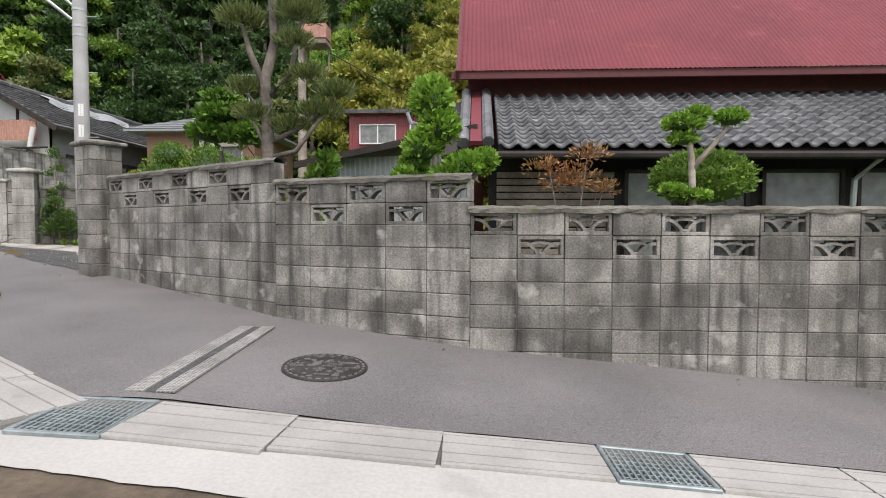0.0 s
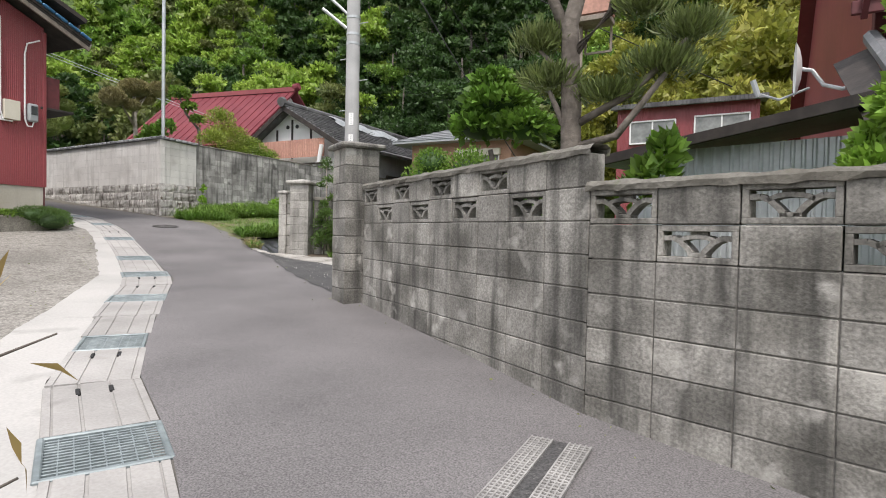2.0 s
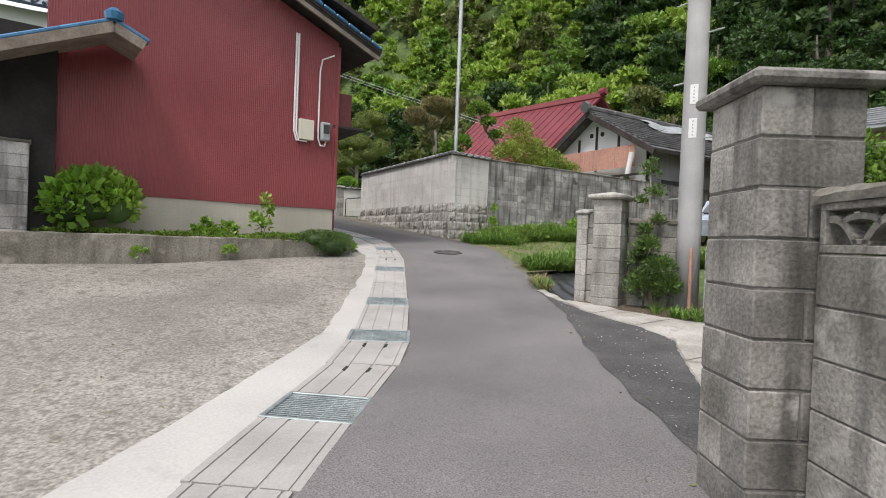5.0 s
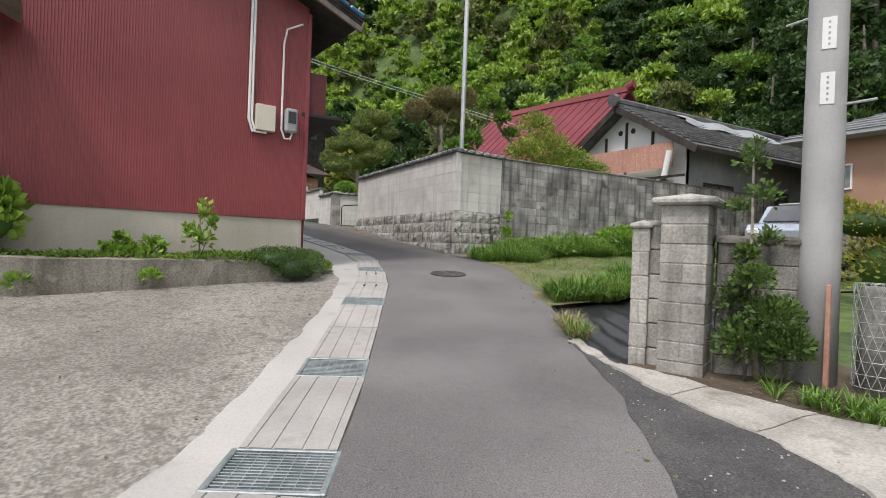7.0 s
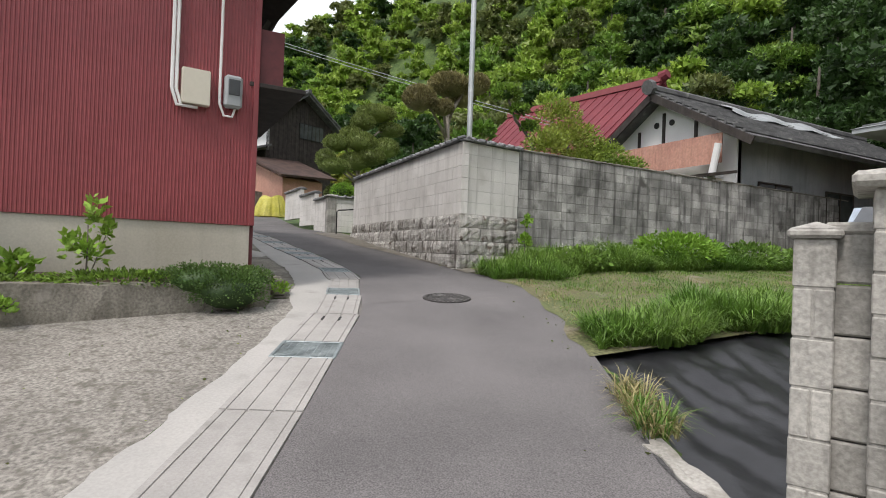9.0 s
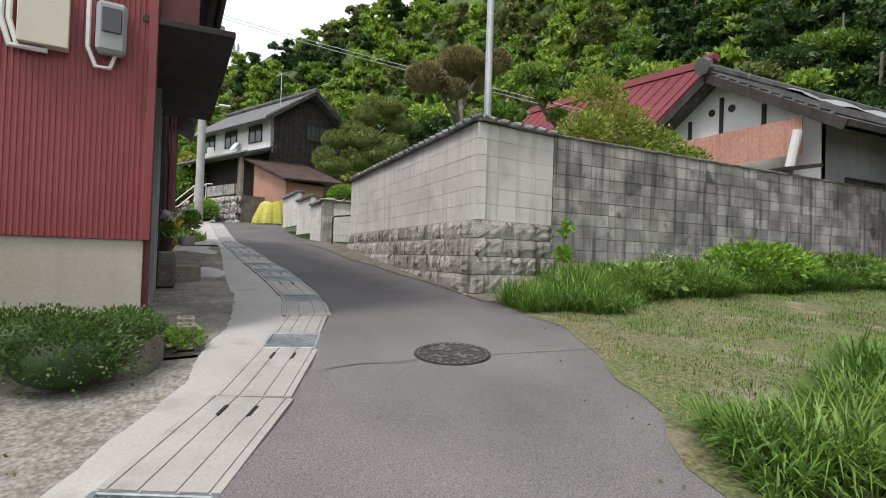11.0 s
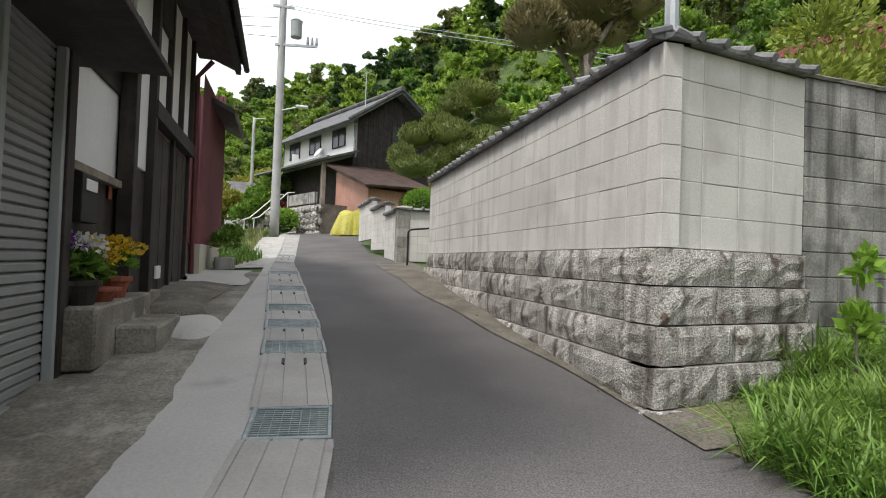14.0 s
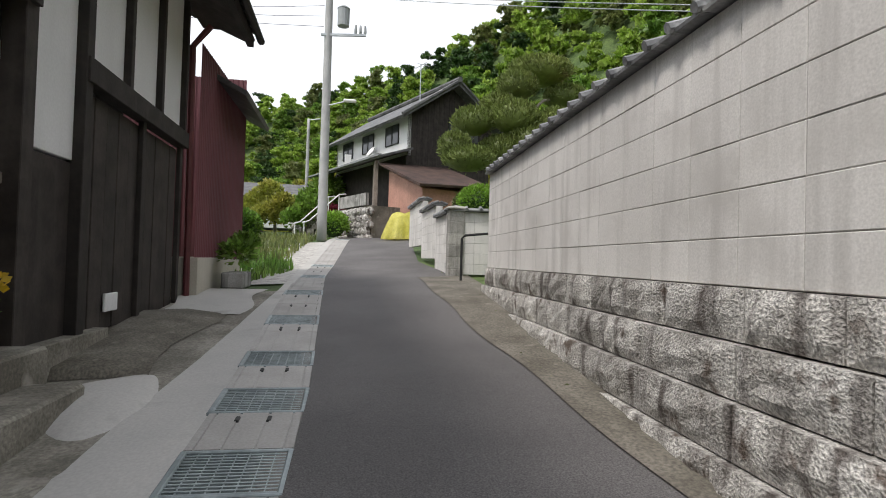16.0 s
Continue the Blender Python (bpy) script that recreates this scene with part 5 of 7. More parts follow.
    put("maroon_base", Geo().box(-27.05, 9.4, 2.6, 3.3, 0.5, 0.75), M_BASE, h)
    put("small_eave", slope_sheet((-28.95, 10.1, 5.7), (-26.3, 10.1, 5.7), (-26.3, 9.5, 6.0), (-28.95, 9.5, 6.0), 0.08), M_FARTILE, h)
    # main roof
    roof = put("roof", slope_sheet((-26.5, 10.15, 6.62), (-15.6, 10.15, 6.62), (-15.6, 5.0, 8.7), (-26.5, 5.0, 8.7), 0.1), M_DARKWOOD, h, "dark tiled roof with deep eave")
    tiled_slope("roof_tile", roof, (-26.55, 10.2, 6.62), (-16.6, 10.2, 6.62), (-26.55, 9.6, 6.86), (-16.6, 9.6, 6.86), M_KAWARA)
    put("eave_beam", Geo().beam((-26.4, 10.1, 6.5), (-16, 10.1, 6.5), 0.1, 0.08), M_DARKWOOD, h)
    put("gutter_pipe", Geo().tube([(-26.5, 10.25, 6.6), (-16.2, 10.25, 6.6)], 0.06), M_DARKWOOD, h)
    put("eave_soffit", Geo().box(-21.3, 9.75, 6.72, 10.2, 0.8, 0.05), M_DARKWOOD, h)
    # Added filler block behind the walls, near-black in place of indoor shade.
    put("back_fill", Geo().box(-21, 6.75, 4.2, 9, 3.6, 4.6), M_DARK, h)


old_house_side()


def planter_bed():
    """The raised bed along the maroon house."""
    p = thing("planter_bed", "raised bed with a mossy concrete kerb wall", "planter", kind="structure")
    g = Geo()
    rng = random.Random(4)
    us = lin(3.4, 9.5, 0.2)

    def kerb(y, k):
        x = -14.95 - 0.06 * (y - 5.3) + 0.0
        o = ((0.0, 0.0), (0.03, 0.98), (-0.04, 1.0), (-0.2, 1.0))[k]
        z0 = gz(x, y) - 0.1
        return (x + o[0] + rng.uniform(-0.012, 0.012), y, z0 + (1.73 - z0 + rng.uniform(-0.015, 0.015)) * o[1])
    g.grid(kerb, us, range(4))
    g.grid(lambda u, v: (-15.2 - 0.85 * u, 9.5 + 0.12 * math.sin(3 * u), 1.2 + 0.53 * v), [0, 0.3, 0.6, 0.85, 1], [0, 1])
    put("kerb_wall", g, M_STEP, p, "mossy stained concrete kerb")
    put("bed_soil", Geo().grid(lambda y, v: (-15.15 - 0.7 * v, y, 1.69 + 0.06 * math.sin(5 * y) * math.sin(7 * v) + 0.1 * v), us, [0, 0.25, 0.5, 0.75, 1]), M_SOIL, p)


planter_bed()


# houses behind
def gable_house():
    h = thing("old_farmhouse", "old farmhouse with white gable, dark tiled roof and tan metal skirting", "house")
    y0, y1 = 22.8, 35.0
    xl, xr, xm = -22.9, -18.3, -20.9
    za, zr, zl = 7.55, 5.95, 6.2
    put("gable_wall", Geo().prism([(xl, y0, 2.5), (xr, y0, 2.5), (xr, y0, zr), (xm, y0, za - 0.12), (xl, y0, zl - 0.1)], (0, 0.2, 0)), M_PLASTER, h, "white plaster gable")
    put("side_wall", Geo().box(xr - 0.1, (y0 + y1) / 2, 4.1, 0.2, y1 - y0 - 0.1, 3.3), M_SHADEWALL, h, "streaked plaster side wall, painted grey for its shade")
    put("right_slope", slope_sheet((xr + 0.85, y0 - 0.6, zr - 0.35), (xr + 0.85, y1, zr - 0.35), (xm, y1, za), (xm, y0 - 0.6, za), 0.14), M_FARTILE, h, "uneven dark tile slope")
    put("left_slope", slope_sheet((xl - 0.8, y0 - 0.6, zl - 0.5), (xm, y0 - 0.6, za), (xm, y1, za), (xl - 0.8, y1, zl - 0.5), 0.14), M_FARTILE, h)
    for i in range(12):
        x = xm + 0.28 * (i + 0.4)
        z = za - (za - zr + 0.35) * 0.28 * (i + 0.4) / (xr + 0.85 - xm)
        if x < xr + 0.85:
            put("roof_roll", Geo().tube([(x, y0 - 0.62, z + 0.03), (x, y1, z + 0.03)], 0.055, 6), M_FARTILE, h)
    put("ridge", Geo().tube([(xm, y0 - 0.7, za + 0.1), (xm, y1, za + 0.1)], 0.16, 8), M_FARTILE, h, "rounded ridge tiles")
    put("ridge_end", Geo().tube([(xm, y0 - 0.78, za + 0.12), (xm, y0 - 0.6, za + 0.16)], 0.24, 8), M_FARTILE, h)
    for x in (xm - 0.95, xm + 0.05, xm + 1.25):
        put("timber", Geo().box(x, y0 - 0.02, 6.0, 0.1, 0.06, 1.9 if abs(x - xm) < 0.5 else 1.0), M_DARKWOOD, h)
    for s in (-1, 1):
        put("gable_vent", Geo().tube([(xm + 0.05 + s * 0.3, y0 - 0.03, 6.6), (xm + 0.05 + s * 0.3, y0 + 0.1, 6.6)], 0.1, 10), M_BLACK, h)
    put("bargeboard", Geo().beam((xr + 0.85, y0 - 0.6, zr - 0.5), (xm, y0 - 0.6, za - 0.15), 0.06, 0.22), M_DARKWOOD, h)
    put("bargeboard", Geo().beam((xl - 0.8, y0 - 0.6, zl - 0.65), (xm, y0 - 0.6, za - 0.15), 0.06, 0.22), M_DARKWOOD, h)
    put("tan_skirting", corrugated((xl + 0.3, y0 - 0.5), (xr - 0.1, y0 - 0.5), 5.0, 5.85, 0.11, 0.02), M_TANMETAL, h, "tan corrugated metal skirting")
    put("porch_roof", slope_sheet((xl - 0.6, y0 - 1.6, 4.55), (xr + 0.3, y0 - 1.6, 4.55), (xr + 0.3, y0 - 0.4, 4.75), (xl - 0.6, y0 - 0.4, 4.75), 0.08), M_DARKWOOD, h)
    for x in (xl, xm, xr):
        put("porch_post", Geo().box(x, y0 - 1.5, 3.6, 0.1, 0.1, 1.9), M_WOOD, h)
    put("stove_pipe", Geo().tube([(xr - 0.45, y0 - 0.75, 3.6), (xr - 0.05, y0 - 0.75, 5.5)], 0.1, 10), M_WHITEP, h, "slanting white pipe")
    put("air_unit", Geo().box(xr - 0.75, y0 - 0.25, 4.3, 0.8, 0.32, 0.6), M_PLASTIC, h, "cream outdoor air unit")
    for y in (y0 + 1.0, y0 + 4.5):
        window(h, (xr, y), (xr, y + 1.6), 3.4, 4.6, 2, M_GLASS, M_DARKWOOD)
    put("roof_tarp", Geo().grid(lambda u, v: (xm + 0.15 + 1.0 * u, y0 + 2.5 + 6 * v + 0.3 * math.sin(6 * u), za + 0.16 - 0.62 * (0.15 + u) + 0.05 * math.sin(17 * v + 3 * u)), lin(0, 1, 0.15), lin(0, 1, 0.06)), M_GALV, h, "pale patched sheets on the roof")
    g = thing("red_farmhouse", "farmhouse with a broad dull red metal roof", "house")
    el, er, rr, rl = (-33.3, 21.5, 6.0), (-24.5, 22.9, 6.0), (-24.5, 26.9, 9.75), (-33.3, 25.3, 9.75)
    bl, br = (-33.3, 29.1, 6.0), (-24.5, 30.9, 6.0)
    put("roof_front", slope_sheet(el, er, rr, rl, 0.1), M_REDROOF, g, "dull red metal roof slope")
    put("roof_back", slope_sheet(bl, br, rr, rl, 0.1), M_REDROOF, g)
    put("ridge", Geo().beam(rl, rr, 0.45, 0.26), M_RED, g)
    put("ridge_end", Geo().tube([(-24.6, 26.88, 9.85), (-24.3, 26.93, 9.95)], [0.26, 0.2], 10), M_REDROOF, g)
    put("wall_shell", Geo().box(-29, 26.1, 4.2, 7.6, 5.6, 3.6, 10), M_PLASTER, g)
    put("gable", Geo().prism([(-25.0, 23.5, 6.2), (-25.0, 30.2, 6.2), (-25.0, 26.8, 9.5)], (-0.2, 0, 0)), M_PLASTER, g)
    for i in range(16):
        t = (i + 0.5) / 16
        a, b = Vector(el).lerp(Vector(er), t), Vector(rl).lerp(Vector(rr), t)
        put("roof_seam", Geo().beam(a + Vector((0, 0, 0.04)), b + Vector((0, 0, 0.02)), 0.03, 0.035), M_REDROOF, g)


gable_house()


def brown_house():
    h = thing("brown_house", "small tan rendered house with a grey hipped roof", "house")
    x0, x1, y0, y1 = -15.9, -10.6, 26.0, 31.5
    put("wall_shell", Geo().box((x0 + x1) / 2, (y0 + y1) / 2, 4.1, x1 - x0, y1 - y0, 3.8), M_BROWN, h, "tan rendered walls")
    e = 0.75
    ze, zr = 6.0, 7.3
    a, b, c, d = (x0 - e, y0 - e, ze), (x1 + e, y0 - e, ze), (x1 + e, y1 + e, ze), (x0 - e, y1 + e, ze)
    p, q = (x0 + 2.3, (y0 + y1) / 2, zr), (x1 - 2.3, (y0 + y1) / 2, zr)
    put("roof", Geo().add([a, b, c, d, p, q], [(0, 1, 5, 4), (1, 2, 5), (2, 3, 4, 5), (3, 0, 4), (3, 2, 1, 0)]), M_SLATE, h, "grey slate hipped roof")
    put("eave", Geo().box((x0 + x1) / 2, (y0 + y1) / 2, ze - 0.07, x1 - x0 + 2 * e - 0.06, y1 - y0 + 2 * e - 0.06, 0.12), M_GREYBOX, h)
    for i in range(7):
        t = (i + 0.5) / 7.5
        put("roof_course", Geo().beam((x0 - e + 3.05 * t, y0 - e + 3.5 * t, ze + 1.3 * t + 0.02), (x1 + e - 3.05 * t, y0 - e + 3.5 * t, ze + 1.3 * t + 0.02), 0.05, 0.03), M_SLATE, h)
    window(h, (x0 + 2.6, y0 - 0.01), (x0 + 4.7, y0 - 0.01), 4.1, 5.4, 2, M_CURTAIN, M_WHITEP)
    put("shutter_case", Geo().box(x0 + 3.65, y0 - 0.1, 5.35, 2.3, 0.2, 0.3), M_PLASTIC, h)
    window(h, (x0 + 0.4, y0 - 0.01), (x0 + 1.1, y0 - 0.01), 4.3, 5.1, 1, M_CURTAIN, M_WHITEP)
    put("aerial", Geo().tube([(-12.3, 29.5, 7.2), (-12.3, 29.5, 9.6)], 0.03, 6).tube([(-12.9, 29.5, 9.55), (-11.7, 29.5, 9.55)], 0.02, 6).tube([(-12.8, 29.2, 9.4), (-12.8, 29.8, 9.4)], 0.015, 6).tube([(-12.3, 29.1, 9.4), (-12.3, 29.9, 9.4)], 0.015, 6), M_GALV, h, "television aerial")


brown_house()


def upper_house():
    """The two-storey house at the top of the lane."""
    h = thing("two_storey_house", "two-storey house with dark boarded gable and white plaster front", "house")
    o = Vector((-46.2, 14.9, 5.6))
    X, Y = Vector((-0.919, -0.392, 0)), Vector((-0.392, 0.919, 0))
    P = lambda a, b, z: tuple(o + X * a + Y * b + Vector((0, 0, z)))
    ln, wd, ze, zr = 9.9, 5.4, 5.3, 7.2
    put("front_wall", Geo().prism([P(0, 0, 3.0), P(ln, 0, 3.0), P(ln, 0, ze), P(0, 0, ze)], -Y * -0.15), M_PLASTER, h, "white plaster upper storey")
    put("lower_front", Geo().prism([P(0, -0.1, 0), P(ln, -0.1, 0), P(ln, -0.1, 3.0), P(0, -0.1, 3.0)], Y * 0.15), M_DARKWOOD, h)
    put("gable_wall", Geo().prism([P(0, 0, 0), P(0, wd, 0), P(0, wd, ze), P(0, wd / 2, zr), P(0, 0, ze)], X * 0.15), M_DARKWOOD, h, "dark brown boarded gable")
    for i in range(16):
        b = wd * (i + 0.5) / 16
        zt = ze + (zr - ze) * (1 - abs(b / wd * 2 - 1))
        put("gable_batten", Geo().beam(P(-0.02, b, 2.6), P(-0.02, b, zt - 0.15), 0.05, 0.05), M_DARKWOOD, h)
    put("far_wall", Geo().prism([P(ln, 0, 0), P(ln, wd, 0), P(ln, wd, ze), P(ln, wd / 2, zr), P(ln, 0, ze)], X * -0.15), M_DARKWOOD, h)
    for s, nm in ((0, "front_slope"), (1, "back_slope")):
        b = -0.8 if s == 0 else wd + 0.8
        put(nm, slope_sheet(P(-0.7, b, ze - 0.4), P(ln + 0.7, b, ze - 0.4), P(ln + 0.7, wd / 2, zr + 0.1), P(-0.7, wd / 2, zr + 0.1), 0.16), M_FARTILE, h, "dark tiled roof slope")
    put("ridge", Geo().tube([P(-0.8, wd / 2, zr + 0.2), P(ln + 0.8, wd / 2, zr + 0.2)], 0.16), M_FARTILE, h)
    for s in (-1, 1):
        put("verge", Geo().tube([P(-0.7, wd / 2 + s * (wd / 2 + 0.8), ze - 0.35), P(-0.7, wd / 2, zr + 0.15)], 0.1, 6), M_FARTILE, h)
    put("pent_roof", slope_sheet(P(-0.5, -1.9, 2.7), P(ln, -1.9, 2.7), P(ln, 0, 3.35), P(-0.5, 0, 3.35), 0.12), M_FARTILE, h, "lower tiled pent roof")
    put("pent_edge", Geo().beam(P(-0.5, -1.9, 2.72), P(ln, -1.9, 2.72), 0.16, 0.1), M_SLATE, h)
    for a in (1.1, 4.2, 7.2):
        window(h, P(a + 1.5, -0.02, 0)[:2], P(a, -0.02, 0)[:2], o.z + 3.8, o.z + 4.9, 2, M_GLASS, M_BLACK)
    window(h, P(-0.02, 2.5, 0)[:2], P(-0.02, 4.6, 0)[:2], o.z + 4.2, o.z + 5.3, 2, M_GLASS, M_BLACK)
    put("dish", Geo().tube([P(3.9, -0.3, 3.7), P(3.9, -0.36, 3.74)], [0.32, 0.36], 14), M_WHITEP, h, "white satellite dish")
    put("air_unit", Geo().box(*P(6.6, -0.6, 3.5), 0.9, 0.4, 0.65, 0), M_WHITEP, h, "white air unit")
    put("aerial", Geo().tube([P(1.5, 1.5, 6.3), P(1.5, 1.5, 8.6)], 0.03, 6).tube([P(0.9, 1.5, 8.55), P(2.1, 1.5, 8.55)], 0.025, 6).tube([P(1.2, 1.1, 8.5), P(1.2, 1.9, 8.5)], 0.02, 6), M_GALV, h, "television aerial")
    put("porch_wall", Geo().box(*P(1.2, -1.3, 1.3), 1.6, 0.2, 2.6, 0), M_WOOD, h)
    put("annex_wall", Geo().prism([P(-3.6, -1.2, -1.5), P(-0.2, -1.2, -1.5), P(-0.2, -1.2, 2.0), P(-3.6, -1.2, 0.8)], Y * 3), M_TANMETAL, h, "rusty tan annex wall")
    put("annex_roof", slope_sheet(P(-4.2, -1.7, 0.9), P(0, -1.7, 2.4), P(0, 2.5, 2.6), P(-4.2, 2.5, 1.1), 0.12), M_RUSTROOF, h, "rusty brown lean-to roof")
    # terrace of rubble with steps
    t = thing("stone_terrace", "rubble stone terrace wall with a concrete balustrade", "terrace", kind="structure")
    rng = random.Random(8)
    stone = []
    for k in range(3):
        g = Geo().box(0, 0, 0, 0.5, 0.4, 0.36, c=0.1)
        stone.append(g.mesh("rubble_stone", M_GRANITE))
    for r in range(5):
        for i in range(24):
            e = P(-1.5 + 0.47 * i + 0.2 * (r % 2), -2.9 + rng.uniform(-0.05, 0.05), -1.6 + 0.33 * r)
            if not 2.4 < -1.5 + 0.47 * i < 4.2:
                piece("rubble_stone", stone[rng.randrange(3)], pose(*e, rng.uniform(-15, 15), rng.uniform(-20, 20), rng.uniform(-15, 15)), t)
    put("terrace_fill", Geo().prism([P(-1.5, -2.75, -1.9), P(10, -2.75, -1.9), P(10, -2.75, 0.0), P(-1.5, -2.75, 0.0)], Y * 2.8), M_STEP, t)
    put("balustrade", Geo().prism([P(-1.0, -2.85, 0.05), P(2.3, -2.85, 0.05), P(2.3, -2.85, 0.65), P(-1.0, -2.85, 0.65)], Y * 0.15), M_GRAYB, t, "grey concrete balustrade")
    for i in range(7):
        c = P(3.2, -4.6 + 0.28 * i, -1.7 + 0.24 * i)
        put("stone_step", Geo().box(*c, 1.5, 0.34, 0.24, 0), M_STEP, t)
    for a in (2.5, 4.0):
        put("handrail", Geo().tube([P(a, -4.8, -0.8), P(a, -4.4, -0.65), P(a, -2.8, 0.85), P(a, -2.4, 0.9)], 0.035, 6).tube([P(a, -4.7, -1.7), P(a, -4.7, -0.75)], 0.03, 6).tube([P(a, -2.8, -0.2), P(a, -2.8, 0.85)], 0.03, 6), M_WHITEP, t, "white tubular handrail")


upper_house()


# ---- poles and wires ----
def concrete_pole(name, x, y, z0, z1, r0, r1, label):
    p = thing(name, label, "utility pole", at=(x, y, z0))
    n = 10
    g = Geo().tube([(0, 0, (z1 - z0) * i / n) for i in range(n + 1)], [r0 + (r1 - r0) * i / n for i in range(n + 1)], 20)
    put("shaft", g, M_POLE, p, smooth=True)
    return p


def poles():
    x, y = -8.63, 11.72
    z0 = gz(x, y)
    p = concrete_pole("utility_pole", x, y, z0 - 0.1, z0 + 11.5, 0.158, 0.115, "round grey concrete utility pole beside the gate post")
    for i, h in enumerate((1.6, 2.4, 3.2, 3.8, 4.3, 5.0, 5.6)):
        s = 1 if i % 2 else -1
        put("step_bolt", Geo().tube([(s * 0.12, 0.02, h), (s * 0.36, 0.03, h)], 0.011, 6), M_GALV, p)
    for h, hh in ((2.52, 0.26), (2.97, 0.26)):
        c = Vector((0.5, -0.87, 0)).normalized() * 0.149
        put("number_plate", Geo().box(c.x, c.y, h, 0.1, 0.006, hh, 30, c=0.002), M_WHITEP, p, "narrow white number plate")
        g = Geo()
        for k in range(5):
            g.box(c.x * 1.03, c.y * 1.03, h - 0.09 + 0.045 * k, 0.016, 0.003, 0.02, 30, c=0.001)
        put("plate_marks", g, M_GREYBOX, p, kind="stuff")
    for h in (4.55, 4.75, 5.1):
        put("band", Geo().tube([(0, 0, h), (0, 0, h + 0.05)], 0.148, 16), M_GALV, p, "steel band")
    put("arm", Geo().tube([(-0.1, -0.1, 4.9), (-0.55, -0.35, 5.3)], 0.035).tube([(-0.1, -0.05, 5.2), (-0.6, -0.3, 5.7)], 0.03), M_GALV, p, "short steel brackets")
    for k, (tx, ty, tz) in enumerate(((-1.5, 16, 5.0), (-5.5, 14, 3.0), (-9.5, 27, 6.2))):
        a = Vector((0, 0, 7.5 + 0.4 * k))
        b = Vector((tx - x, ty - y, tz - z0))
        pts = [a.lerp(b, i / 10) + Vector((0, 0, -0.5 * (i / 10) * (1 - i / 10))) for i in range(11)]
        put("wire", Geo().tube(pts, 0.012, 5), M_BLACK, p, "thin black service wire")
    q = concrete_pole("utility_pole", -41.0, 10.75, 3.7, 15.2, 0.21, 0.15, "tall concrete utility pole with a transformer up the lane")
    put("transformer", Geo().tube([(0.1, 0.62, 9.25), (0.1, 0.62, 10.0)], [0.25, 0.26], 14), M_GREYBOX, q, "grey drum transformer")
    put("transformer_lid", Geo().tube([(0.1, 0.62, 10.0), (0.1, 0.62, 10.1)], [0.28, 0.16], 14), M_GREYBOX, q)
    put("crossarm", Geo().beam((0.1, -0.3, 8.8), (0.1, 1.6, 8.95), 0.1, 0.1), M_GALV, q)
    put("crossarm", Geo().beam((0.1, -0.45, 10.6), (0.1, 0.5, 10.6), 0.1, 0.1), M_GALV, q)
    for k, yy in enumerate((1.15, 1.35, 1.55)):
        put("insulator", Geo().tube([(0.1, yy, 8.9), (0.1, yy, 9.05), (0.1, yy, 9.35)], [0.03, 0.07, 0.04], 8), M_GREYBOX, q)
    put("lamp_arm", Geo().tube([(0.1, 0.1, 5.8), (0.3, 0.9, 6.0)], 0.03, 6), M_GALV, q)
    put("street_lamp", Geo().box(0.32, 1.0, 6.0, 0.2, 0.55, 0.12, c=0.04), M_WHITEP, q, "white lamp head")
    for k in range(4):
        z = 9.2 + 0.45 * k
        a = Vector((0, -0.2, z))
        b = Vector((3 - 2.0 * k, -22, z + 0.3))
        pts = [a.lerp(b, i / 10) + Vector((0, 0, -3.0 * (i / 10) * (1 - i / 10))) for i in range(11)]
        put("wire", Geo().tube(pts, 0.011, 5), M_BLACK, q)
    for k in range(2):
        a, b = Vector((0, 0.2, 10.6 + 0.16 * k)), Vector((18, 9.25, 2.85 + 0.12 * k))
        pts = [a.lerp(b, i / 12) + Vector((0, 0, -0.5 * (i / 12) * (1 - i / 12))) for i in range(13)]
        put("wire", Geo().tube(pts, 0.012, 5), M_GREYBOX, q)
    s = concrete_pole("street_pole", -62, 8.6, 5.0, 14.0, 0.15, 0.11, "slim concrete street pole far up the lane")
    put("lamp_arm", Geo().tube([(0, 0, 8.9), (0.2, 0.9, 9.0)], 0.05, 6), M_GALV, s)
    f = thing("flag_pole", "thin steel pole behind the garden wall", "pole", at=(-18.0, 13.87, 2.9))
    put("tube", Geo().tube([(0, 0, 0), (0, 0, 7.5)], 0.055, 10), M_GALV, f)
    put("tube", Geo().tube([(0.0, 0, 4.0), (0.0, 0, 9.5)], 0.03, 8), M_GALV, f)
    w = thing("wooden_pole", "old timber pole with a small roofed box on top", "pole", at=(-4.2, 13.2, 1.0))
    put("shaft", Geo().tube([(0, 0, 0), (0, 0, 4.7)], [0.12, 0.09], 10), M_PALEBARK, w)
    put("platform", Geo().box(0.3, 0, 4.75, 0.7, 0.5, 0.1), M_WOOD, w)
    put("box", Geo().box(0.35, 0, 5.0, 0.6, 0.45, 0.32), M_TANMETAL, w, "rusty tan box")
    put("frame", Geo().beam((0.1, 0.2, 4.2), (0.6, 0.2, 4.2), 0.04, 0.04).beam((0.1, 0.2, 4.2), (0.1, 0.2, 4.7), 0.04, 0.04).beam((0.6, 0.2, 4.2), (0.6, 0.2, 4.7), 0.04, 0.04), M_WOOD, w)


poles()


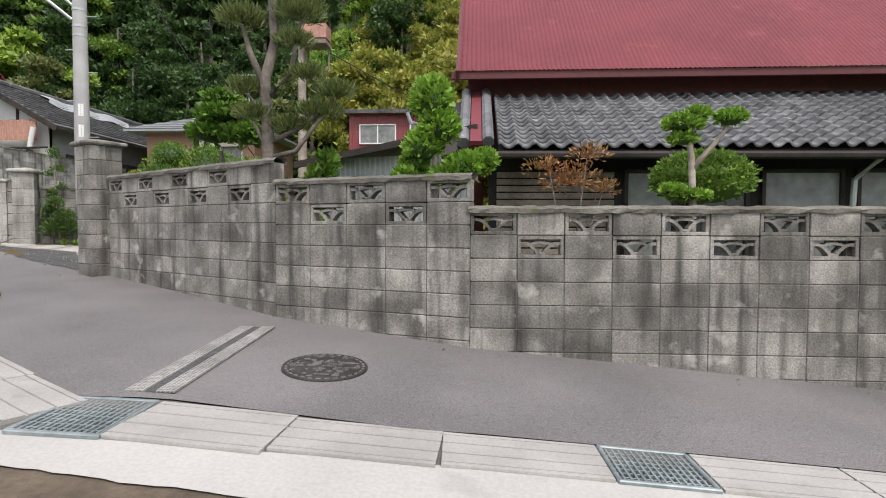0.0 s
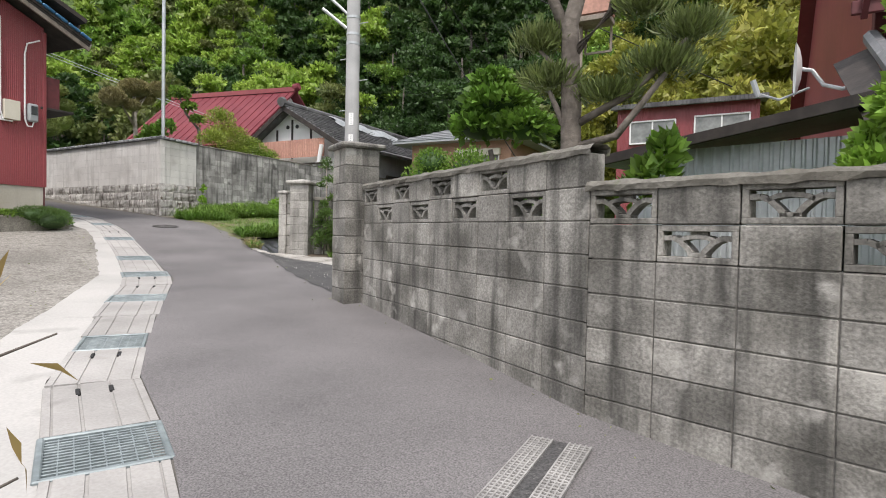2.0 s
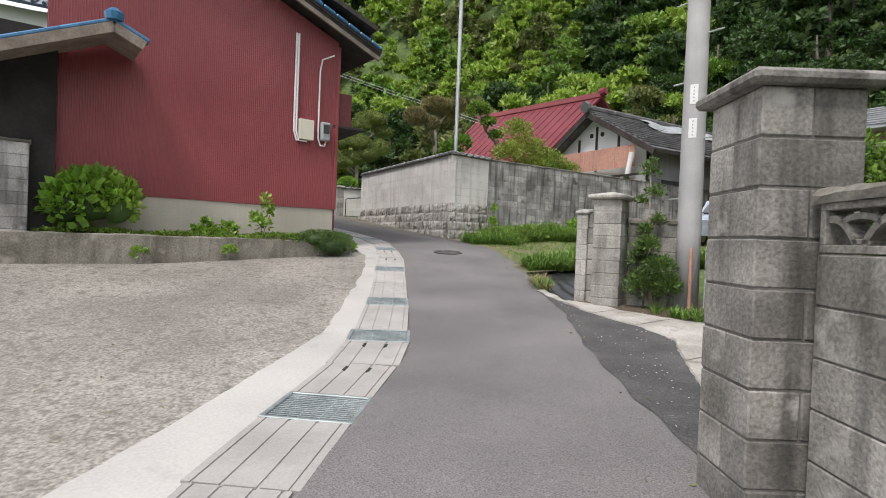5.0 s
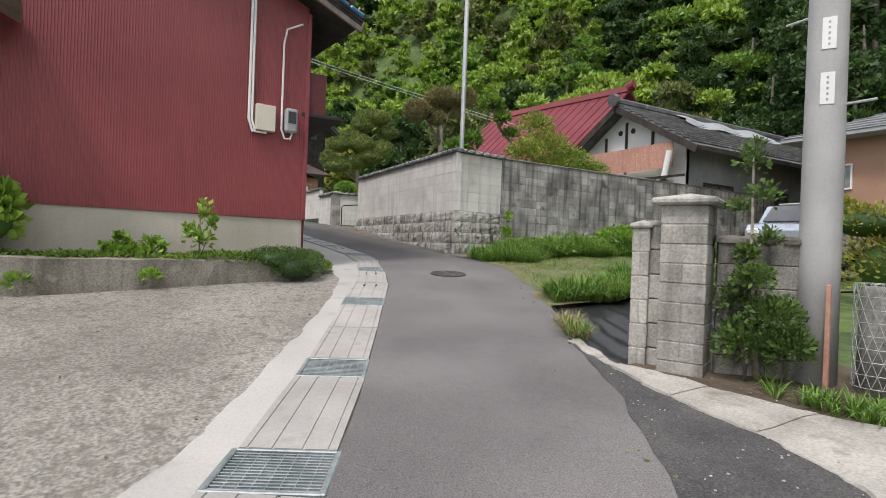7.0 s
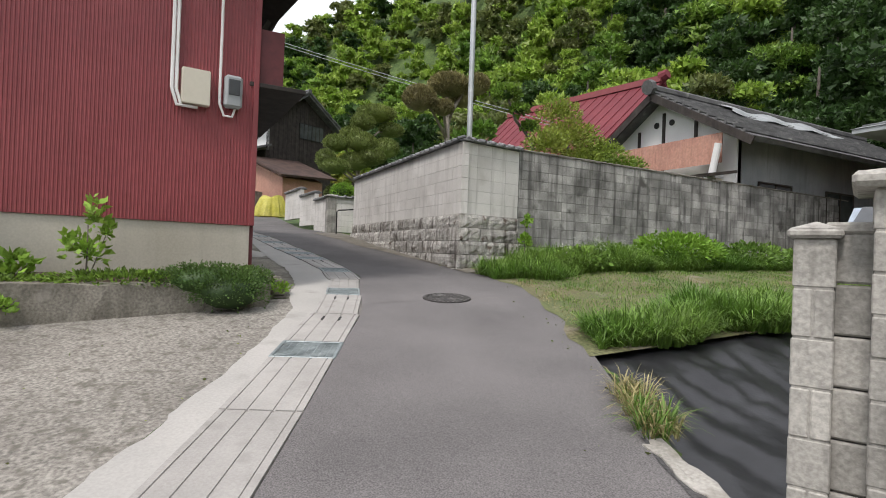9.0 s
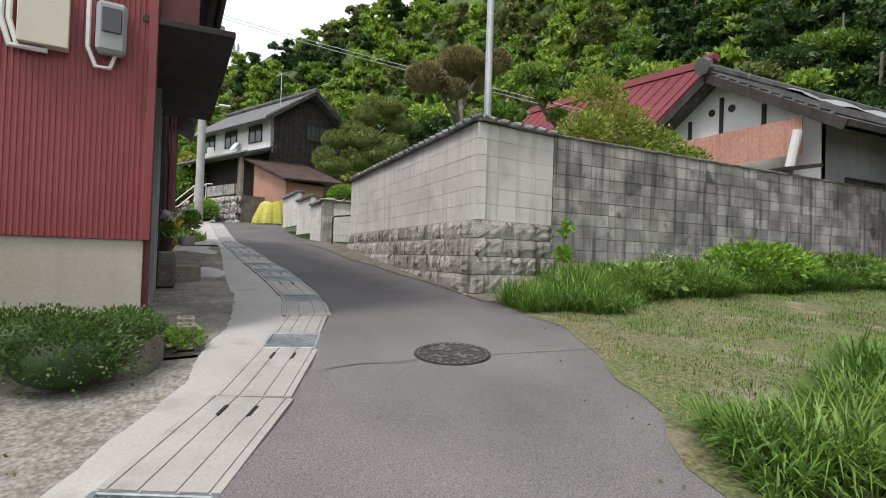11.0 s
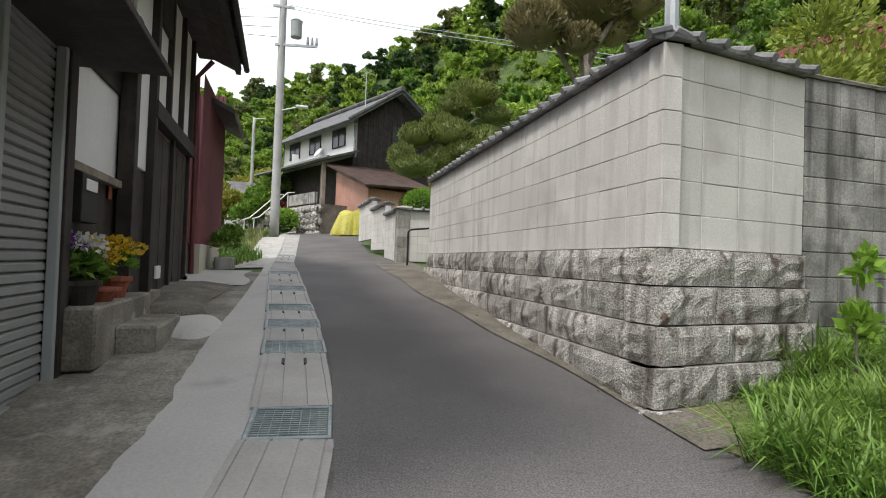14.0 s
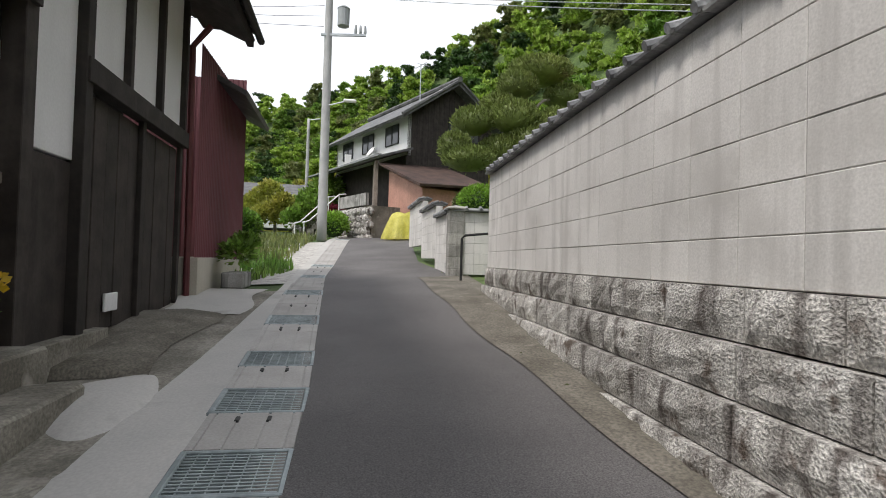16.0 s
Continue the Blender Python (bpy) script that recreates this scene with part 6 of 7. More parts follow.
# ---- woods ----
def woods():
    rng = np.random.default_rng(5)
    kinds = []
    for k in range(7):
        blobs = []
        for i in range(22 + 3 * (k % 3)):
            t = rng.uniform(0, 6.28)
            q = rng.uniform(0, 1) ** 0.6
            z = rng.uniform(1.2, 7.6)
            wide = 2.5 * math.sin(min(1, (8.8 - z) / 4.5) * 1.5)
            s = rng.uniform(0.45, 1.05)
            blobs.append((wide * q * math.cos(t), wide * q * math.sin(t), z, s * 1.1, s * 1.1, s * 0.62))
        p, d = blob_leaves(blobs, 5200, rng, 0.5, 0.25)
        kinds.append((p, d))
    pts = []
    for tries in range(34000):
        h = rng.uniform(-62, 128)
        foot = np.interp(h, [k[0] for k in HILL], [k[1] for k in HILL])
        r = foot * (0.98 + 1.15 * rng.random() ** 1.3)
        x, y = -12 - r * math.sin(radians(h)), 10 + r * math.cos(radians(h))
        gap = 2.5 + 0.015 * r if r < 62 else 3.1
        if y < 22 + (4 if -36 < x < -24 else 0) and x > -55:
            continue
        if -36 < x < -24 and 20 < y < 32.5:
            continue
        if -24 < x < -17 and y < 37:
            continue
        if -17.5 < x < -5 and y < 35.5:
            continue
        if all((x - a) ** 2 + (y - b) ** 2 > gap * gap for a, b, _ in pts[-400:]):
            pts.append((x, y, h))
        if len(pts) >= 950:
            break
    sets = {}
    trunks = Geo()
    for x, y, h in pts:
        r = math.hypot(x + 12, y - 10)
        z = gz(x, y) + float(hill_at(x, y))
        t = noise.noise(Vector((x * 0.05, y * 0.05, 0))) + 0.25 * rng.normal()
        key = "mid" if t > -0.3 else "dark"
        if (-9 < x < 4 and 26 < y < 48 and t > -0.35) or (x < -58 and -14 < y < 26 and r < 112 and t > -0.45):
            key = "gold"
        elif 0.02 < t < 0.16:
            key = "olive"
        if 0 < h < 34 and r < 60 and rng.random() < 0.9:
            key = "dark"
        elif key == "mid" and rng.random() < (0.48 if r < 50 else 0.75):
            key = "fresh"
        p, d = kinds[rng.integers(7)]
        s = rng.uniform(0.75, 1.35) * (0.92 if r > 62 else 1.0)
        a = rng.uniform(0, 6.28)
        ca, sa = math.cos(a), math.sin(a)
        rot = np.array([[ca, -sa, 0], [sa, ca, 0], [0, 0, 1]])
        keep = rng.random(len(p)) < (1.0 if r < 40 else 0.55 if r < 62 else 0.3)
        sets.setdefault(key, []).append(((p[keep] @ rot.T) * s + (x, y, z - 0.6), d[keep] @ rot.T, np.full(keep.sum(), (0.24 if r < 40 else 0.36 if r < 62 else 0.66) * s)))
        if r < 62:
            trunks.tube([(x, y, z - 0.5), (x + 0.2 * ca, y + 0.2 * sa, z + 3), (x + 0.3 * ca, y + 0.3 * sa, z + 6 * s)], [0.2, 0.15, 0.06], 6)
    names = {"mid": ("broadleaf_woods", L_MID, "fresh green broadleaf trees covering the hillside"), "fresh": ("young_woods", L_FRESH, "bright young broadleaf trees on the hillside"), "dark": ("dark_woods", L_DARK, "dark green trees on the hillside"),
             "gold": ("bamboo_grove", L_GOLD, "yellow-green bamboo grove at the hill's foot"), "olive": ("olive_woods", L_OLIVE, "dull olive trees among the woods")}
    for key, parts in sets.items():
        c = np.concatenate([q[0] for q in parts])
        d = np.concatenate([q[1] for q in parts])
        s = np.concatenate([q[2] for q in parts])
        nm, m, lab = names[key]
        tagged(new(nm, leaflet_mesh(nm, c, d, s, m, rng)), lab, "woods", kind="stuff")
    put("woodland_trunks", trunks, M_BARK, None, "bare grey-brown trunks among the woods", "tree trunks", kind="stuff")


woods()


# ---- plants ----
def ellipsoid(g, x, y, z, rx, ry, rz, n=10, m=7):
    vs = [(x + rx * math.cos(6.2832 * i / n) * math.sin(math.pi * j / m), y + ry * math.sin(6.2832 * i / n) * math.sin(math.pi * j / m), z + rz * math.cos(math.pi * j / m)) for j in range(m + 1) for i in range(n)]
    return g.add(vs, [(j * n + i, j * n + (i + 1) % n, (j + 1) * n + (i + 1) % n, (j + 1) * n + i) for j in range(m) for i in range(n)])


def plant(name, label, category, x, y, z, blobs, n, size, material, stems=(), bark=None, core=0.0, aspect=0.55, shell=0.4, flat=0.2, seed=1, group=""):
    """A plant whose crown is many leaves over clumps, on tapered limbs."""
    rng = np.random.default_rng(seed)
    ob = thing(name, label, category, group, at=(x, y, z))
    p, d = blob_leaves(blobs, n, rng, shell, flat)
    cr = new("crown", cloud_mesh("crown", p, d, np.full(n, size), material, aspect, 0.45, rng))
    cr.parent = ob
    # Added solid cores stop see-through; the small ones paint the crown's inner shade dark.
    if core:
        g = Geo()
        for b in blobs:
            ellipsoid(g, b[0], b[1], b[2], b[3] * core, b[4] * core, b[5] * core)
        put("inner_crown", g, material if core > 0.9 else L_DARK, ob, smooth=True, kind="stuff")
    if stems:
        g = Geo()
        for pts, r0, r1 in stems:
            k = len(pts)
            g.tube(pts, [r0 + (r1 - r0) * i / (k - 1) for i in range(k)], 8)
        put("trunk", g, bark or M_BARK, ob, smooth=True)
    return ob


def blades(name, label, xy, height, width, material, seed=1, kind="stuff", lean=0.5, category="grass", zfn=None):
    """Bent grass blades rooted at the points xy."""
    rng = np.random.default_rng(seed)
    n = len(xy)
    z = ground_at(xy[:, 0], xy[:, 1]) if zfn is None else zfn(xy[:, 0], xy[:, 1])
    a = rng.uniform(0, 6.283, n)
    tuft = np.array([noise.noise(Vector((q[0] * 1.7, q[1] * 1.7, 7.0))) for q in xy])
    h = height * (0.35 + 0.85 * rng.random(n)) * np.clip(1 + 1.1 * tuft, 0.35, 1.8)
    ln = lean * h * rng.random(n)
    d = np.stack([np.cos(a), np.sin(a)], 1)
    s = np.stack([-np.sin(a), np.cos(a)], 1) * (width * (0.6 + 0.8 * rng.random(n)))[:, None] / 2
    root = np.column_stack([xy, z - 0.02])
    mid = np.column_stack([xy + d * (ln * 0.3)[:, None], z + h * 0.62 * (1 - 0.2 * ln / h)])
    tip = np.column_stack([xy + d * ln[:, None] * 1.1, z + h * (1 - 0.5 * ln / h)])
    s3 = np.column_stack([s, np.zeros(n)])
    v = np.stack([root - s3, root + s3, mid + s3 * 0.8, mid - s3 * 0.8, tip], 1).reshape(-1, 3)
    me = bpy.data.meshes.new(name)
    me.vertices.add(5 * n)
    me.vertices.foreach_set("co", v.ravel())
    base = np.arange(n)[:, None] * 5
    idx = np.concatenate([base + np.array([0, 1, 2, 3]), base + np.array([3, 2, 4])], 1).ravel()
    me.loops.add(7 * n)
    me.loops.foreach_set("vertex_index", idx.astype(np.int32))
    me.polygons.add(2 * n)
    starts = np.stack([np.arange(n) * 7, np.arange(n) * 7 + 4], 1).ravel()
    me.polygons.foreach_set("loop_start", starts.astype(np.int32))
    me.update(calc_edges=True)
    me.materials.append(material)
    return tagged(new(name, me), label, category, kind=kind)


def lush(name, label, xy, length, width, material, seed=1, category="grass", zfn=None):
    """Long arching blades in tufts round the points xy."""
    rng = np.random.default_rng(seed)
    per = 11
    xy = np.repeat(xy, per, 0)
    n = len(xy)
    a = rng.uniform(0, 6.283, n)
    d = np.stack([np.cos(a), np.sin(a)], 1)
    xy = xy + d * (0.035 * rng.random(n))[:, None]
    z = (ground_at(xy[:, 0], xy[:, 1]) if zfn is None else zfn(xy[:, 0], xy[:, 1])) - 0.02
    mound = np.array([noise.noise(Vector((q[0] * 1.3, q[1] * 1.3, 7.0 + seed))) for q in xy])
    ln = length * (0.45 + 0.75 * rng.random(n)) * np.clip(1 + 0.9 * mound, 0.45, 1.7)
    bend = rng.uniform(0.45, 1.35, n)
    side = np.stack([-d[:, 1], d[:, 0]], 1) * (width * rng.uniform(0.6, 1.4, n))[:, None] / 2
    rows = []
    for u, w in ((0, 1), (0.35, 1), (0.7, 0.75), (1, 0)):
        out = ln * bend * 0.6 * u ** 1.35
        up = ln * (0.92 * u - 0.55 * bend * u ** 2.2)
        mid = np.column_stack([xy + d * out[:, None], z + up])
        off = np.column_stack([side * w, np.zeros(n)])
        rows += [mid - off, mid + off] if w else [mid]
    v = np.stack(rows, 1).reshape(-1, 3)
    base = np.arange(n)[:, None] * 7
    idx = np.concatenate([base + np.array([0, 1, 3, 2]), base + np.array([2, 3, 5, 4]), base + np.array([4, 5, 6])], 1).ravel()
    me = bpy.data.meshes.new(name)
    me.vertices.add(7 * n)
    me.vertices.foreach_set("co", v.ravel())
    me.loops.add(11 * n)
    me.loops.foreach_set("vertex_index", idx.astype(np.int32))
    me.polygons.add(3 * n)
    me.polygons.foreach_set("loop_start", (np.arange(n)[:, None] * 11 + np.array([0, 4, 8])).ravel().astype(np.int32))
    me.update(calc_edges=True)
    me.materials.append(material)
    return tagged(new(name, me), label, category, kind="stuff")


def scatter(n, x0, x1, y0, y1, test, seed):
    rng = np.random.default_rng(seed)
    p = np.column_stack([rng.uniform(x0, x1, n), rng.uniform(y0, y1, n)])
    return p[np.array([test(a, b) for a, b in p])]


edge = lambda x: along(RIGHT, x)
bank = scatter(15000, -17.8, -14.9, 13.38, 27, lambda x, y: x < -16.0 + 0.12 * math.sin(y * 3.1) - 0.13 * max(0, y - 14.5) + 0.5 * max(0, 0.5 - abs(y - 14.3)) and y > along(RIGHT, x) - 0.12 + 0.06 * math.sin(9 * x) + (0.65 if x < -16.75 else 0) and x > -17.74 - 0.03 * (y - 15), 11)
lush("bank_grass", "lush tall grass below the grey block wall", bank, 0.56, 0.0115, L_GRASS, 2)
sheet_weeds = scatter(7500, -13.7, -11.6, 11.9, 19, lambda x, y: (x < -12.15 + 0.1 * math.sin(4 * y) and x > -12.95 - 0.08 * (y - 12.5) + 0.2 * math.sin(2 * y) and y > edge(x) + 0.12), 12)
lush("plot_weeds", "long weeds round the sheeted plot", sheet_weeds, 0.5, 0.0125, L_GRASS, 3)
dry = scatter(150, -11.35, -10.6, 10.9, 11.8, lambda x, y: abs(y - edge(x) - 0.06) < 0.13, 13)
lush("dry_grass", "dry pale grass tuft at the lane's edge", dry, 0.26, 0.008, L_STRAW, 4)
lush("edge_grass", "green grass tuft among dry stalks at the lane's edge", dry[::2], 0.3, 0.009, L_GRASS, 24)
turf = scatter(52000, -17.5, -12.2, 12.5, 24, lambda x, y: y > edge(x) + 0.06 + 0.15 * math.sin(5 * x) ** 2 and noise.noise(Vector((x * 0.7, y * 0.7, 3))) > -0.25, 14)
blades("turf_blades", "short sparse turf blades", turf, 0.055, 0.008, L_GRASS, 5, lean=1.5)
straw = scatter(30000, -17.0, -12.2, 12.5, 22, lambda x, y: y > edge(x) - 0.05 and noise.noise(Vector((x * 0.9, y * 0.9, 8))) > -0.1, 18)
blades("turf_straw", "dry straw among the turf", straw, 0.035, 0.007, L_STRAW, 19, lean=2.0)
kerbweed = scatter(330, -8.7, -6.6, 10.7, 12.0, lambda x, y: 0.04 < y - along(PAD_HI, x) < 0.5, 15)
lush("kerb_grass", "drooping grass along the sill", kerbweed, 0.3, 0.012, L_GRASS, 6)
verge = scatter(5200, -34, -27, 7.5, 10.6, lambda x, y: y < 10.3 + 0.3 * math.sin(x), 16)
blades("verge_grass", "grass beside the gravel forecourt", verge, 0.2, 0.03, L_GRASS, 7)
upper = scatter(9000, -46, -31, 2, 12.2, lambda x, y: y < along(C_EDGE, x) - 0.6, 17)
blades("upper_grass", "rough grass bank beside the upper lane", upper, 0.3, 0.05, L_OLIVE, 8)
rngp = np.random.default_rng(9)
for k, (x, y) in enumerate(((-16.2, 15.1), (-16.35, 15.7), (-16.5, 16.3), (-16.45, 17.2), (-16.8, 18.6))):
    c = np.concatenate([rngp.normal((x + dx, y + dy, 0), (0.05, 0.05, 0.03), (9, 3)) for dx, dy in rngp.normal(0, 0.26, (9, 2))])
    c[:, 2] += ground_at(c[:, 0], c[:, 1]) + np.repeat(rngp.uniform(0.42, 0.66, 9), 9)
    me = cloud_mesh("wild_flowers", c, rngp.normal(0, 1, (81, 3)), np.full(81, 0.019), L_WHITE, 0.9, 0.3, rngp)
    tagged(new("wild_flowers", me), "small white wild flowers in the grass", "flowers", kind="stuff")
plant("bank_shrub", "leafy weed shrub in the tall grass", "weed", -17.1, 19.0, gz(-17.1, 19.0), [(0, 0, 0.35, 0.8, 1.3, 0.45)], 2600, 0.1, L_BRIGHT, seed=2)
plant("bank_shrub", "leafy weed clump in the tall grass", "weed", -16.5, 15.6, gz(-16.5, 15.6), [(0, 0, 0.2, 0.5, 0.6, 0.3), (-0.4, 1.2, 0.25, 0.5, 0.6, 0.35)], 1500, 0.08, L_GRASS, seed=61)
plant("bank_shrub", "leafy weed clump below the grey wall", "weed", -17.2, 22.0, gz(-17.2, 22), [(0, 0, 0.3, 0.6, 1.2, 0.4), (0, 2.2, 0.3, 0.5, 0.9, 0.35)], 1800, 0.1, L_GRASS, seed=62)
plant("wall_weed", "upright leafy weed against the dressed wall", "weed", -17.2, 14.75, gz(-17.2, 14.7), [(0, 0, 0.5, 0.12, 0.12, 0.2), (0.05, 0, 0.9, 0.1, 0.1, 0.15)], 160, 0.1, L_BRIGHT, [([(0, 0, 0), (0, 0, 1.0)], 0.012, 0.006)], seed=3)

# behind the low wall
Y0 = 0.35
plant("clipped_shrub", "tall bright green shrub clipped into tiers behind the wall", "shrub", -0.42, 5.35, Y0,
      [(-0.02, 0, 2.25, 0.21, 0.2, 0.24), (0.05, 0, 2.0, 0.2, 0.2, 0.2), (-0.1, 0, 1.82, 0.2, 0.2, 0.17), (-0.27, 0.0, 1.53, 0.13, 0.15, 0.12), (-0.2, 0.1, 1.65, 0.16, 0.15, 0.13), (0.32, 0, 1.62, 0.24, 0.2, 0.14), (0.15, 0, 1.52, 0.22, 0.2, 0.12), (0.48, 0, 1.68, 0.13, 0.14, 0.12)],
      5200, 0.075, L_BRIGHT, [([(0, 0, 0), (0.02, 0, 1.4), (0, 0, 2.1)], 0.045, 0.02), ([(0, 0, 1.2), (0.3, 0, 1.55)], 0.025, 0.012)], M_PALEBARK, 0.75, seed=4)
plant("topiary_tree", "small pine-like tree trained to one side with bright pads", "tree", 1.98, 5.25, Y0,
      [(-0.1, 0, 2.0, 0.19, 0.15, 0.1), (0.02, 0, 2.08, 0.13, 0.12, 0.08), (0.32, 0, 2.05, 0.15, 0.13, 0.09), (-0.1, 0, 1.86, 0.14, 0.12, 0.07), (-0.03, 0, 1.35, 0.2, 0.15, 0.06), (-0.18, 0, 1.4, 0.12, 0.12, 0.06)],
      3600, 0.05, L_BRIGHT, [([(0.0, 0, 0), (0.0, 0, 1.3), (-0.02, 0, 1.7), (-0.06, 0, 1.95)], 0.04, 0.025), ([(-0.01, 0, 1.6), (0.15, 0, 1.78), (0.3, 0, 1.98)], 0.03, 0.018)], M_PALEBARK, 0.7, seed=5)
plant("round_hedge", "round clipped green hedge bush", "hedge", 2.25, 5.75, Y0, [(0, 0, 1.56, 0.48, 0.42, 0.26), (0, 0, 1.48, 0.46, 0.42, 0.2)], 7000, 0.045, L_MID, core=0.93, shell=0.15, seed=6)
plant("nandina", "bronze red nandina bush behind the wall", "shrub", 0.86, 5.2, Y0, [(0, 0, 1.45, 0.32, 0.25, 0.2), (-0.25, 0, 1.6, 0.22, 0.2, 0.12), (0.15, 0, 1.7, 0.2, 0.2, 0.14), (0.3, 0, 1.4, 0.15, 0.2, 0.12)], 900, 0.05, L_RED,
      [([(0, 0, 0.5), (-0.2, 0, 1.6)], 0.01, 0.005), ([(0, 0, 0.5), (0.15, 0, 1.75)], 0.01, 0.005), ([(0, 0, 0.5), (0.3, 0, 1.4)], 0.01, 0.005)], aspect=0.35, shell=0.9, seed=7)
plant("garden_pine", "tall old pine with sparse needle pads", "pine tree", -2.27, 5.95, 0.5,
      [(-0.24, 0, 2.4, 0.22, 0.2, 0.12), (-0.14, -0.05, 2.12, 0.24, 0.2, 0.1), (0.57, 0, 2.15, 0.26, 0.22, 0.12), (0.74, 0, 2.35, 0.22, 0.2, 0.12), (0.25, 0, 2.0, 0.24, 0.2, 0.1), (-0.28, 0, 3.15, 0.28, 0.25, 0.14), (0.3, 0, 2.9, 0.22, 0.2, 0.12), (0.36, 0, 3.2, 0.3, 0.25, 0.16), (0.05, 0, 3.6, 0.4, 0.3, 0.2), (0.45, 0, 2.55, 0.2, 0.2, 0.1)],
      12000, 0.1, L_PINE, [([(0, 0, 0), (0.01, 0, 1.2), (-0.01, 0, 2.0), (-0.03, 0, 2.5), (0.08, 0, 2.9), (0.05, 0, 3.5)], 0.085, 0.045), ([(0, 0, 1.65), (0.3, 0, 1.72), (0.6, 0, 2.1)], 0.035, 0.018), ([(0, 0, 1.7), (-0.15, -0.05, 2.05)], 0.03, 0.015), ([(-0.03, 0, 2.4), (-0.2, 0, 2.8), (-0.28, 0, 3.1)], 0.045, 0.02), ([(0, 0, 2.3), (0.25, 0, 2.55), (0.36, 0, 3.1)], 0.04, 0.02), ([(0, 0, 1.8), (0.4, 0, 2.0), (0.72, 0, 2.3)], 0.03, 0.015), ([(0, 0, 2.1), (-0.24, 0, 2.35)], 0.025, 0.012)],
      M_BARK, aspect=0.12, shell=0.9, flat=1.0, seed=8)
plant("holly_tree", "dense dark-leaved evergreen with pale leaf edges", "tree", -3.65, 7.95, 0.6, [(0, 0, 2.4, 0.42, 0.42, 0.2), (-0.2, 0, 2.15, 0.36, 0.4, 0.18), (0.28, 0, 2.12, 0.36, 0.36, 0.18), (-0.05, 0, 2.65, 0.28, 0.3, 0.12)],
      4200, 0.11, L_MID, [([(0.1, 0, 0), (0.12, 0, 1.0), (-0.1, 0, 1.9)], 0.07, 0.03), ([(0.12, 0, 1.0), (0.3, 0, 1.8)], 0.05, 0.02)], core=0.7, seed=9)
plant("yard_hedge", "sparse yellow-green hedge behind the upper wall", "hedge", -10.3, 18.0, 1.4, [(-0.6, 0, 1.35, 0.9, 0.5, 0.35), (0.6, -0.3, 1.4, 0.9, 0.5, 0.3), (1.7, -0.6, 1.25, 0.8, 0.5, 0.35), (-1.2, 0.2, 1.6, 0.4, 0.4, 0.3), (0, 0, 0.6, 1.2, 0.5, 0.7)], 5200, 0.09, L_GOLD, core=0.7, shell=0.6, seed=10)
plant("yard_shrub", "broad-leaved green shrub behind the wall", "shrub", -1.75, 6.2, 0.5, [(0, 0, 1.45, 0.16, 0.16, 0.16), (0.07, 0, 1.62, 0.14, 0.14, 0.14), (-0.12, 0.05, 1.35, 0.16, 0.16, 0.14)], 320, 0.12, L_MID, seed=11)

# beside the gate posts
plant("post_shrub", "loose small-leaved shrub between gate post and pole", "shrub", -8.92, 11.2, gz(-8.92, 11.15), [(0, 0, 0.3, 0.26, 0.26, 0.26), (0.22, 0.05, 0.55, 0.22, 0.22, 0.2), (-0.15, 0.1, 0.65, 0.18, 0.2, 0.2), (0.08, -0.05, 0.85, 0.18, 0.18, 0.16), (0.3, 0.1, 0.3, 0.2, 0.2, 0.22), (-0.05, 0.05, 1.05, 0.1, 0.1, 0.12)], 4600, 0.045, L_SHRUB,
      [([(0, 0, 0), (0.05, 0, 0.5), (0.06, 0, 1.0)], 0.016, 0.006), ([(0, 0, 0.1), (0.2, 0.05, 0.6)], 0.012, 0.005), ([(0, 0, 0.1), (-0.15, 0.1, 0.7)], 0.012, 0.005)], shell=0.75, seed=12)
plant("sapling", "thin sapling with sparse leaves", "tree", -9.0, 11.35, gz(-9, 11.3), [(0, 0, 1.85, 0.16, 0.16, 0.22), (0.1, 0, 1.55, 0.16, 0.16, 0.14), (-0.12, 0, 1.45, 0.13, 0.13, 0.12), (0.15, 0, 1.2, 0.12, 0.12, 0.1), (-0.15, 0, 1.1, 0.13, 0.12, 0.1)], 620, 0.055, L_SHRUB, [([(0.1, 0, 0), (0.02, 0, 0.8), (0, 0, 1.9)], 0.025, 0.008)], M_PALEBARK, shell=0.9, seed=13)
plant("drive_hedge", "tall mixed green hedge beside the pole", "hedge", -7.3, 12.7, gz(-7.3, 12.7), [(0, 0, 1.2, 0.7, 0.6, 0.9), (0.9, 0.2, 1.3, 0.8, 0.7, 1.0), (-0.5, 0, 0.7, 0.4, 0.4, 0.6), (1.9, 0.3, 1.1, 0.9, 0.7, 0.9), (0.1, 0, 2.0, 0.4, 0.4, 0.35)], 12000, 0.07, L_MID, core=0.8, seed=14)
plant("drive_weeds", "low leafy weeds by the sill", "weed", -7.2, 11.45, gz(-7.2, 11.4), [(0, 0, 0.1, 0.6, 0.3, 0.2), (0.7, 0.1, 0.12, 0.5, 0.3, 0.25)], 900, 0.1, L_BRIGHT, seed=15)
g = Geo()
for k in range(9):
    z = 0.06 + 0.1 * k
    g.tube([(0.16 * math.cos(6.283 * i / 14), 0.16 * math.sin(6.283 * i / 14), z) for i in range(15)], 0.0025, 4)
for i in range(14):
    for s in (-1, 1):
        g.tube([(0.16 * math.cos(6.283 * (i + s * j * 0.5) / 14), 0.16 * math.sin(6.283 * (i + s * j * 0.5) / 14), 0.06 + 0.1 * j) for j in range(9)], 0.0025, 4)
cage = thing("wire_guard", "cylinder of galvanised wire netting beside the pole", "wire netting", at=(-8.22, 11.78, gz(-8.22, 11.78)))
put("netting", g, M_GALV, cage)
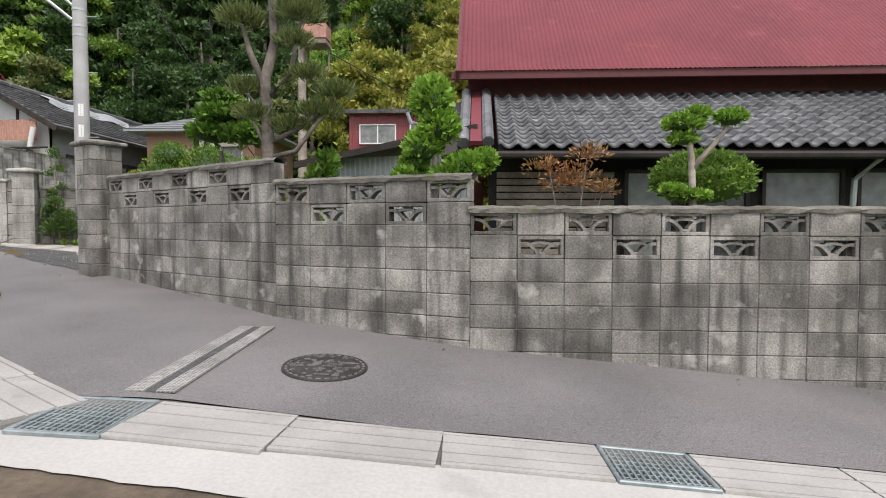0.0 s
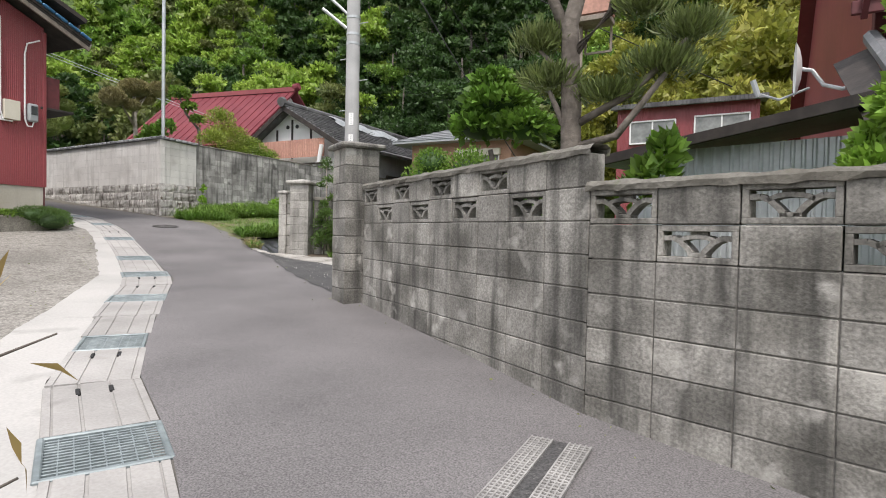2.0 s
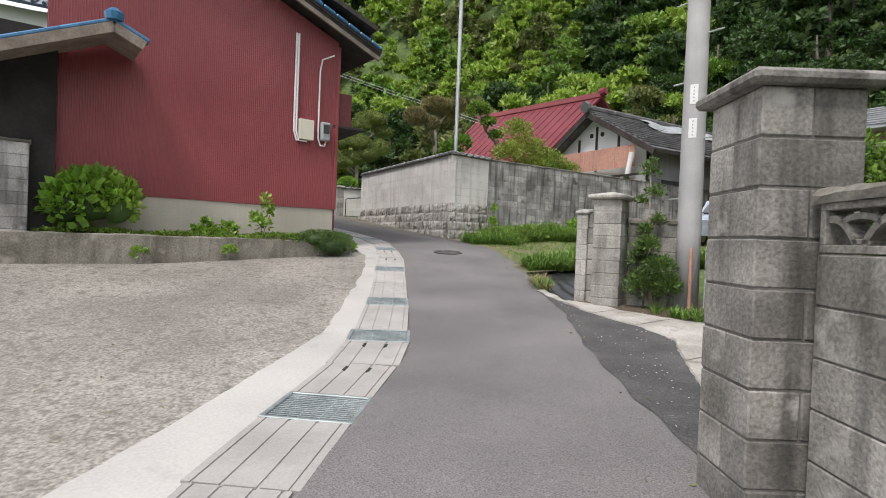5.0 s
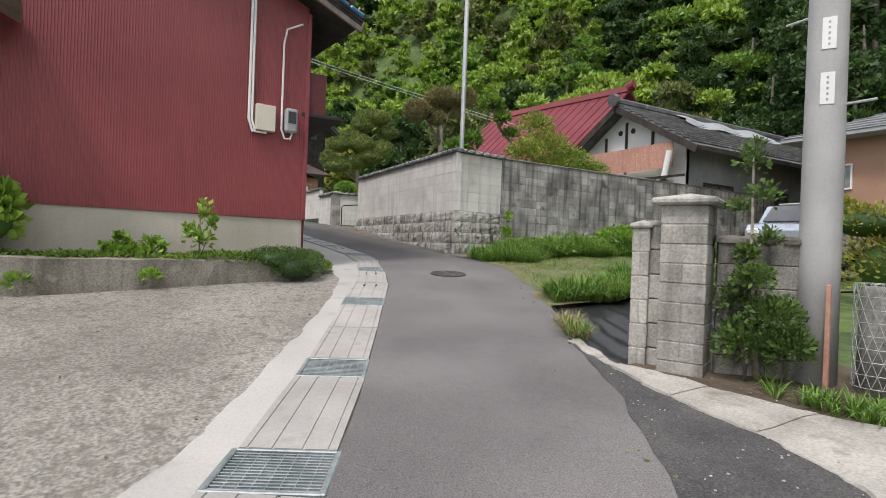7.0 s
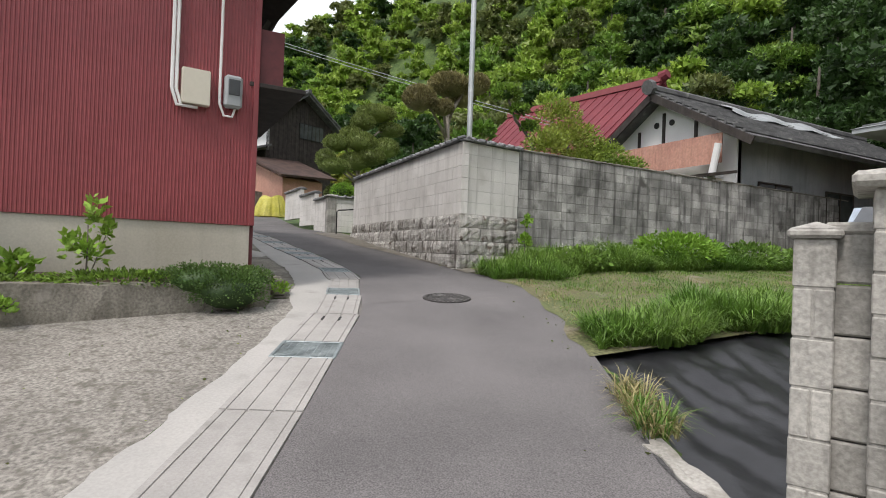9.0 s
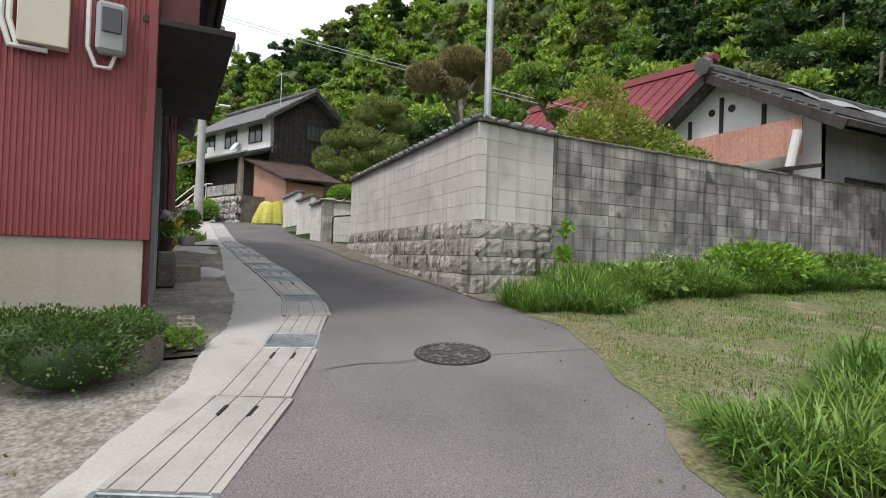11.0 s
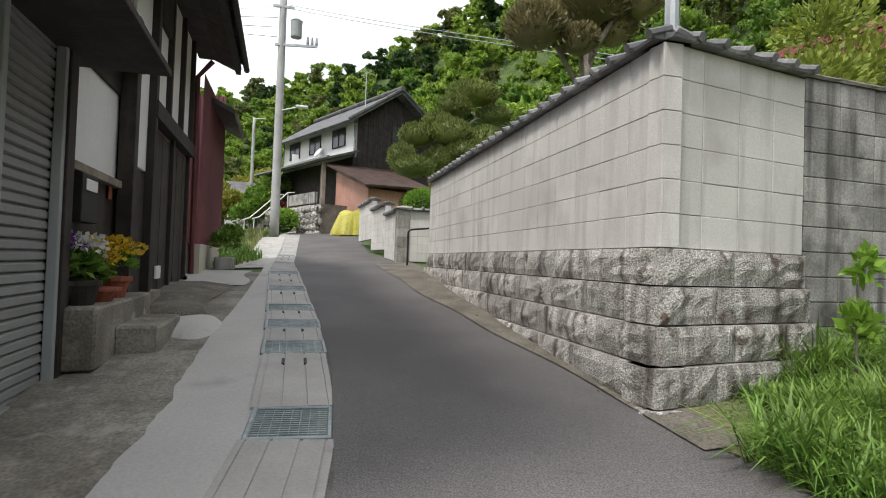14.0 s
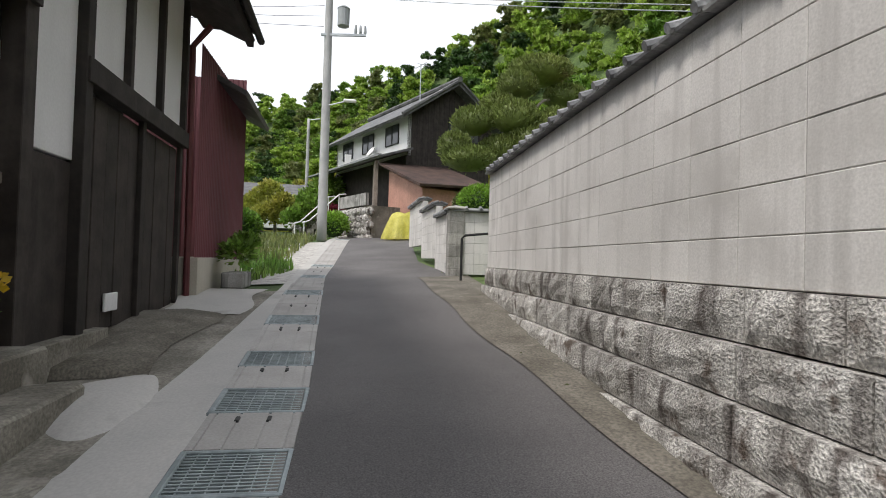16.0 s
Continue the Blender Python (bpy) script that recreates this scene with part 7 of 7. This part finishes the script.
put("wrapped_post", Geo().tube([(0, 0, 0), (0, 0, 0.5), (0, 0, 0.8), (0, 0, 0.84)], [0.13, 0.125, 0.12, 0.08], 16), M_POSTB, cage, "stubby pale post inside the netting", smooth=True)
stake = thing("stake", "orange-brown timber stake against the pole", "stake", at=(-8.47, 11.56, gz(-8.47, 11.56)))
put("stake_shaft", Geo().box(0, 0, 0.42, 0.035, 0.035, 0.84), M_TANMETAL, stake)


def plot_sheet():
    s = thing("plastic_sheet", "black plastic ground sheet wrinkled over the sunken plot", "plastic sheet")
    g = Geo()

    def at(x, y):
        f = min(1, max(0, (-9.8 - x) / 2.2))
        s = min(1, max(0, (y - edge(x)) / 0.4))
        z = gz(x, y) - 0.05 - 0.4 * s * (1 - 0.97 * f * f)
        z += 0.03 * noise.noise(Vector((x * 2.2, y * 1.1, 0))) + 0.018 * abs(math.sin(4.2 * (y - 0.9 * x) + 1.6 * noise.noise(Vector((x, y, 5))))) + 0.04 * noise.noise(Vector((x * 1.2, y * 4.5, 9))) + 0.02 * noise.noise(Vector((x * 6, y * 5, 2)))
        return (x, y, z)
    g.grid(lambda x, v: at(x, edge(x) + 0.02 + v * (15.6 - edge(x))), lin(-12.55, -9.8, 0.05), lin(0, 1, 0.013))
    put("sheet", g, M_SHEET, s, smooth=True)


plot_sheet()

# garden behind the dressed wall
def cloud_pine(name, label, x, y, z, pads, n, seed, material=None):
    stems = [([(0, 0, 0), (0.15, 0, pads[0][2] * 0.5), (0, 0, max(p[2] for p in pads) - 0.35)], 0.14, 0.05)]
    stems += [([(0.05, 0, p[2] * 0.75), (p[0] * 0.6, p[1] * 0.6, p[2] - 0.15), (p[0], p[1], p[2])], 0.05, 0.02) for p in pads]
    return plant(name, label, "pine tree", x, y, z, pads, n, 0.1, material or L_CLOUD, stems, M_PALEBARK, core=0.93, aspect=0.3, shell=0.12, flat=0.8, seed=seed)


cloud_pine("cloud_pine", "cloud-pruned pine with rounded green pads above the garden wall", -30.0, 15.63, 3.3,
           [(0.20, -0.97, 3.07, 0.51, 0.51, 0.35), (0.50, -1.45, 2.36, 0.40, 0.40, 0.38), (0.70, -1.18, 2.07, 0.59, 0.59, 0.30), (-0.20, -0.22, 3.65, 0.47, 0.47, 0.26), (0.40, -0.02, 3.20, 0.59, 0.59, 0.41), (0.50, 1.00, 3.05, 0.55, 0.55, 0.42), (-0.40, 0.88, 4.63, 0.82, 0.82, 0.36), (-0.10, 0.21, 4.12, 0.51, 0.51, 0.35), (-0.30, 1.54, 4.00, 0.55, 0.55, 0.32), (0.20, -0.19, 2.42, 0.60, 0.60, 0.38), (0.50, 0.39, 2.63, 0.59, 0.59, 0.38)], 22000, 21)
cloud_pine("cloud_pine", "taller cloud-pruned pine with brownish rounded pads", -22.1, 15.49, 2.8,
           [(0.30, -0.99, 3.48, 0.43, 0.43, 0.35), (0.10, -0.01, 4.06, 0.55, 0.55, 0.33), (0.50, -0.37, 3.29, 0.27, 0.27, 0.23), (-0.10, 0.57, 3.92, 0.34, 0.34, 0.39), (0.30, 0.80, 4.17, 0.33, 0.33, 0.31)], 14000, 22, L_CLOUDBROWN)
plant("garden_bush", "round bright green clipped bush over the wall", "bush", -27.9, 14.4, 3.2, [(0, 0, 1.0, 0.5, 0.45, 0.4)], 3600, 0.06, L_BRIGHT, core=0.9, shell=0.15, seed=23)
plant("garden_bush", "dull green clipped bush over the wall", "bush", -29.6, 14.6, 3.4, [(0, 0, 0.95, 0.42, 0.4, 0.38)], 2600, 0.06, L_OLIVE, core=0.9, shell=0.15, seed=24)
plant("persimmon_tree", "spreading yellow-green tree behind the grey wall", "tree", -19.7, 17.9, 3.0, [(0, 0, 2.2, 0.8, 0.9, 0.6), (0.3, -0.9, 1.9, 0.6, 0.7, 0.5), (0.2, 0.9, 1.8, 0.7, 0.8, 0.6), (-0.2, -0.2, 2.9, 0.6, 0.6, 0.5), (0.4, 0.2, 1.6, 0.6, 0.9, 0.4), (0.5, 1.6, 1.6, 0.5, 0.6, 0.35)],
      9000, 0.085, L_PERS, [([(0, 0, 0), (0, 0, 1.2), (-0.1, 0, 2.6)], 0.09, 0.03), ([(0, 0, 1.0), (0.2, -0.6, 1.9)], 0.05, 0.02), ([(0, 0, 1.0), (0.2, 0.9, 1.9)], 0.05, 0.02)], shell=0.8, seed=25)
plant("leaning_tree", "small crooked pruned tree in the garden", "tree", -23.6, 18.5, 3.5, [(0, 0, 4.0, 0.5, 0.5, 0.35), (0.2, 0.4, 3.5, 0.35, 0.35, 0.25), (0.1, 0.9, 3.0, 0.3, 0.35, 0.25)], 1600, 0.14, L_MID, [([(0.1, 1.4, 0), (0.1, 1.0, 2.6), (0.0, 0.4, 3.2), (0, 0, 4.0)], 0.1, 0.03)], core=0.5, seed=26)
plant("broadleaf_shrub", "glossy broad-leaved shrub by the garden wall", "shrub", -20.6, 15.3, 3.0, [(0, 0, 2.0, 0.4, 0.4, 0.35), (0.1, 0.4, 2.3, 0.35, 0.35, 0.3), (-0.3, 0, 1.7, 0.5, 0.4, 0.4)], 800, 0.2, L_MID, seed=27)
# raised bed
plant("hydrangea", "broad-leaved green bush in the raised bed", "bush", -15.3, 4.75, 1.7, [(0, 0, 0.62, 0.36, 0.58, 0.55), (0.05, -0.35, 0.5, 0.3, 0.38, 0.45), (0.05, 0.4, 0.55, 0.3, 0.38, 0.48)], 1500, 0.17, L_BRIGHT, core=0.7, aspect=0.7, seed=31)
for k, (y, h, s) in enumerate(((6.55, 0.35, 0.14), (6.95, 0.3, 0.2), (7.65, 0.78, 0.17))):
    plant("bed_plant", "young leafy plant in the raised bed", "plant", -15.35, y, 1.7, [(0, 0, h * 0.4, s, s * 1.3, h * 0.35), (0.03, 0.06, h * 0.9, s * 0.6, s * 0.8, h * 0.35), (0, -s, h * 0.5, s * 0.6, s * 0.5, h * 0.3), (0, s * 1.1, h * 0.7, s * 0.5, s * 0.5, h * 0.25)], 230, 0.1, L_BRIGHT, [([(0, 0, 0), (0, 0, h)], 0.01, 0.005), ([(0, 0, 0), (0, s, h * 0.7)], 0.008, 0.004)], shell=0.95, seed=32 + k, group="plants in the raised bed")
plant("bed_groundcover", "low mixed groundcover along the raised bed", "groundcover", -15.3, 6.6, 1.7, [(0, -1.8, 0.03, 0.25, 0.9, 0.1), (0, -0.2, 0.03, 0.25, 1.1, 0.1), (0, 1.5, 0.05, 0.28, 0.9, 0.12)], 3200, 0.06, L_MID, seed=36)
plant("bed_end_shrub", "spreading low shrub over the end of the raised bed", "shrub", -15.2, 8.85, 1.68, [(0, 0, 0.08, 0.35, 0.6, 0.22), (0.2, 0.2, -0.05, 0.25, 0.45, 0.25), (-0.3, 0.5, 0.08, 0.4, 0.3, 0.18)], 8000, 0.03, L_SHRUB, core=0.7, shell=0.5, seed=37)
for k, y in enumerate((5.5, 7.0)):
    plant("kerb_weed", "weed growing from the kerb wall", "weed", -14.92, y, gz(-14.9, y) + 0.1, [(0, 0, 0.1, 0.12, 0.16, 0.12)], 110, 0.07, L_BRIGHT, seed=38 + k)
plant("corner_weed", "weeds at the end of the shutter apron", "weed", -15.9, 9.75, gz(-15.9, 9.75), [(0, 0, 0.08, 0.25, 0.18, 0.12)], 260, 0.07, L_BRIGHT, seed=41)
plant("maple_sapling", "reddish green maple sapling leaning over the gutter", "sapling", -2.8, 2.15, gz(-2.8, 2.15), [(0.3, 0.5, 0.95, 0.18, 0.2, 0.22), (0.36, 0.55, 0.62, 0.16, 0.16, 0.14), (0.22, 0.4, 1.2, 0.12, 0.14, 0.12), (0.1, 0.2, 0.5, 0.12, 0.12, 0.12)], 34, 0.085, L_RED, [([(0, 0, 0), (0.1, 0.2, 0.5), (0.24, 0.42, 1.0), (0.26, 0.46, 1.3)], 0.012, 0.003), ([(0.1, 0.2, 0.5), (0.36, 0.55, 0.7)], 0.006, 0.003), ([(0.2, 0.36, 0.85), (0.4, 0.6, 0.98)], 0.005, 0.002)], aspect=0.22, shell=1.0, seed=42)

# ---- things along the old house ----
step = thing("entrance_step", "long worn stone entrance step beside the old house", "step", at=(-20.3, 9.45, 0))
put("upper_step", Geo().box(0, 0, 2.1, 1.9, 0.5, 0.5, c=0.02), M_STEP, step)
put("lower_step", Geo().box(-0.15, 0.42, 1.98, 1.1, 0.36, 0.32, c=0.02), M_STEP, step)
ramp = thing("pale_ramp", "pale mortar ramp patch on the apron", "ramp", kind="structure")
put("ramp_patch", Geo().grid(lambda a, q: (-21.0 + (0.62 + 0.1 * math.sin(3 * a)) * q * math.cos(a), 10.16 + (0.36 + 0.05 * math.sin(2 * a)) * q * math.sin(a), gz(-21.0 + 0.62 * q * math.cos(a), 10.16) + 0.06 - 0.065 * q ** 4), lin(0, 6.2832, 0.21), (0, 0.4, 0.7, 0.85, 0.95, 1)), M_CONC, ramp, smooth=True)
put("entrance_slab", Geo().grid(lambda u, v: (-21.6 - 2.5 * u, 9.4 + v * (0.85 - 0.12 * math.sin(5 * u)), gz(-21.6 - 2.5 * u, 9.4 + 0.85 * v) + (0.09 if v < 0.5 else 0.09 - 0.17 * (v - 0.5)) * (1 if 0 < u < 1 else 0)), (0, 0.02, 0.2, 0.4, 0.6, 0.8, 0.98, 1), lin(0, 1, 0.125)), M_FOOT, ramp, "sandy worn concrete slab before the doors", smooth=True)
put("ramp_patch", Geo().grid(lambda u, v: (-24.0 - 2.2 * u, 9.5 + 1.0 * v + 0.08 * math.sin(7 * u), gz(-24 - 2.2 * u, 10) + 0.03), lin(0, 1, 0.1), lin(0, 1, 0.2)), M_CONC, ramp, smooth=True)


def flower_pot(x, y, z, r, h, material, petals, label, n=150, seed=1, spread=0.25, tall=0.35):
    p = thing("flower_pot", label, "flower pot", "flower pots on the step", at=(x, y, z))
    put("pot", Geo().tube([(0, 0, 0), (0, 0, h * 0.8), (0, 0, h * 0.8), (0, 0, h)], [r * 0.7, r * 0.95, r * 1.08, r * 1.08], 14), material, p)
    rng = np.random.default_rng(seed)
    q, d = blob_leaves([(0, 0, h + tall * 0.35, spread * 0.8, spread * 0.8, tall * 0.4)], n, rng, 0.8)
    lf = new("leaves", cloud_mesh("leaves", q, d, np.full(n, 0.1), L_MID, 0.5, 0.4, rng))
    lf.parent = p
    q, d = blob_leaves([(0, 0, h + tall * 0.75, spread, spread, tall * 0.4)], n, rng, 0.7)
    fl = new("blossoms", cloud_mesh("blossoms", q, d, np.full(n, 0.05), petals, 0.9, 0.3, rng))
    fl.parent = p


flower_pot(-20.5, 9.5, 2.35, 0.17, 0.2, M_TERRA, L_YELLOW, "terracotta pot with yellow flowers on the step", 260, 1, 0.28)
flower_pot(-20.0, 9.5, 2.35, 0.2, 0.12, M_TERRA, L_YELLOW, "shallow terracotta pot with yellow flowers", 200, 2, 0.22)
flower_pot(-19.62, 9.5, 2.35, 0.15, 0.2, M_DARKWOOD, L_WHITE, "dark pot with small white flowers", 200, 3, 0.2)
flower_pot(-19.48, 9.35, 2.35, 0.15, 0.2, M_DARKWOOD, L_PURPLE, "dark pot with purple flowers", 220, 4, 0.22)
trough = thing("planter_trough", "grey concrete planter trough with a leafy shrub", "planter", at=(-26.6, 9.98, gz(-26.6, 9.98)))
put("trough", Geo().box(0, 0, 0.13, 0.8, 0.34, 0.26, c=0.02), M_GRAYB, trough)
plant("trough_shrub", "leafy dark green shrub in the concrete trough", "shrub", -26.6, 9.98, gz(-26.6, 9.98) + 0.25, [(0, 0, 0.3, 0.4, 0.3, 0.28), (-0.2, 0.1, 0.5, 0.25, 0.25, 0.2)], 800, 0.1, L_MID, seed=43)
for x in (-15.95, -16.25):
    hb = thing("hollow_block", "hollow concrete block edging the raised bed", "concrete block", "hollow blocks", at=(x, 9.78, gz(x, 9.78)))
    put("shell", Geo().box(0, -0.055, 0.1, 0.3, 0.04, 0.2).box(0, 0.055, 0.1, 0.3, 0.04, 0.2).box(-0.13, 0, 0.1, 0.04, 0.07, 0.2).box(0.13, 0, 0.1, 0.04, 0.07, 0.2).box(0, 0, 0.1, 0.03, 0.07, 0.2), M_STEP, hb)
rail = thing("entrance_rail", "dark bent steel handrail at the garden entrance", "handrail", at=(-26.4, 13.75, gz(-26.4, 13.75)))
put("rail_tube", Geo().tube([(0, 0, 0), (0, 0, 0.75), (0.05, 0.05, 0.8), (0.3, 1.4, 0.95)], 0.022, 8), M_BLACK, rail)
for k in range(3):
    b = thing("bamboo_cane", "short dry bamboo cane lying by the wall", "bamboo cane", "bamboo canes", at=(-17.05 + 0.07 * k, 13.75 + 0.1 * k, gz(-17.05, 13.75) + 0.035))
    put("cane", Geo().tube([(0, 0, 0), (0.26, 0.22 - 0.05 * k, 0.01)], 0.016, 7), M_PLASTIC, b)


def net_cover(x, y, z):
    n = thing("yellow_net", "yellow netting draped over rubbish beside the lane", "net", at=(x, y, z))
    g = Geo()
    fold = lambda a: 1 + 0.09 * math.sin(9 * a) + 0.05 * math.sin(23 * a + 1)
    lump = lambda a: 1 + 0.16 * math.sin(2 * a + 0.6)
    g.grid(lambda a, t: ((0.75 - 0.3 * t ** 1.4) * math.cos(a) * (1 + (fold(a) - 1) * (1.3 - t)), (0.95 - 0.3 * t ** 1.4) * math.sin(a) * (1 + (fold(a) - 1) * (1.3 - t)), 1.05 * t * lump(a)), lin(0, 6.2832, 0.07), lin(0, 1, 0.1))
    g.grid(lambda a, t: (0.45 * t * math.cos(a) * (1 + (fold(a) - 1) * 0.3), 0.65 * t * math.sin(a) * (1 + (fold(a) - 1) * 0.3), 1.05 * (lump(a) * t + (1 - t) * 0.9)), lin(0, 6.2832, 0.07), lin(0, 1, 0.2))
    put("drape", g, M_YNET, n, smooth=True)


net_cover(-40.6, 14.3, gz(-40.6, 14.3))
plant("azalea", "dark red azalea on the terrace", "shrub", -50.0, 11.0, 5.0, [(0, 0, 0.5, 1.2, 0.8, 0.6)], 1800, 0.2, L_AZALEA, core=0.8, seed=51)
plant("terrace_bush", "bright green bush at the terrace foot", "bush", -44.5, 11.2, gz(-44.5, 11.2), [(0, 0, 0.6, 0.8, 0.7, 0.7)], 2200, 0.15, L_BRIGHT, core=0.8, seed=52)
plant("verge_bush", "round green bush on the grassy verge", "bush", -44.5, 6.8, gz(-44.5, 6.8), [(0, 0, 0.6, 1.2, 1.0, 0.8)], 2600, 0.17, L_MID, core=0.85, seed=53)
for k, (x, y, s) in enumerate(((-54, 10, 2.2), (-57, 6, 2.0), (-60, 2, 2.6), (-52, 7.5, 1.4), (-50.5, 9.5, 1.3))):
    plant("verge_tree", "leafy yellow-green tree beside the upper lane", "tree", x, y, gz(x, y), [(0, 0, s * 0.9, s * 0.7, s * 0.7, s * 0.6), (0.4, 0.5, s * 1.3, s * 0.5, s * 0.5, s * 0.5), (0.3, -0.7, s * 0.7, s * 0.6, s * 0.6, s * 0.5)], 2200, 0.28, L_GOLD if k % 2 else L_MID, [([(0, 0, 0), (0, 0, s)], 0.12, 0.05)], seed=54 + k)


def far_cottage():
    h = thing("grey_cottage", "low grey-roofed cottage far up the lane", "house")
    put("wall_shell", Geo().box(-66, 6.5, 6.6, 5, 6, 2.6), M_PLASTER, h)
    put("roof_front", slope_sheet((-63, 3, 7.8), (-63, 10, 7.8), (-66, 10, 9.2), (-66, 3, 9.2), 0.15), M_FARTILE, h)
    put("roof_back", slope_sheet((-69, 3, 7.8), (-69, 10, 7.8), (-66, 10, 9.2), (-66, 3, 9.2), 0.15), M_FARTILE, h)
    window(h, (-63.48, 5), (-63.48, 7.5), 6.2, 7.3, 2, M_GLASS, M_GREYBOX)


far_cottage()


def parked_car(x, y, z, rz):
    c = thing("parked_car", "silver-blue car parked by the tan house", "car", at=(x, y, z))
    prof = [(-1.9, 0.3), (-1.9, 0.75), (-1.75, 0.9), (-1.1, 0.98), (-0.6, 1.42), (0.75, 1.48), (1.45, 1.05), (1.85, 0.9), (1.95, 0.6), (1.95, 0.3)]
    put("body", Geo().prism([(a, -0.8, b) for a, b in prof], (0, 1.6, 0)), M_CAR, c)
    put("side_window", Geo().prism([(-0.95, -0.815, 0.98), (-0.5, -0.815, 1.36), (0.7, -0.815, 1.41), (1.25, -0.815, 1.03)], (0, 0.01, 0)), M_GLASS, c)
    put("windscreen", Geo().prism([(-1.12, -0.7, 1.0), (-1.12, 0.7, 1.0), (-0.62, 0.65, 1.41), (-0.62, -0.65, 1.41)], (-0.02, 0, 0.02)), M_GLASS, c)
    for a in (-1.2, 1.2):
        for b in (-0.72, 0.72):
            w = put("wheel", Geo().tube([(a, b - 0.1, 0.31), (a, b + 0.1, 0.31)], 0.31, 18), M_BLACK, c)
            put("rim", Geo().tube([(a, b - 0.11, 0.31), (a, b + 0.11, 0.31)], 0.19, 14), M_GALV, w)
    for b in (-0.62, 0.62):
        put("headlight", Geo().box(-1.86, b, 0.74, 0.1, 0.3, 0.14, c=0.03), M_WHITEP, c)
    c.rotation_euler = (0, 0, radians(rz))


parked_car(-13.7, 21.6, gz(-13.7, 21.6) + 0.35, 100)


# fallen leaves, twigs and stones on the hard ground
def litter():
    rng = np.random.default_rng(77)
    c, d = [], []
    for k in range(90):
        x = rng.uniform(-15, -1)
        y = C(x) - abs(rng.normal(0, 1.4))
        c.append((x, y, gz(x, y) + 0.012))
        d.append((rng.normal(), rng.normal(), 0))
    for k in range(120):
        x = rng.uniform(-28, 4)
        y = E_(x) - abs(rng.normal(0, 0.25)) - 0.05
        c.append((x, y, gz(x, y) + 0.012))
        d.append((rng.normal(), rng.normal(), 0))
    tagged(new("leaf_litter", cloud_mesh("leaf_litter", c, d, np.full(len(c), 0.028), L_OLIVE, 0.5, 0.5, rng)), "scattered fallen leaves on the paving", "leaves", kind="stuff")
    g = Geo()
    for k in range(140):
        x = rng.uniform(-10, -5.6)
        y = E_(x) + rng.uniform(-0.1, 1.4)
        s = rng.uniform(0.006, 0.017)
        g.box(x, y, gz(x, y) + 0.012, s, s * 0.8, s * 0.6, rng.uniform(0, 180), c=s * 0.2)
    put("loose_stones", g, M_GRAVEL, None, "loose pale stones at the driveway mouth", "stones", kind="stuff")
    foot = scatter(2600, -17.4, 3.0, 4.4, 13.6, lambda x, y: 0 < E_(x) - y < 0.1 and noise.noise(Vector((x * 0.9, 0, 9))) > 0.12, 78)
    blades("wall_foot_weeds", "small weeds along the foot of the walls", foot, 0.07, 0.008, L_GRASS, 79)


litter()
